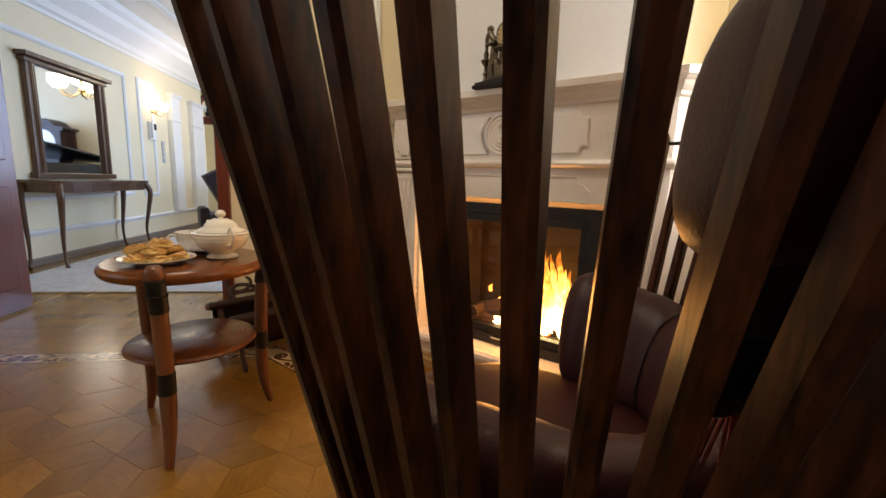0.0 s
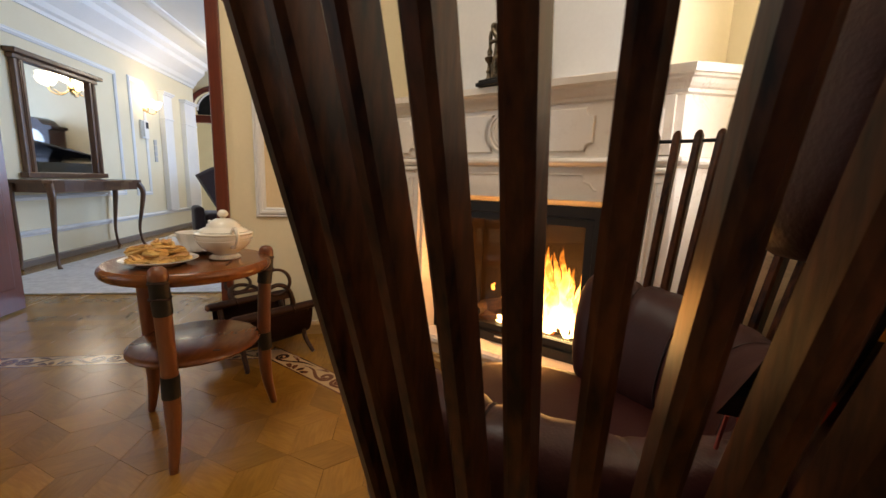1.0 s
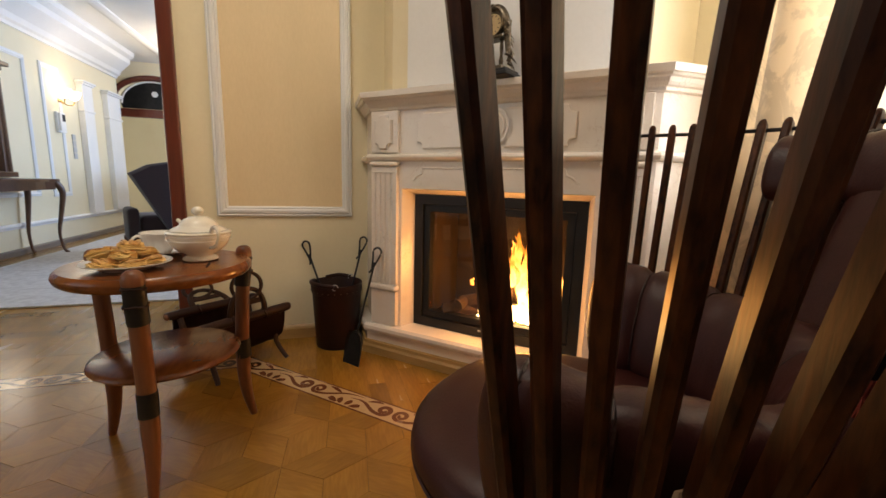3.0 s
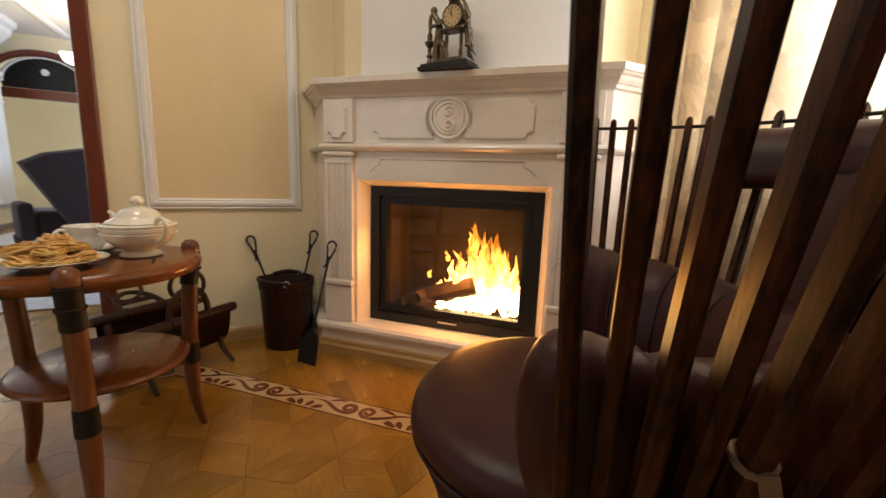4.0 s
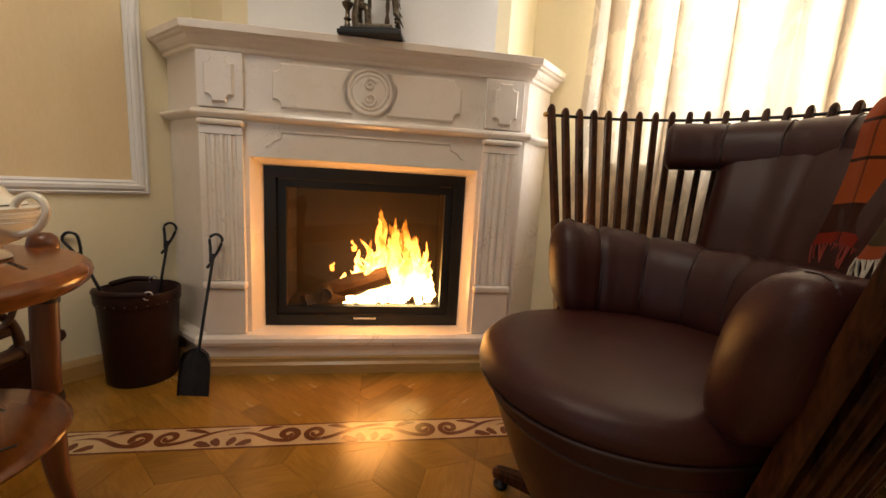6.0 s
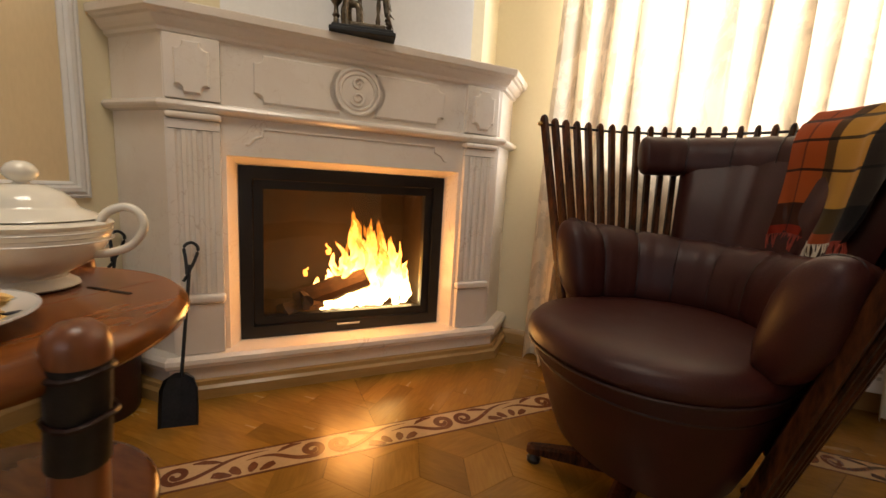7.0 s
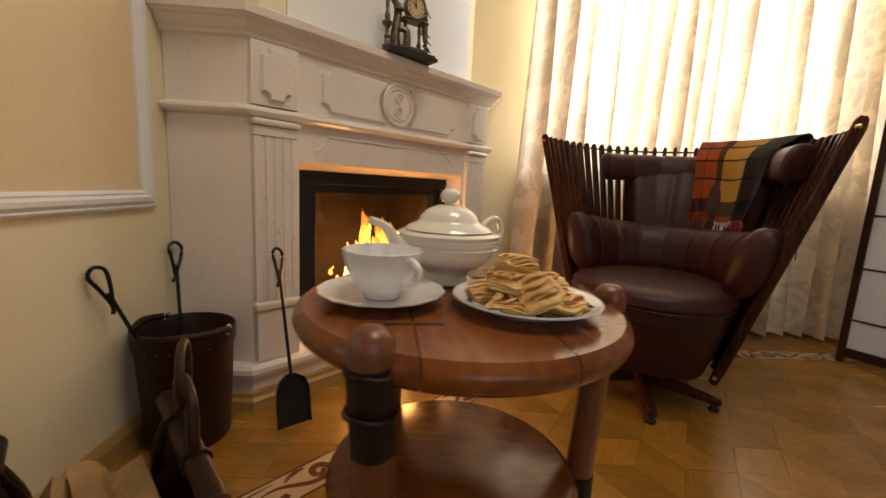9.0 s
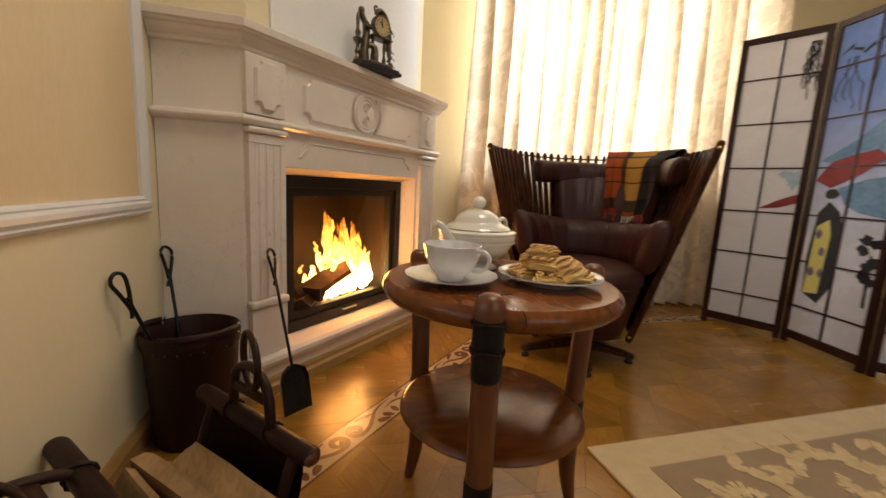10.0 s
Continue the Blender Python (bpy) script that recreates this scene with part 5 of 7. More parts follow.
def fluted(bm, profile, n=60, lobes=15, depth=0.03, m=None):
    m = m or Matrix()
    rings(bm, [[m @ Vector((r * (1 + depth * k * math.cos(lobes * 6.2832 * i / n)) * math.cos(6.2832 * i / n), r * (1 + depth * k * math.cos(lobes * 6.2832 * i / n)) * math.sin(6.2832 * i / n), z)) for i in range(n)] for r, z, k in profile])


sc = thing("saucer", pose(-0.437, 1.617, TZ), "white fluted porcelain saucer on the table", "saucer")
bm = bmesh.new()
fluted(bm, [(0.001, 0.002, 0), (0.035, 0.0, 0), (0.04, 0.002, 0), (0.07, 0.009, 0.4), (0.086, 0.015, 0.8), (0.087, 0.017, 0.8), (0.068, 0.0115, 0.4), (0.04, 0.005, 0), (0.001, 0.005, 0)], 75, 15, 0.012)
part("dish", bm, M_PORCELAIN, sc, smooth=True)
cup = thing("teacup", pose(-0.437, 1.617, TZ + 0.0055, 0, 0, -138), "white fluted porcelain teacup on its saucer", "cup")
bm = bmesh.new()
fluted(bm, [(0.001, 0.004, 0), (0.022, 0.004, 0), (0.024, 0.0, 0), (0.026, 0.003, 0), (0.028, 0.008, 0.2), (0.04, 0.022, 0.6), (0.048, 0.038, 0.9), (0.052, 0.054, 1), (0.0545, 0.066, 1), (0.0535, 0.067, 1), (0.0495, 0.052, 1), (0.045, 0.036, 0.8), (0.036, 0.02, 0.5), (0.02, 0.01, 0), (0.001, 0.009, 0)], 75, 15, 0.014)
part("bowl", bm, M_PORCELAIN, cup, smooth=True)
bm = bmesh.new()
tube(bm, curve_pts([(0.05, 0, 0.056), (0.064, 0, 0.06), (0.077, 0, 0.05), (0.074, 0, 0.034), (0.06, 0, 0.024), (0.044, 0, 0.022)], 22), 0.004, 8, up=(0, 1, 0))
part("handle", bm, M_PORCELAIN, cup, smooth=True)
pl = thing("plate", pose(-0.452, 1.418, TZ), "white porcelain plate with a grey rim line", "plate")
bm = bmesh.new()
lathe(bm, [(0.001, 0.003), (0.055, 0.003), (0.058, 0.0), (0.062, 0.003), (0.085, 0.012), (0.1, 0.0165), (0.1015, 0.018), (0.1, 0.019), (0.084, 0.0145), (0.062, 0.007), (0.001, 0.006)], 56)
part("dish", bm, M_PORCELAIN, pl, smooth=True)
bm = bmesh.new()
tube(bm, [(0.1 * math.cos(i * 0.1122), 0.1 * math.sin(i * 0.1122), 0.0185) for i in range(56)], 0.0013, 5, closed=True)
part("rim_line", bm, M_GREY, pl)
for k in range(10):
    a = k * 0.62
    bm = bmesh.new()
    slab_poly(bm, [(0.084 * math.cos(a) + x, 0.084 * math.sin(a) + y) for x, y in blob(0, 0, 0.009, 0.004, 9, k, 0.3)], 0.0148, 0.0162)
    part("painted_sprig", bm, M_INK if k % 2 else M_GREY, pl)


def pastry(lx, ly, lz, seed):
    """A puff pastry of wavy, ragged sheets that slide over one another."""
    rnd = random.Random(seed)
    bm = bmesh.new()
    n, sheets = 30, 5
    for k in range(sheets):
        z0 = lz * k / sheets
        th = lz / sheets * 0.92
        ox, oy, tw = rnd.uniform(-0.0035, 0.0035), rnd.uniform(-0.0035, 0.0035), rnd.uniform(-0.12, 0.12)
        q = (0.9, 1.0, 1.03, 0.98, 0.86)[k]
        rows = []
        for h, e in ((0.0, 0.93), (0.3, 1.0), (0.7, 1.0), (1.0, 0.9), (1.12, 0.6), (1.15, 0.25), (1.15, 0.02)):
            row = []
            for i in range(n):
                a = 6.2832 * i / n
                c, sn = math.cos(a), math.sin(a)
                x = math.copysign(abs(c) ** 0.42, c) * lx * 0.5 * q * e
                y = math.copysign(abs(sn) ** 0.42, sn) * ly * 0.5 * q * e
                jit = noise.noise(Vector((c * 2.2 + seed * 3.1, sn * 2.2, k * 1.7)))
                fine = noise.noise(Vector((c * 7 + seed, sn * 7, k * 2.3)))
                x, y = x * (1 + 0.16 * jit + 0.05 * fine), y * (1 + 0.16 * jit + 0.05 * fine)
                wav = 0.0045 * noise.noise(Vector((x * 45 + seed * 2, y * 45, k * 0.35))) * (0.3 + k * 0.3) - 0.0022 * e * abs(c * sn) * k
                row.append((ox + x * math.cos(tw) - y * math.sin(tw), oy + x * math.sin(tw) + y * math.cos(tw), max(0.0, z0 + th * h + wav)))
            rows.append(row)
        rings(bm, rows)
    return bm


P0 = (-0.452, 1.418)
PIECES = [(-0.052, 0.03, 0.0, 62, 3), (0.012, 0.058, 0.0, 8, -4), (0.058, 0.014, 0.0, -70, 5), (0.03, -0.05, 0.0, -32, -3), (-0.04, -0.042, 0.0, 45, 4), (-0.028, 0.028, 0.021, 30, 7), (0.03, 0.026, 0.021, -25, -8), (0.0, -0.02, 0.021, 80, 6), (-0.058, -0.004, 0.022, 10, -26), (0.006, 0.016, 0.041, 20, 5)]
for k, (dx, dy, dz, rz, tl) in enumerate(PIECES):
    ob = thing("pastry", pose(P0[0] + dx * 0.92, P0[1] + dy * 0.92, TZ + 0.0085 + dz, tl, tl * 0.6, rz), "golden puff pastry piled on the plate", "pastry", "pastries on the plate")
    lx, ly, lz = rnd.uniform(0.056, 0.062), rnd.uniform(0.046, 0.051), rnd.uniform(0.019, 0.022)
    part("puff", pastry(lx, ly, lz, k * 7 + 1), M_PASTRY, ob, smooth=True)
    for q in range(3):
        bm = bmesh.new()
        x = (q - 1) * lx * 0.29
        w = rnd.uniform(-0.004, 0.004)
        tube(bm, curve_pts([(x + w, -ly * 0.42, lz * 0.86), (x - w, -ly * 0.28, lz * 1.02), (x + w, 0, lz * 1.1), (x - w, ly * 0.28, lz * 1.04), (x + w, ly * 0.42, lz * 0.86)], 14), lambda t: 0.0048 - 0.003 * abs(t - 0.5), 9, squash=0.5, up=(0, 0, 1))
        part("crust_strip", bm, M_CRUST, ob, smooth=True)

# ---- plaid blanket over the headrest ----
UVN = Nodes("plaid_wool")
co = UVN.add("TexCoord")
sp = UVN.add("SeparateXYZ")
UVN.link(co.outputs["UV"], sp.inputs[0])


def steps(value, stops):
    rp = UVN.add("ValToRGB")
    rp.color_ramp.interpolation = "CONSTANT"
    el = rp.color_ramp.elements
    el[0].position, el[0].color = stops[0][0], rgba(stops[0][1])
    el[1].position, el[1].color = stops[1][0], rgba(stops[1][1])
    for p, c in stops[2:]:
        e = el.new(p)
        e.color = rgba(c)
    UVN.link(value, rp.inputs[0])
    return rp.outputs[0]


warp = steps(sp.outputs[0], [(0, (0.46, 0.085, 0.012)), (0.13, (0.2, 0.04, 0.012)), (0.145, (0.50, 0.10, 0.014)), (0.28, (0.11, 0.05, 0.014)), (0.36, (0.62, 0.33, 0.055)), (0.70, (0.028, 0.02, 0.016))])
weft = steps(sp.outputs[1], [(0, (1, 0.55, 0.6)), (0.3, (1, 1, 1)), (0.40, (0.16, 0.17, 0.25)), (0.455, (1, 1, 1)), (0.585, (0.12, 0.12, 0.16)), (0.6, (1, 1, 1)), (0.715, (0.12, 0.12, 0.16)), (0.73, (1, 1, 1)), (0.86, (0.14, 0.15, 0.22)), (0.95, (0.6, 0.2, 0.2))])
mm = UVN.add("Mix")
mm.data_type, mm.blend_type = "RGBA", "MULTIPLY"
mm.inputs[0].default_value = 1
UVN.link(warp, mm.inputs[6])
UVN.link(weft, mm.inputs[7])
UVN.link(mm.outputs[2], UVN.p.inputs["Base Color"])
UVN.p.inputs["Roughness"].default_value = 0.95
UVN.p.inputs["Sheen Weight"].default_value = 0.08
wv = UVN.add("TexNoise", Scale=420.0)
UVN.link(co.outputs["Object"], wv.inputs["Vector"])
bpn = UVN.add("Bump", Strength=0.5, Distance=0.002)
UVN.link(wv.outputs[0], bpn.inputs["Height"])
UVN.link(bpn.outputs[0], UVN.p.inputs["Normal"])
M_PLAID = UVN.m

blanket = thing("plaid_blanket", CH, "orange, mustard and black plaid wool blanket over the chair", "blanket")
bm = bmesh.new()
uvl = bm.loops.layers.uv.new("UVMap")
NU, NV = 26, 44
PATHB = curve_pts([(0.10, 0.80), (0.105, 0.93), (0.085, 1.003), (0.045, 1.006), (0.0, 0.978), (-0.045, 0.955), (-0.078, 0.91), (-0.09, 0.85), (-0.105, 0.79), (-0.125, 0.725), (-0.15, 0.668)], NV)
grid = []
for i in range(NU + 1):
    u = i / NU
    ang = math.pi / 2 - 0.07 + 0.84 * u
    nrm = Vector((math.cos(ang), -math.sin(ang), 0))
    c = oval(0.425, 0.525, ang, 0)
    col = []
    for j, p in enumerate(PATHB):
        v = j / (len(PATHB) - 1)
        wob = 0.007 * math.sin(u * 11 + v * 5) + 0.005 * math.sin(u * 23 - v * 7)
        droop = 0.02 * max(0, v - 0.55) * math.sin(u * 9)
        side = -0.05 * max(0, v - 0.45)
        q = c + nrm * (p[0] + wob * (0.3 + v)) + Vector((math.sin(ang), math.cos(ang), 0)) * side + Vector((0, 0, p[1] + droop))
        col.append(bm.verts.new(q))
    grid.append(col)
for i in range(NU):
    for j in range(len(PATHB) - 1):
        f = bm.faces.new((grid[i][j], grid[i + 1][j], grid[i + 1][j + 1], grid[i][j + 1]))
        for lp, (a, b) in zip(f.loops, ((i, j), (i + 1, j), (i + 1, j + 1), (i, j + 1))):
            lp[uvl].uv = (a / NU, b / (len(PATHB) - 1))
low = [[g[-1].co.copy(), (g[-1].co - g[-2].co).normalized()] for g in grid]
bmesh.ops.solidify(bm, geom=bm.faces[:], thickness=0.005)
part("cloth", bm, M_PLAID, blanket, smooth=True)
M_FRINGE_W = surf("ecru_fringe", (0.55, 0.50, 0.40), (0.66, 0.60, 0.50), 0.95, 20, 200, 0.0)
M_FRINGE_R = surf("dark_red_fringe", (0.22, 0.03, 0.02), (0.30, 0.05, 0.03), 0.95, 20, 200, 0.0)
rnd = random.Random(3)
for i in range(NU * 2):
    k = min(NU, i // 2)
    p, dv = low[k]
    if i % 2 and k < NU:
        p = (p + low[k + 1][0]) / 2
    bm = bmesh.new()
    e = p + Vector((rnd.uniform(-0.008, 0.008), rnd.uniform(-0.006, 0.01), -0.032 - rnd.uniform(0, 0.012)))
    tube(bm, [p, (p + e) / 2 + Vector((rnd.uniform(-0.004, 0.004), 0, 0)), e], 0.0018, 5)
    part("fringe", bm, M_FRINGE_W if 0.34 < k / NU < 0.72 else M_FRINGE_R, blanket)

# ---- mantel clock ----
ck = thing("mantel_clock", pose(0.668, 1.662, 1.2225, 0, 0, -57), "bronze mantel clock with a seated figure on a black base", "clock")
bm = bmesh.new()
slab(bm, (-0.108, -0.055, 0), (0.108, 0.055, 0.014), bevel=0.003)
slab(bm, (-0.1, -0.048, 0.0135), (0.1, 0.048, 0.024), bevel=0.003)
part("base", bm, M_STOVE, ck)
bm = bmesh.new()
rm = Matrix.Translation((0.02, -0.012, 0.185)) @ Matrix.Rotation(radians(90), 4, "X")
lathe(bm, [(0.001, -0.02), (0.036, -0.02), (0.044, -0.012), (0.045, 0.006), (0.04, 0.012), (0.037, 0.01)], 36, rm, cap=False)
case = part("case", bm, M_BRONZE, ck, smooth=True)
bm = bmesh.new()
lathe(bm, [(0.001, 0.006), (0.037, 0.006), (0.037, 0.009), (0.001, 0.0092)], 36, rm)
dial = part("dial", bm, M_DIAL, case, "amber clock dial")
for k in range(12):
    a = k * 0.5236
    bm = bmesh.new()
    slab(bm, (-0.0012, -0.0003, 0.026), (0.0012, 0.001, 0.033), Matrix.Translation((0.02, -0.0225, 0.185)) @ Matrix.Rotation(a, 4, "Y"))
    part("hour_mark", bm, M_INK, dial)
for a, ln in ((-40, 0.02), (-8, 0.028)):
    bm = bmesh.new()
    slab(bm, (-0.0011, -0.0012, -0.004), (0.0011, 0.0004, ln), Matrix.Translation((0.02, -0.024, 0.185)) @ Matrix.Rotation(radians(a), 4, "Y"))
    part("pointer", bm, M_INK, dial)
for x, r in ((-0.012, 0.007), (0.05, 0.007)):
    bm = bmesh.new()
    lathe(bm, [(0.013, 0.024), (0.013, 0.03), (0.006, 0.036), (0.009, 0.06), (0.005, 0.08), (0.0075, 0.105), (0.006, 0.13), (0.012, 0.136), (0.012, 0.145)], 14, Matrix.Translation((x, 0, 0)))
    part("column", bm, M_BRONZE, ck, smooth=True)
bm = bmesh.new()
slab(bm, (-0.03, -0.03, 0.135), (0.07, 0.025, 0.146), bevel=0.004)
part("shelf", bm, M_BRONZE, ck)
bm = bmesh.new()
slab(bm, (-0.045, -0.035, 0.0245), (0.075, 0.03, 0.04), bevel=0.005)
part("ledge", bm, M_BRONZE, ck)
bm = bmesh.new()
lathe(bm, [(0.016, 0.024), (0.018, 0.03), (0.01, 0.04), (0.008, 0.055), (0.013, 0.062), (0.008, 0.07), (0.007, 0.09), (0.018, 0.105), (0.02, 0.112), (0.009, 0.12), (0.011, 0.135), (0.006, 0.15), (0.008, 0.19), (0.004, 0.21)], 14, Matrix.Translation((-0.088, 0, 0)))
part("candle_post", bm, M_BRONZE, ck, smooth=True)
# the figure: one plain leaning form
bm = bmesh.new()
for pts, r in (([(-0.05, 0, 0.03), (-0.055, 0, 0.07), (-0.05, 0, 0.11), (-0.045, 0, 0.15), (-0.05, 0, 0.185)], lambda t: 0.02 - 0.006 * t), ([(-0.05, 0, 0.18), (-0.066, 0, 0.2), (-0.074, 0, 0.216)], lambda t: 0.012), ([(-0.05, -0.01, 0.175), (-0.03, -0.018, 0.165), (-0.07, -0.022, 0.16)], lambda t: 0.007), ([(-0.04, -0.01, 0.1), (-0.015, -0.02, 0.09), (-0.01, -0.02, 0.04)], lambda t: 0.012)):
    tube(bm, curve_pts(pts, 12), r, 10)
bmesh.ops.create_icosphere(bm, subdivisions=2, radius=0.014, matrix=Matrix.Translation((-0.072, 0, 0.224)))
part("figurine", bm, M_BRONZE, ck, smooth=True)
bm = bmesh.new()
rnd = random.Random(8)
tube(bm, curve_pts([(0.0, 0, 0.232), (0.015, -0.004, 0.245), (0.03, 0, 0.243), (0.05, 0, 0.225), (0.066, 0, 0.19), (0.074, 0, 0.14), (0.08, 0, 0.08)], 18), lambda t: 0.009 + 0.008 * math.sin(3.14 * t), 10)
tube(bm, curve_pts([(0.004, 0, 0.236), (-0.006, 0, 0.25), (-0.002, 0, 0.262), (0.008, 0, 0.26)], 10), 0.0045, 8)
part("crest", bm, M_BRONZE, ck, smooth=True)
for k in range(16):
    t = k / 15
    bm = bmesh.new()
    x, z = 0.06 + 0.02 * t, 0.21 - 0.16 * t
    tube(bm, [(x, rnd.uniform(-0.015, 0.015), z), (x + 0.014, rnd.uniform(-0.02, 0.02), z - 0.012), (x + 0.024 + rnd.uniform(-0.006, 0.008), rnd.uniform(-0.025, 0.025), z - 0.034)], lambda q: 0.006 * (1 - q) + 0.001, 6)
    part("feather", bm, M_BRONZE, ck, smooth=True)

# ---- coal bucket and fire irons ----
bk = thing("log_bucket", pose(0.116, 2.216, 0) @ Matrix.Diagonal((0.84, 0.84, 0.97, 1)), "dark brown studded leather bucket by the fireplace", "bucket")
bm = bmesh.new()
lathe(bm, [(0.001, 0.0), (0.121, 0.0), (0.125, 0.006), (0.144, 0.318), (0.148, 0.33), (0.143, 0.334), (0.138, 0.328), (0.119, 0.012), (0.001, 0.011)], 44)
part("body", bm, M_LEATHER_OLD, bk, smooth=True)
bm = bmesh.new()
lathe(bm, [(0.1425, 0.285), (0.1465, 0.29), (0.151, 0.325), (0.149, 0.336), (0.1445, 0.337)], 44, cap=False)
part("rim_band", bm, M_LEATHER_OLD, bk, smooth=True)
for k in range(26):
    a = k * 0.24166
    bm = bmesh.new()
    bmesh.ops.create_icosphere(bm, subdivisions=1, radius=0.0032, matrix=Matrix.Translation((0.149 * math.cos(a), 0.149 * math.sin(a), 0.3)))
    part("stud", bm, M_BRONZE, bk)
bm = bmesh.new()
tube(bm, curve_pts([(-0.13, 0.06, 0.335), (-0.146, -0.02, 0.342), (-0.1, -0.108, 0.343), (-0.02, -0.146, 0.338)], 18), 0.011, 10)
part("handle", bm, M_LEATHER_OLD, bk, "thick rolled leather handle", smooth=True)
bm = bmesh.new()
tube(bm, curve_pts([(-0.06, 0.13, 0.335), (0.02, 0.148, 0.342), (0.09, 0.118, 0.336)], 14), 0.011, 10)
part("handle", bm, M_LEATHER_OLD, bk, smooth=True)
for x, y in ((-0.015, -0.147), (0.092, 0.116)):
    bm = bmesh.new()
    tube(bm, [(x + 0.016 * math.cos(i * 0.5236), y, 0.335 + 0.014 * math.sin(i * 0.5236)) for i in range(12)], 0.003, 6, closed=True)
    part("ring", bm, M_GREY, bk, "steel handle ring")


def fire_iron(name, foot, head_p, label, loop=True):
    """A forged bar with a looped, twisted grip."""
    foot, head_p = Vector(foot), Vector(head_p)
    ax = (head_p - foot).normalized()
    sd = Vector((0.9, -0.4, 0))
    sd = (sd - ax * sd.dot(ax)).normalized()
    ob = thing(name, Matrix(), label, "fire iron", "fire irons")
    bm = bmesh.new()
    neck = head_p - ax * 0.11
    tube(bm, [foot, neck], 0.005, 8)
    tube(bm, [neck - ax * 0.03, neck + ax * 0.04], lambda t: 0.005 + 0.003 * math.sin(3.14 * t), 8)
    part("bar", bm, M_IRON, ob, smooth=True)
    bm = bmesh.new()
    tube(bm, curve_pts([neck + ax * 0.02, neck + ax * 0.06 + sd * 0.014, neck + ax * 0.095 + sd * 0.019, neck + ax * 0.11, neck + ax * 0.095 - sd * 0.019, neck + ax * 0.06 - sd * 0.013, neck + ax * 0.01 - sd * 0.006, neck - ax * 0.012 - sd * 0.014], 28), 0.0048, 8)
    part("grip", bm, M_IRON, ob, smooth=True)
    return ob, ax, sd


fire_iron("poker", (0.13, 2.23, 0.03), (0.266, 2.325, 0.536), "black forged poker leaning in the bucket")
fire_iron("tongs", (0.12, 2.22, 0.03), (-0.036, 2.33, 0.517), "black forged fire iron leaning in the bucket")
sh, ax, sd = fire_iron("ash_shovel", (0.192, 1.951, 0.14), (0.3, 2.03, 0.525), "black iron ash shovel leaning on the fireplace")
m = Matrix.Translation((0.165, 1.933, 0.004)) @ Matrix.Rotation(radians(-52), 4, "Z") @ Matrix.Rotation(radians(-14), 4, "X")
bm = bmesh.new()
for dy in (0.0,):
    rows = []
    for z, w, dpt in ((0.0, 0.052, 0.004), (0.06, 0.052, 0.006), (0.11, 0.05, 0.009), (0.14, 0.038, 0.012), (0.155, 0.016, 0.012)):
        rows.append([m @ Vector(p) for p in ((-w, -dpt * 1.6, z), (-w * 0.9, dpt * 0.2, z), (0, dpt * 0.5, z), (w * 0.9, dpt * 0.2, z), (w, -dpt * 1.6, z), (w * 0.86, -0.002, z), (0, 0.0, z), (-w * 0.86, -0.002, z))])
    rings(bm, rows)
part("blade", bm, M_IRON, sh)

# ---- log carrier ----
LC = pose(-0.346, 2.093, 0, 0, 0, 41) @ Matrix.Diagonal((1.16, 1.0, 0.91, 1))
lc = thing("log_carrier", LC, "leather sling log carrier on bentwood legs", "log carrier")
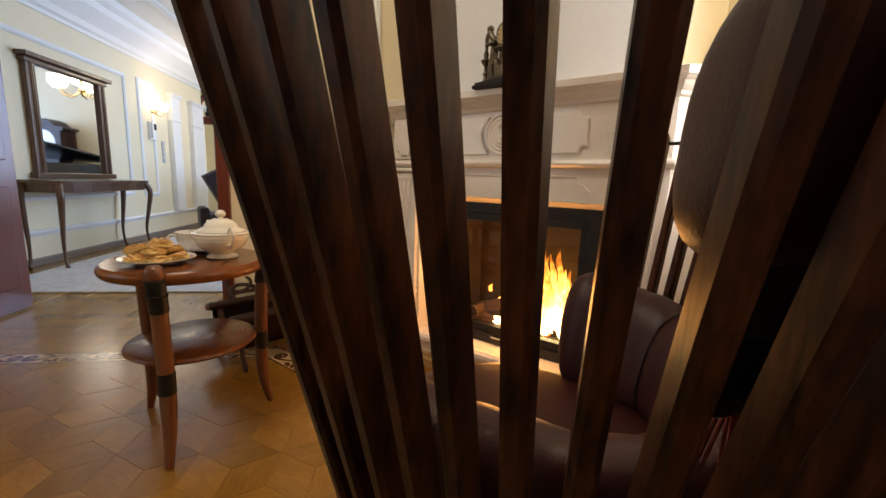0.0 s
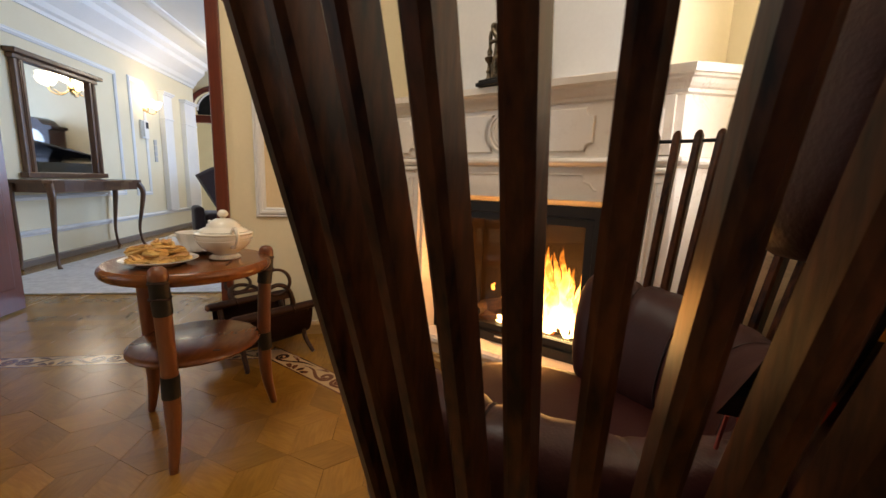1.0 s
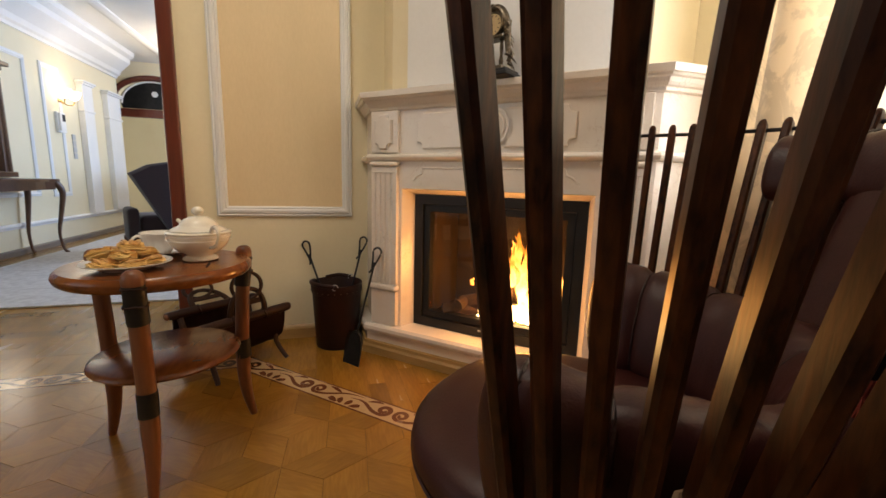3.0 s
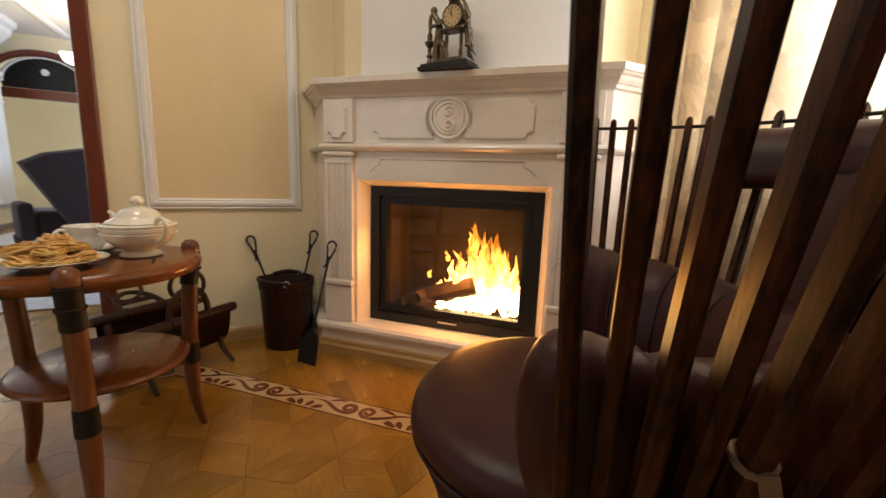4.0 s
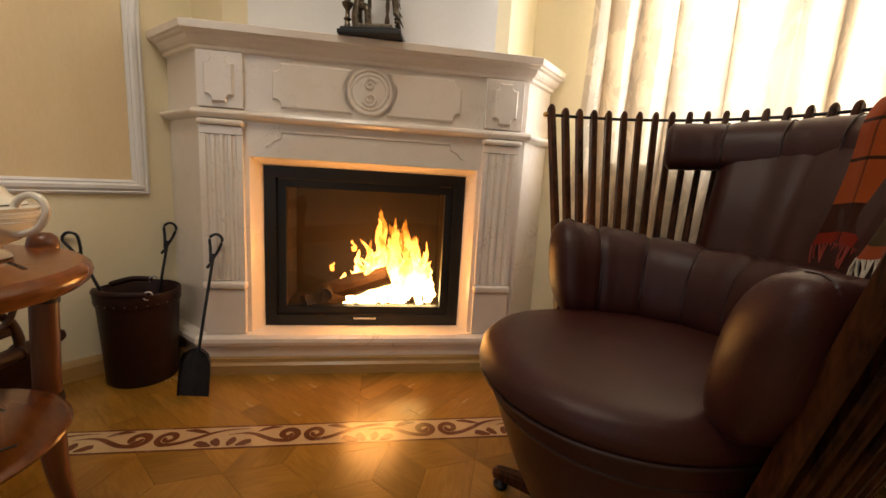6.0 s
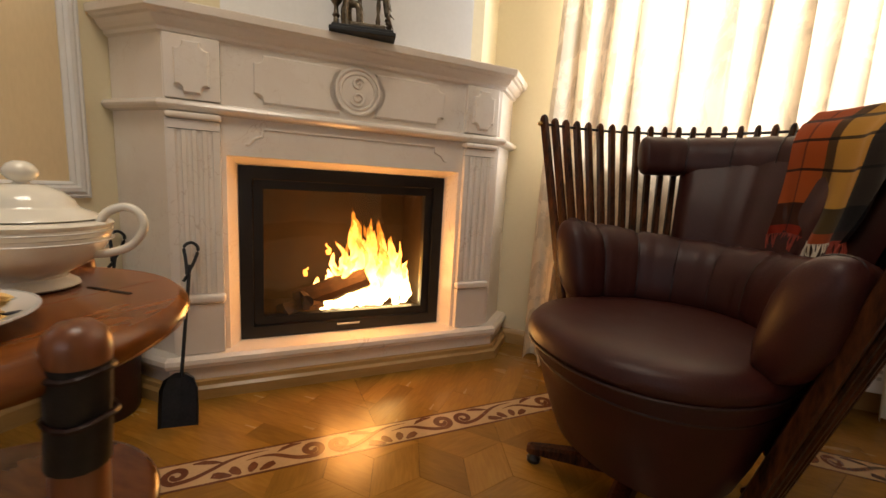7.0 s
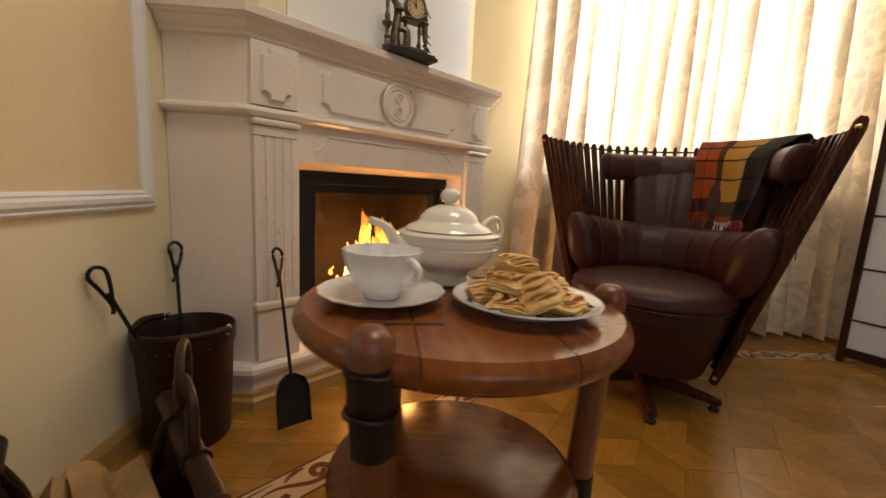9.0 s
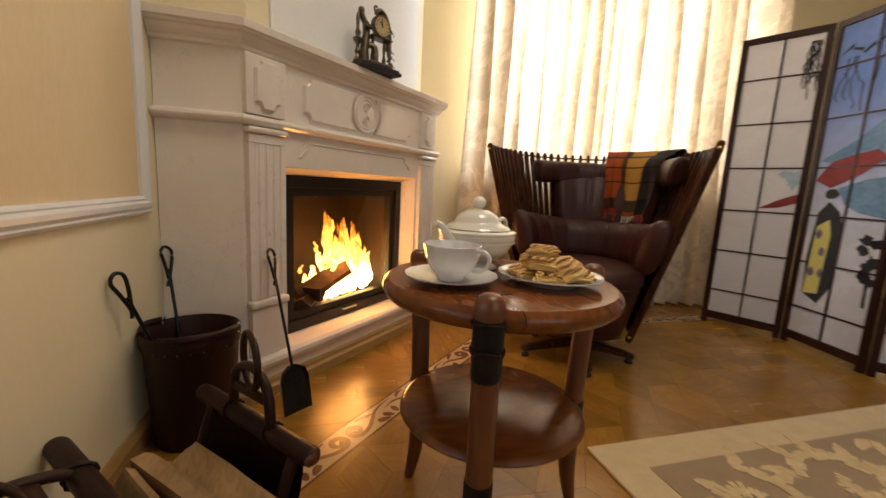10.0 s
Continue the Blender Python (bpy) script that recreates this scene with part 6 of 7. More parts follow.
for y, lean in ((-0.127, 0.0), (0.14, 1.15)):
    fold = Matrix.Translation((0, y, 0.264)) @ Matrix.Rotation(-lean, 4, "X") @ Matrix.Translation((0, 0, -0.264))
    bm = bmesh.new()
    tube(bm, [(-0.17, y, 0.262), (-0.165, y, 0.264), (0.165, y, 0.264), (0.17, y, 0.262)], 0.021, 14)
    pole = part("pole", bm, M_LEATHER_OLD, lc, smooth=True)
    for s in (-1, 1):
        bm = bmesh.new()
        lathe(bm, [(0.001, 0.0), (0.017, 0.0), (0.019, 0.006), (0.012, 0.012), (0.001, 0.013)], 12, Matrix.Translation((s * 0.168, y, 0.264)) @ Matrix.Rotation(radians(90 * s), 4, "Y"))
        part("pole_end", bm, M_TEAKLEG, pole, smooth=True)
    bm = bmesh.new()
    tube(bm, [(0.048 * math.cos(i * 0.2618), -0.018 * math.cos(i * 0.2618), 0.415 + 0.066 * math.sin(i * 0.2618)) for i in range(24)], 0.0072, 10, closed=True, up=(0.35, 0.94, 0))
    bmesh.ops.transform(bm, matrix=fold, verts=bm.verts[:])
    part("ring", bm, M_BENT, lc, "bentwood ring handle", smooth=True)
    bm = bmesh.new()
    tube(bm, curve_pts([(-0.062, 0.004, 0.255), (-0.064, 0.004, 0.31), (-0.045, 0, 0.375), (0.0, 0, 0.402), (0.045, 0, 0.375), (0.064, -0.004, 0.31), (0.062, -0.004, 0.255)], 30), lambda t: 0.010 + 0.002 * abs(t - 0.5), 10, up=(0, 1, 0))
    bmesh.ops.transform(bm, matrix=fold, verts=bm.verts[:])
    part("bow", bm, M_BENT, lc, "leather-wrapped bow handle", smooth=True)
    bm = bmesh.new()
    slab(bm, (-0.055, -0.004, 0.322), (0.055, 0.004, 0.348), bevel=0.003)
    bmesh.ops.transform(bm, matrix=fold, verts=bm.verts[:])
    part("cross_strap", bm, M_LEATHER_OLD, lc)
    for x in (-0.062, 0.062):
        bm = bmesh.new()
        tube(bm, [(x + 0.004 * math.sin(i), y + 0.0235 * math.cos(i * 0.5236), 0.264 + 0.0235 * math.sin(i * 0.5236)) for i in range(12)], 0.004, 6, closed=True)
        part("cord", bm, M_LEATHER_OLD, lc)
    for x in (-0.13, 0.13):
        bm = bmesh.new()
        tube(bm, curve_pts([(x, y, 0.255), (x, y * 0.75, 0.16), (x, y * 0.8, 0.08), (x * 1.05, y * 1.15, 0.02), (x * 1.08, y * 1.25, 0.006)], 16), lambda t: 0.012 - 0.004 * t, 8)
        part("leg", bm, M_BENT, lc, smooth=True)
bm = bmesh.new()
rows = []
for i in range(25):
    t = i / 24
    a = math.pi * t
    y, z = 0.0065 - 0.1335 * math.cos(a), 0.26 - 0.2 * math.sin(a) ** 0.8
    rows.append([Vector((x, y + 0.004 * math.sin(x * 30), z + 0.006 * math.sin(x * 40 + i))) for x in [-0.155 + 0.031 * k for k in range(11)]])
rings(bm, rows, close=False)
bmesh.ops.solidify(bm, geom=bm.faces[:], thickness=0.006)
part("sling", bm, M_LEATHER_OLD, lc, "worn dark leather sling", smooth=True)
for k, (y, z, ln, r, yaw) in enumerate([(-0.02, 0.105, 0.34, 0.042, 3), (0.055, 0.11, 0.34, 0.045, -4), (0.015, 0.155, 0.35, 0.044, 5), (0.08, 0.165, 0.32, 0.036, -2), (-0.045, 0.165, 0.33, 0.036, 2)]):
    mm4 = LC @ pose(-0.03 - 0.008 * k, y, z, 35 * k, 0, yaw)
    tagged(part("firewood_log", log_mesh(ln, r, 20 + k, mm4), M_LOG if k != 1 else M_BARK), "split birch firewood lying in the leather carrier", "log", "firewood in the carrier")

# ---- the hall beyond the doorway ----
HX = HALL_X
bm = bmesh.new()
rings(bm, [[(HX + d0, y, z) for d0, z in ((0, 0.262), (0.014, 0.262), (0.018, 0.275), (0.03, 0.285), (0.034, 0.3), (0.02, 0.312), (0, 0.316))] for y in (Y_LEFT + 0.2, 7.7)])
tagged(part("hall_dado_rail", bm, M_WHITE), "white dado rail along the hall wall", "moulding", kind="structure")
bm = bmesh.new()
rings(bm, [[(HX + d0, y, z) for d0, z in ((0, 0), (0.016, 0), (0.016, 0.05), (0.01, 0.06), (0, 0.064))] for y in (Y_LEFT + 0.2, 7.715)])
tagged(part("hall_skirting", bm, M_HALLSKIRT), "grey-brown skirting board in the hall", "skirting", kind="structure")
bm = bmesh.new()
rings(bm, [[(HX + d0, y, z) for d0, z in ((0, 2.24), (0.02, 2.24), (0.03, 2.27), (0.06, 2.29), (0.08, 2.34), (0.16, 2.42), (0.2, 2.46), (0.21, 2.52), (0.26, 2.56), (0.27, HALL_CEIL - 0.001), (0, HALL_CEIL - 0.001))] for y in (Y_LEFT + 0.21, 7.715)])
tagged(part("hall_cornice", bm, M_WHITE), "white stepped plaster cornice in the hall", "cornice", kind="structure")
for x in (-2.2, -1.3):
    bm = bmesh.new()
    rings(bm, [[(x + d0, y, HALL_CEIL - 0.0005 - h) for d0, h in ((-0.06, 0), (-0.06, 0.015), (-0.02, 0.03), (0.02, 0.03), (0.06, 0.015), (0.06, 0))] for y in (Y_LEFT + 0.21, 8.0)])
    tagged(part("ceiling_moulding", bm, M_WHITE), "white plaster strip on the hall ceiling", "moulding", kind="structure")
for y0, y1, z0, z1 in ((3.3, 5.62, 0.6, 1.985), (5.9, 6.2, 0.58, 2.0)):
    bm = bmesh.new()
    moulding(bm, [(HX, y0, z0), (HX, y1, z0), (HX, y1, z1), (HX, y0, z1)], 0.05, 0.02, (1, 0, 0))
    tagged(part("hall_panel_moulding", bm, M_WHITE), "white frame moulding on the hall wall", "moulding", kind="structure")
for y0, y1 in ((6.58, 6.82), (7.22, 7.6)):
    pil = thing("hall_pilaster", Matrix(), "white panelled pilaster in the hall", "pilaster", kind="structure")
    bm = bmesh.new()
    slab(bm, (HX + 0.002, y0, 0.318), (HX + 0.07, y1, 1.93), bevel=0.004)
    part("shaft", bm, M_WHITE, pil)
    for z, o in ((1.93, 0.02), (1.955, 0.035), (1.6, 0.012)):
        bm = bmesh.new()
        slab(bm, (HX + 0.002, y0 - o, z), (HX + 0.07 + o, y1 + o, z + 0.024), bevel=0.005)
        part("cap_moulding", bm, M_WHITE, pil)

# mirror with a walnut frame
mir = thing("wall_mirror", Matrix(), "large mirror in a carved walnut frame over the console", "mirror")
MY0, MY1, MZ0, MZ1 = 4.2, 5.2, 0.775, 1.82
bm = bmesh.new()
slab(bm, (HX + 0.004, MY0 + 0.1, MZ0 + 0.05), (HX + 0.02, MY1 - 0.1, MZ1 - 0.06))
part("mirror_glass", bm, M_MIRROR, mir)
for nm, lo, hi in (("stile", (HX + 0.002, MY0, MZ0 + 0.04), (HX + 0.05, MY0 + 0.1, MZ1 - 0.05)), ("stile", (HX + 0.002, MY1 - 0.1, MZ0 + 0.04), (HX + 0.05, MY1, MZ1 - 0.05)),
                   ("bottom_rail", (HX + 0.002, MY0 - 0.03, MZ0), (HX + 0.07, MY1 + 0.03, MZ0 + 0.05)), ("crown", (HX + 0.002, MY0 - 0.02, MZ1 - 0.06), (HX + 0.06, MY1 + 0.02, MZ1 - 0.02)), ("crown_top", (HX + 0.002, MY0 - 0.05, MZ1 - 0.02), (HX + 0.1, MY1 + 0.05, MZ1 + 0.02))):
    bm = bmesh.new()
    slab(bm, lo, hi, bevel=0.008, seg=3)
    part(nm, bm, M_WALNUT, mir)
for y in (MY0 + 0.05, MY1 - 0.05):
    for r in (0.012, 0.03):
        bm = bmesh.new()
        tube(bm, [(HX + 0.052, y + r - 0.02, MZ0 + 0.05), (HX + 0.052, y + r - 0.02, MZ1 - 0.06)], 0.006, 8)
        part("bead", bm, M_WALNUT, mir)

# console table
con = thing("console_table", Matrix(), "walnut console table with slender cabriole legs", "console table")
CY0, CY1, CX0, CX1 = 3.93, 5.32, HX + 0.035, HX + 0.39
bm = bmesh.new()
out = [(CX0, CY0), (CX0, CY1), (CX1 - 0.06, CY1), (CX1 - 0.02, CY1 - 0.05), (CX1 - 0.03, CY1 - 0.2), (CX1, CY1 - 0.4), (CX1 + 0.01, (CY0 + CY1) / 2), (CX1, CY0 + 0.4), (CX1 - 0.03, CY0 + 0.2), (CX1 - 0.02, CY0 + 0.05), (CX1 - 0.06, CY0)]
prism(bm, out, 0.738, 0.764)
part("tabletop", bm, M_WALNUT, con)
bm = bmesh.new()
cxm, cym = (CX0 + CX1) / 2, (CY0 + CY1) / 2
prism(bm, [(cxm + (x - cxm) * 0.86, cym + (y - cym) * 0.94) for x, y in out], 0.66, 0.738)
part("apron", bm, M_WALNUT, con)
for x, y, ox, oy in ((CX0 + 0.03, CY0 + 0.05, 0.01, -0.03), (CX0 + 0.03, CY1 - 0.05, 0.01, 0.03), (CX1 - 0.06, CY0 + 0.06, 0.035, -0.03), (CX1 - 0.06, CY1 - 0.06, 0.035, 0.03)):
    bm = bmesh.new()
    tube(bm, curve_pts([(x, y, 0.735), (x + ox * 1.1, y + oy * 1.1, 0.64), (x + ox * 0.6, y + oy * 0.6, 0.45), (x - ox * 0.2, y - oy * 0.2, 0.22), (x + ox * 0.2, y + oy * 0.2, 0.06), (x + ox * 0.9, y + oy * 0.9, 0.008)], 24), lambda t: 0.034 - 0.021 * min(1, t * 1.5) + 0.006 * max(0, t - 0.85) / 0.15, 10)
    part("leg", bm, M_WALNUT, con, smooth=True)


def sconce(x, y, z, nx, label):
    ob = thing("wall_sconce", pose(x, y, z, 0, 0, 0 if nx > 0 else 180), label, "wall lamp", "wall sconces")
    bm = bmesh.new()
    lathe(bm, [(0.001, 0), (0.035, 0), (0.03, 0.012), (0.012, 0.02), (0.001, 0.021)], 18, Matrix.Rotation(radians(90), 4, "Y"))
    part("back_plate", bm, M_BRASS, ob, smooth=True)
    for s in (-1, 1):
        bm = bmesh.new()
        tube(bm, curve_pts([(0.015, 0, 0), (0.05, s * 0.04, -0.04), (0.09, s * 0.09, -0.03), (0.1, s * 0.1, 0.02)], 14), 0.006, 8)
        arm = part("arm", bm, M_BRASS, ob, smooth=True)
        bm = bmesh.new()
        lathe(bm, [(0.012, 0.02), (0.04, 0.04), (0.058, 0.075), (0.07, 0.12), (0.066, 0.12), (0.05, 0.07), (0.01, 0.03)], 20, Matrix.Translation((0.1, s * 0.1, 0)))
        part("shade", bm, M_SHADE, arm, "lit frosted glass shade", smooth=True)
    return ob


sconce(HX + 0.002, 6.2, 1.66, 1, "brass wall sconce with two lit glass shades")
lamp("sconce_light", "POINT", pose(HX + 0.17, 6.2, 1.85), 2.0, (1, 0.82, 0.55), 0.06)
sconce(1.395, 8.0, 1.75, -1, "brass wall sconce with two glass shades")
ic = thing("intercom", pose(HX + 0.002, 6.12, 1.42), "white wall intercom with a dark screen", "intercom")
for nm, lo, hi, mt in (("case", (0, -0.06, -0.13), (0.03, 0.1, 0.1), M_WHITE), ("display", (0.03, 0.0, 0.0), (0.033, 0.09, 0.08), M_INK), ("receiver", (0.03, -0.05, -0.11), (0.055, -0.015, 0.09), M_WHITE)):
    bm = bmesh.new()
    slab(bm, lo, hi, bevel=0.004 if nm != "display" else 0.0)
    part(nm, bm, mt, ic)
sw = thing("light_switch", pose(HX + 0.002, 6.4, 1.15), "column of four grey light switches on the wall", "light switch")
for k in range(4):
    bm = bmesh.new()
    slab(bm, (0, -0.035, -0.15 + 0.075 * k), (0.01, 0.035, -0.08 + 0.075 * k), bevel=0.004)
    part("switch_plate", bm, M_GREY, sw)

# hall carpet
bm = bmesh.new()
slab(bm, (HX + 0.25, 3.19, 0.0), (-0.2, 7.4, 0.012), bevel=0.004)
hr = tagged(part("hall_carpet", bm, M_HALLRUG), "pale grey patterned carpet on the hall floor", "carpet")

# far wall with an arched doorway, and a dark armchair before it
fw = thing("hall_arch", Matrix(), "white arched passage with a mahogany fanlight", "archway", kind="structure")
AX, AY, AR = -2.53, 8.2, 0.56
bm = bmesh.new()
arc = [(AX - AR, 1.78)] + [(AX - AR * math.cos(i * math.pi / 16), 2.02 + 0.36 * math.sin(i * math.pi / 16)) for i in range(17)] + [(AX + AR, 1.78)]
slab(bm, (-3.9, AY, 0), (AX - AR, AY + 0.2, HALL_CEIL - 0.002))
slab(bm, (AX + AR, AY, 0), (1.4, AY + 0.2, HALL_CEIL - 0.002))
for (x0, z0), (x1, z1) in zip(arc[1:-1], arc[2:-1]):
    rings(bm, [[(x0, yy, z0), (x1, yy, z1), (x1, yy, HALL_CEIL - 0.002), (x0, yy, HALL_CEIL - 0.002)] for yy in (AY, AY + 0.2)])
part("arch_wall", bm, M_HALLWALL, fw)
bm = bmesh.new()
tube(bm, [(x, AY - 0.005, z) for x, z in arc], 0.045, 8, up=(0, 1, 0))
part("arch_trim", bm, M_MAHOGANY, fw)
bm = bmesh.new()
tube(bm, [(x * 1 + (AX - x) * 0.17, AY + 0.03, z - 0.05) for x, z in arc[1:-1]], 0.016, 8, up=(0, 1, 0))
part("fanlight_bar", bm, M_WHITE, fw)
bm = bmesh.new()
slab(bm, (AX - AR, AY + 0.02, 1.76), (AX + AR, AY + 0.12, 1.89), bevel=0.006)
part("transom", bm, M_MAHOGANY, fw)
bm = bmesh.new()
prism_y(bm, [(AX - 0.47, 1.9)] + [(x + (AX - x) * 0.12, z - 0.03) for x, z in arc[1:-1]] + [(AX + 0.47, 1.9)], AY + 0.06, AY + 0.07)
bmesh.ops.triangulate(bm, faces=[f for f in bm.faces if len(f.verts) > 4])
part("fanlight_glass", bm, M_IRON, fw, "dark leaded fanlight glass")
bm = bmesh.new()
lathe(bm, [(0.001, 0), (0.05, 0.0), (0.05, 0.004), (0.001, 0.005)], 6, Matrix.Translation((AX, AY + 0.058, 2.14)) @ Matrix.Rotation(radians(90), 4, "X"))
part("fanlight_roundel", bm, M_WHITE, fw)
wc = thing("wing_chair", pose(-1.58, 5.25, 0, 0, 0, 28), "dark plum velvet wing armchair in the hall", "armchair")
for nm, pts, w in (("backrest", [(0.06, 0.12), (-0.12, 0.45), (-0.32, 0.84), (-0.16, 0.93), (0.12, 0.99), (0.3, 0.95), (0.36, 0.5), (0.34, 0.12)], (0.16, 0.3)), ):
    bm = bmesh.new()
    rings(bm, [[(x * q, y, z * (0.98 if q < 1 else 1)) for x, z in pts] for y, q in ((-0.36, 0.94), (-0.33, 1.0), (-0.22, 1.0), (-0.19, 0.94))])
    part(nm, bm, M_VELVET, wc, smooth=True)
bm = bmesh.new()
slab(bm, (-0.24, -0.2, 0.16), (0.34, 0.3, 0.42), bevel=0.05, seg=4)
part("seat", bm, M_VELVET, wc, smooth=True)
for s in (-1, 1):
    bm = bmesh.new()
    slab(bm, (s * 0.3 - 0.05, -0.25, 0.16), (s * 0.3 + 0.05, 0.1, 0.5), bevel=0.04, seg=4)
    part("armrest", bm, M_VELVET, wc, smooth=True)
    for y in (-0.3, 0.3):
        bm = bmesh.new()
        lathe(bm, [(0.02, 0.0), (0.03, 0.09), (0.034, 0.17)], 12, Matrix.Translation((s * 0.3, y, 0)))
        part("leg", bm, M_WALNUT, wc)

# seen in the mirror: chandelier, long-case clock, piano
ch = thing("chandelier", pose(-1.55, 6.9, 1.95), "brass chandelier with lit glass bowls", "chandelier")
bm = bmesh.new()
lathe(bm, [(0.01, 0.66), (0.012, 0.2), (0.03, 0.15), (0.015, 0.1), (0.05, 0.04), (0.02, -0.02), (0.006, -0.05)], 16)
part("stem", bm, M_BRASS, ch, smooth=True)
for k in range(5):
    a = k * 1.2566
    dx, dy = math.cos(a), math.sin(a)
    bm = bmesh.new()
    tube(bm, curve_pts([(0, 0, 0.05), (0.12 * dx, 0.12 * dy, -0.05), (0.25 * dx, 0.25 * dy, -0.02), (0.3 * dx, 0.3 * dy, 0.06)], 14), 0.008, 8)
    arm = part("arm", bm, M_BRASS, ch, smooth=True)
    bm = bmesh.new()
    lathe(bm, [(0.015, 0.06), (0.07, 0.08), (0.1, 0.12), (0.115, 0.18), (0.108, 0.18), (0.09, 0.12), (0.01, 0.075)], 20, Matrix.Translation((0.3 * dx, 0.3 * dy, 0)))
    part("bowl", bm, M_SHADE, arm, "lit white glass bowl", smooth=True)
lamp("chandelier_light", "POINT", pose(-1.55, 6.9, 2.2), 14, (1, 0.9, 0.76), 0.15)
gc = thing("longcase_clock", pose(-0.36, 7.95, 0, 0, 0, 12), "dark long-case clock with a silver dial", "clock")
bm = bmesh.new()
slab(bm, (-0.25, -0.14, 0), (0.25, 0.14, 0.5), bevel=0.01)
slab(bm, (-0.19, -0.11, 0.5), (0.19, 0.11, 1.08), bevel=0.01)
part("case", bm, M_SCREEN, gc)
bm = bmesh.new()
rings(bm, [[(x, y, z) for x, z in [(-0.28, 1.08), (-0.28, 1.48), (-0.34, 1.5), (-0.34, 1.54), (-0.2, 1.56), (-0.12, 1.64), (0, 1.68), (0.12, 1.64), (0.2, 1.56), (0.34, 1.54), (0.34, 1.5), (0.28, 1.48), (0.28, 1.08)]] for y in (-0.14, 0.14)])
part("hood", bm, M_SCREEN, gc)
bm = bmesh.new()
lathe(bm, [(0.001, 0), (0.19, 0), (0.195, 0.006), (0.001, 0.008)], 32, Matrix.Translation((0, -0.142, 1.3)) @ Matrix.Rotation(radians(90), 4, "X"))
part("dial", bm, M_PORCELAIN, gc, "silvered round dial")
pn = thing("grand_piano", pose(-0.75, 7.1, 0, 0, 0, -60), "black lacquered grand piano with raised lid", "piano")
bm = bmesh.new()
out = [(-0.7, -0.9), (0.7, -0.9), (0.7, 0.1), (0.45, 0.55), (0.1, 0.8), (-0.4, 0.9), (-0.7, 0.8)]
prism(bm, out, 0.62, 0.95)
part("case", bm, M_EBONY, pn)
bm = bmesh.new()
prism(bm, out, 0.0, 0.025)
bmesh.ops.transform(bm, matrix=Matrix.Translation((-0.7, 0, 0.97)) @ Matrix.Rotation(radians(-13), 4, "Y") @ Matrix.Translation((0.7, 0, 0)), verts=bm.verts[:])
part("lid", bm, M_EBONY, pn)
for x, y in ((-0.6, -0.75), (0.6, -0.75), (-0.2, 0.7)):
    bm = bmesh.new()
    lathe(bm, [(0.03, 0), (0.045, 0.3), (0.06, 0.62)], 12, Matrix.Translation((x, y, 0)))
    part("leg", bm, M_EBONY, pn)

# ---- inlaid floor band ----
BAND = [(-3.2, 2.08), (-0.303, 2.08), (0.86, 0.917), (0.86, -2.8)]
BW = 0.05


def band_frame(p, q):
    a, b = Vector(p), Vector(q)
    t = (b - a).normalized()
    return a, t, Vector((-t.y, t.x)), (b - a).length


def mitre(k):
    """Offset direction at corner k of the band."""
    if k in (0, 3):
        _, _, n, _ = band_frame(*(BAND[:2] if k == 0 else BAND[2:]))
        return n
    n0, n1 = band_frame(BAND[k - 1], BAND[k])[2], band_frame(BAND[k], BAND[k + 1])[2]
    m = n0 + n1
    return m / m.dot(n0)


fb = thing("floor_band", Matrix(), "maple band with dark scroll inlay in the parquet", "floor", kind="structure")
for k in range(3):
    for o0, o1, mt, nm in ((-BW + 0.004, BW - 0.004, M_MAPLE, "maple_ground"), (-BW - 0.002, -BW + 0.004, M_INLAY, "edge_line"), (BW - 0.004, BW + 0.002, M_INLAY, "edge_line")):
        bm = bmesh.new()
        a, b = Vector(BAND[k]), Vector(BAND[k + 1])
        slab_poly(bm, [a + mitre(k) * o0, b + mitre(k + 1) * o0, b + mitre(k + 1) * o1, a + mitre(k) * o1], -0.012, 0.0)
        part(nm, bm, mt, fb)


def ribbon(bm, pts, width, place):
    """A flat curved inlay; width is a function of 0..1."""
    pts = [Vector((*p[:2], 0)) for p in pts]
    n = len(pts)
    rows = []
    for i, p in enumerate(pts):
        dv = (pts[min(i + 1, n - 1)] - pts[max(i - 1, 0)])
        nv = Vector((-dv.y, dv.x, 0)).normalized()
        w = width(i / (n - 1)) * 0.5
        rows.append((place(p + nv * w), place(p - nv * w)))
    for (a, b), (c, e) in zip(rows, rows[1:]):
        bm.faces.new([bm.verts.new(v) for v in (a, b, e, c)])


UNIT = 0.367


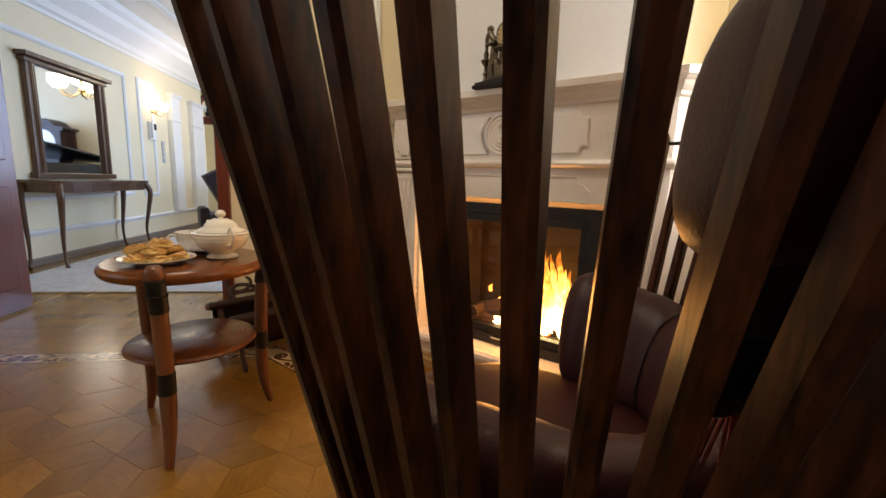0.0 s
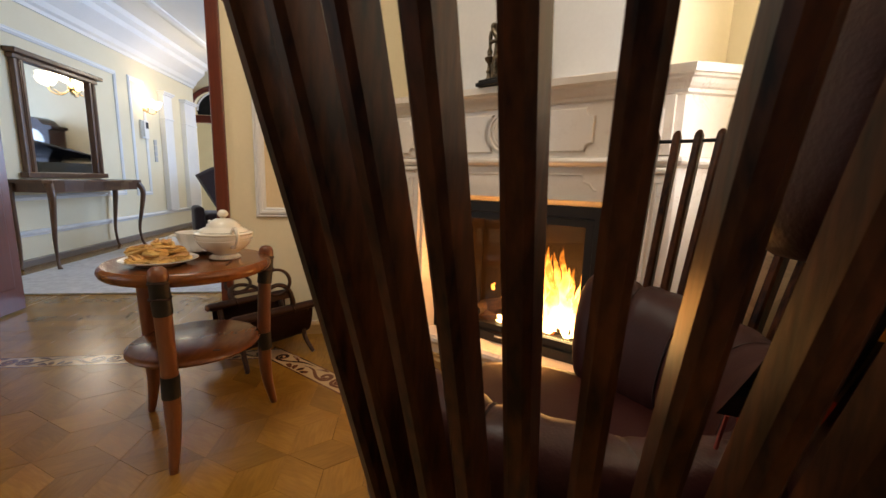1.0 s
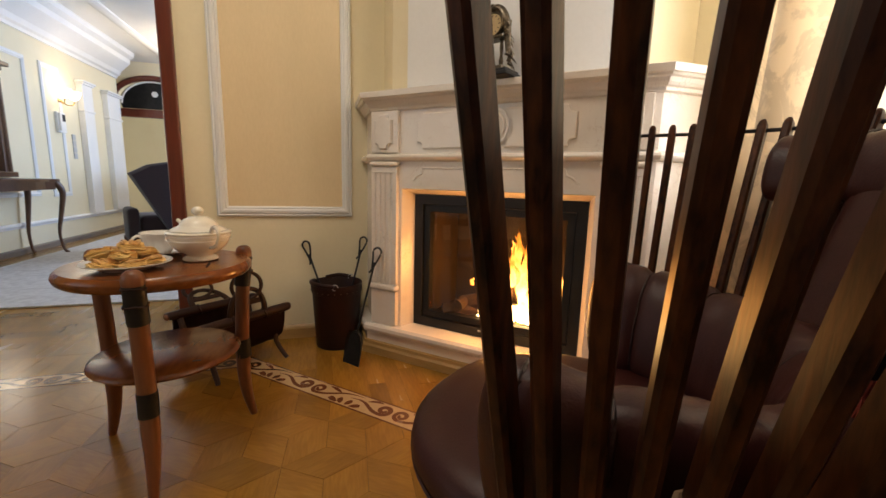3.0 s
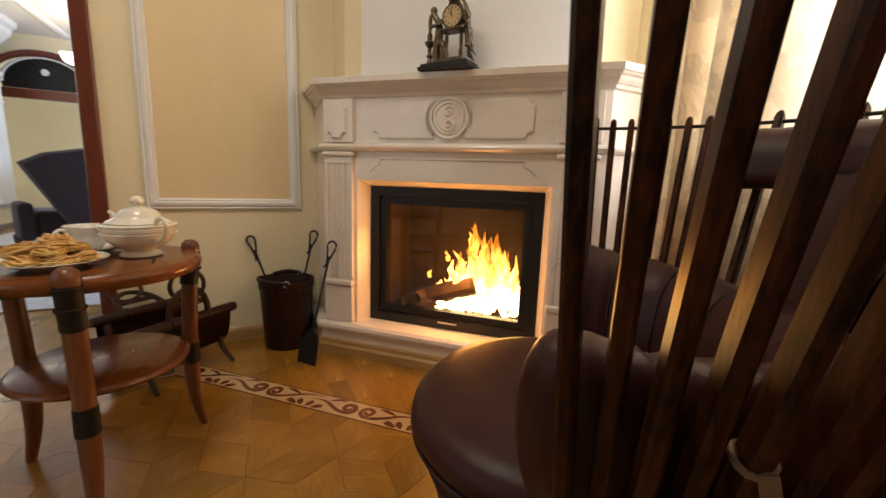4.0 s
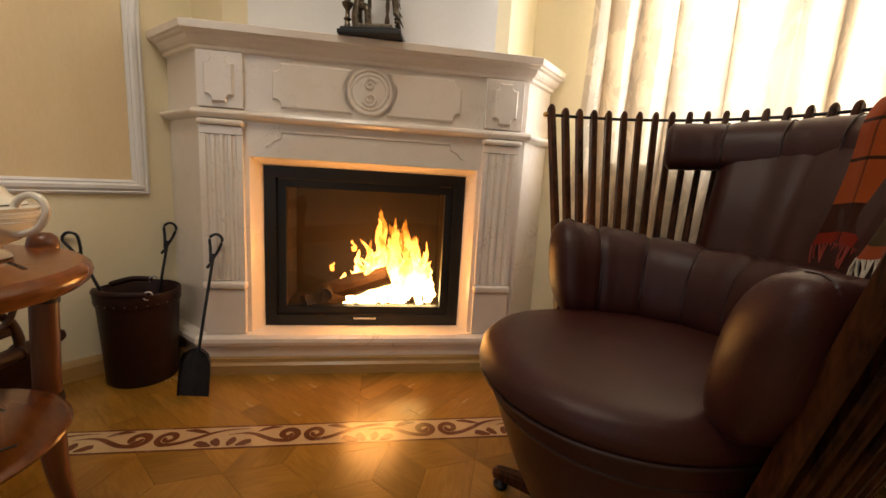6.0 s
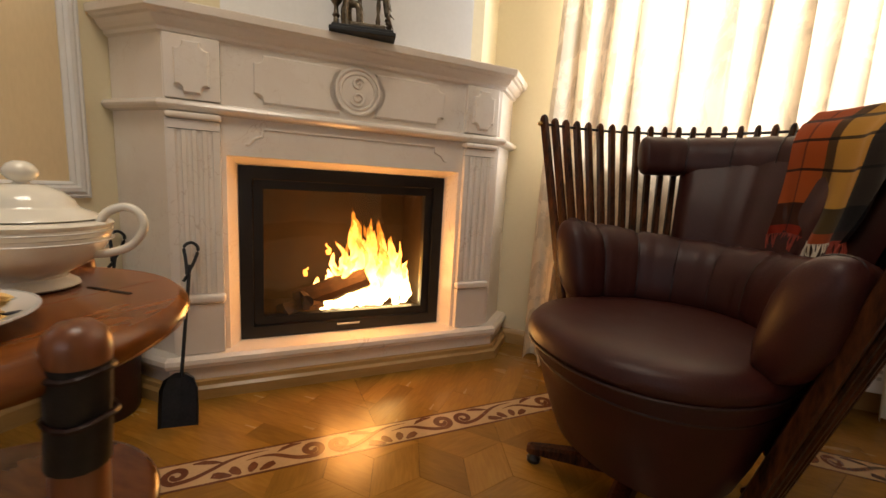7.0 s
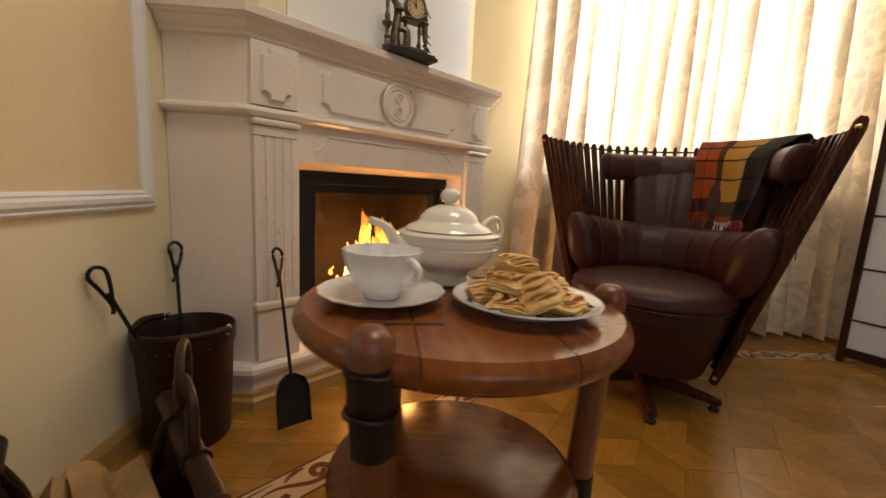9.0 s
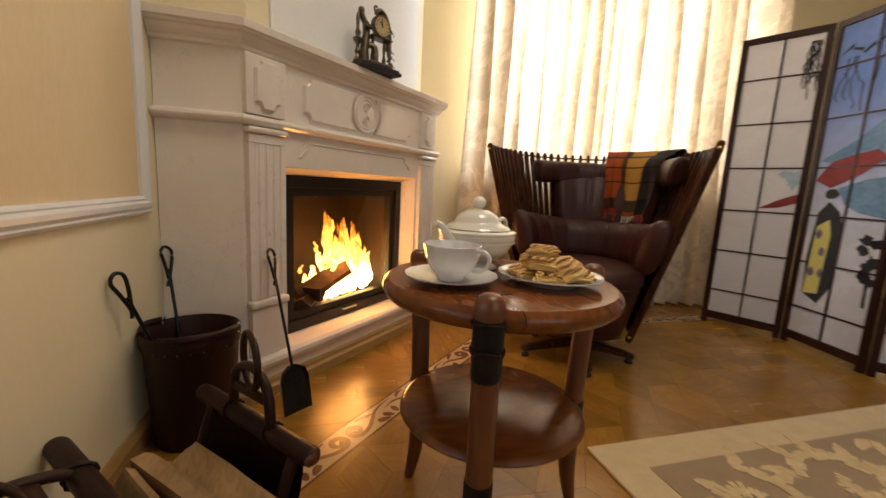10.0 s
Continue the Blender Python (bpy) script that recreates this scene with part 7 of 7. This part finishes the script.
def scroll_unit(place):
    """One repeat of the vine: a curl at either end, two crossing stems and a small fan of petals."""
    bm = bmesh.new()

    def loc(p):
        return place(Vector((-p.x, -p.y, 0)))

    def low(p):
        return loc(p) - Vector((0, 0, 0.0005))

    def curl(cx, cy, side):
        """A spiral round (cx, cy) that unwinds downwards into its stem."""
        out = []
        for i in range(19):
            a = -1.5708 - 0.46 * i
            r = 0.0275 - 0.00115 * i
            out.append((cx + side * r * math.cos(a), cy + r * math.sin(a) * 0.95, 0))
        return out

    left = curl(-0.148, 0.002, 1)[::-1] + [(-0.115, -0.019, 0), (-0.08, -0.002, 0), (-0.045, 0.018, 0), (-0.005, 0.029, 0), (0.045, 0.031, 0)]
    ribbon(bm, curve_pts(left, 120), lambda t: 0.0095 + 0.006 * math.sin(3.1416 * t) - 0.008 * max(0, t - 0.9) * 10, loc)
    right = curl(0.148, 0.002, -1)[::-1] + [(0.118, -0.021, 0), (0.09, -0.008, 0), (0.06, 0.008, 0), (0.03, 0.013, 0), (-0.005, 0.008, 0)]
    ribbon(bm, curve_pts(right, 120), lambda t: 0.0095 + 0.0085 * math.sin(3.1416 * t) - 0.008 * max(0, t - 0.9) * 10, low)
    # leaf that springs back over the left curl, and the fan under the crossing
    ribbon(bm, [(-0.12, 0.033, 0), (-0.098, 0.032, 0), (-0.075, 0.025, 0), (-0.055, 0.018, 0)], lambda t: 0.001 + 0.014 * math.sin(3.1416 * min(1, 0.08 + 0.9 * t)), low)
    ribbon(bm, [(0.125, 0.034, 0), (0.10, 0.033, 0), (0.08, 0.026, 0), (0.066, 0.016, 0)], lambda t: 0.001 + 0.013 * math.sin(3.1416 * min(1, 0.08 + 0.9 * t)), loc)
    for x, lean, h in ((-0.062, -0.026, 0.020), (-0.028, -0.012, 0.031), (0.010, 0.006, 0.033), (0.046, 0.022, 0.023)):
        ribbon(bm, [(x * 0.55, -0.036, 0), (x * 0.8 + lean * 0.2, -0.036 + h * 0.35, 0), (x + lean * 0.35, -0.036 + h * 0.7, 0), (x + lean * 0.3, -0.036 + h, 0)], lambda t: 0.004 + 0.019 * math.sin(3.1416 * min(1, 0.05 + 0.9 * t)), loc)
    return bm


for k in range(3):
    a, t, n, ln = band_frame(BAND[k], BAND[k + 1])
    cnt = int(round((ln - 0.06) / UNIT))
    step = (ln - 0.06) / cnt
    for i in range(cnt):
        c = a + t * (0.03 + step * (i + 0.5))

        def place(p, c=c, t=t, n=n):
            q = c - t * p.x * (step / UNIT) - n * p.y * 1.12
            return Vector((q.x, q.y, 0.0012))
        part("scroll_inlay", scroll_unit(place), M_INLAY, fb)

# ---- parquet ----


def clip(poly, planes):
    """Cut a convex outline by half planes a*x + b*y <= c."""
    for a, b, c in planes:
        out = []
        for i in range(len(poly)):
            p, q = poly[i], poly[(i + 1) % len(poly)]
            dp, dq = a * p[0] + b * p[1] - c, a * q[0] + b * q[1] - c
            if dp <= 0:
                out.append(p)
            if dp * dq < 0:
                s = dp / (dp - dq)
                out.append((p[0] + (q[0] - p[0]) * s, p[1] + (q[1] - p[1]) * s))
        poly = out
        if len(poly) < 3:
            return []
    area = sum(poly[i][0] * poly[(i + 1) % len(poly)][1] - poly[(i + 1) % len(poly)][0] * poly[i][1] for i in range(len(poly)))
    return poly if abs(area) > 3e-5 else []


def shrink(poly, g):
    c = Vector((sum(p[0] for p in poly) / len(poly), sum(p[1] for p in poly) / len(poly)))
    out = []
    for p in poly:
        d0 = Vector(p) - c
        out.append(tuple(Vector(p) - d0 * min(0.3, g / max(d0.length, 1e-3))))
    return out


floor_ob = bpy.data.objects["floor"]
pieces = []
E_ = BW + 0.003
inner = [(0, 1, 2.08 - E_), (1, 0, 0.86 - E_), (0.7071, 0.7071, 1.777 * 0.7071 - E_), (-1, 0, 3.2), (0, -1, 2.8)]
SIDE_R = 0.142
dirs = [Vector((math.cos(radians(a + 26)), math.sin(radians(a + 26)))) * SIDE_R for a in (0, 120, 240)]
b1, b2 = dirs[0] - dirs[1], dirs[1] - dirs[2]
for i in range(-26, 27):
    for j in range(-26, 27):
        o = Vector((-0.68, 1.562)) + b1 * i + b2 * j
        if not (-3.5 < o.x < 1.2 and -3.1 < o.y < 2.4):
            continue
        for k in range(3):
            u, v = dirs[k], -dirs[(k + 1) % 3]
            poly = clip([(p.x, p.y) for p in (o, o + u, o + u + v, o + v)], inner)
            if poly:
                pieces.append((poly, math.atan2(u.y, u.x)))
E2 = BW + 0.003
diag = (-0.7071, -0.7071, -(1.777 * 0.7071 + E2))


def strips(x0, x1, y0, y1, along_y, w, ln, planes):
    off = 0
    a0, a1, c0, c1 = (x0, x1, y0, y1) if along_y else (y0, y1, x0, x1)
    p = a0
    while p < a1:
        s = c0 - ln * ((off * 0.37) % 1)
        while s < c1:
            r = (p, min(p + w, a1), max(s, c0), min(s + ln, c1))
            poly = [(r[0], r[2]), (r[1], r[2]), (r[1], r[3]), (r[0], r[3])]
            if not along_y:
                poly = [(y, x) for x, y in poly]
            poly = clip(poly, planes)
            if poly:
                pieces.append((poly, math.pi / 2 if along_y else 0.0))
            s += ln
        p += w
        off += 1


strips(-3.2, -0.303 - 0.02, 2.08 + E2, 2.345, True, 0.07, 0.5, [])
strips(-0.34, 0.9, 1.3, 2.345, True, 0.07, 0.42, [diag, (0.7071, -0.7071, -0.7067), (0, -1, -1.3), (-1, 0, 0.3225)])
strips(0.1, 1.33, 0.93, 2.345, False, 0.07, 0.42, [diag, (-0.7071, 0.7071, 0.7067), (0, -1, -0.94)])
strips(0.86 + E2, 1.33, -2.8, 0.94, False, 0.07, 0.42, [(0, 1, 0.94)])
strips(-1.98, -0.62, 2.345, 2.545, False, 0.07, 0.5, [])
near = []
rest = []
for poly, ang in pieces:
    cx, cy = sum(p[0] for p in poly) / len(poly), sum(p[1] for p in poly) / len(poly)
    (near if -1.05 < cx < 0.95 and 0.35 < cy < 2.1 else rest).append((poly, ang))
near.sort(key=lambda t: (t[0][0][0] + 0.1) ** 2 + (t[0][0][1] - 1.5) ** 2)
rest += near[298:]
near = near[:298]
rnd = random.Random(21)
for poly, ang in near:
    c = Vector((sum(p[0] for p in poly) / len(poly), sum(p[1] for p in poly) / len(poly)))
    rot = Matrix.Rotation(math.pi / 2 - ang, 2)
    bm = bmesh.new()
    lift = rnd.uniform(-0.0004, 0.0003)
    slab_poly(bm, [rot @ (Vector(p) - c) for p in shrink(poly, 0.0006)], -0.012, lift)
    me = bpy.data.meshes.new("parquet_piece")
    bm.to_mesh(me)
    bm.free()
    me.materials.append(M_OAK)
    ob = new("parquet_piece", me)
    ob.matrix_world = Matrix.Translation((c.x, c.y, 0)) @ Matrix.Rotation(ang - math.pi / 2, 4, "Z")
    ob.parent = floor_ob
bm = bmesh.new()
for poly, ang in rest:
    slab_poly(bm, shrink(poly, 0.0006), -0.012, rnd.uniform(-0.0004, 0.0003))
y = 2.545
row = 0
while y < 8.2:
    x = -2.85 - 0.3 * ((row * 0.43) % 1)
    while x < 1.4:
        a, b = max(x, -2.85), min(x + 0.6, 1.4)
        if b - a > 0.02:
            slab_poly(bm, shrink([(a, y), (b, y), (b, y + 0.09), (a, y + 0.09)], 0.0009), -0.012, 0.0)
        x += 0.6
    y += 0.09
    row += 1
far = part("parquet_field", bm, M_OAK2, floor_ob)
tagged(far, kind="stuff")
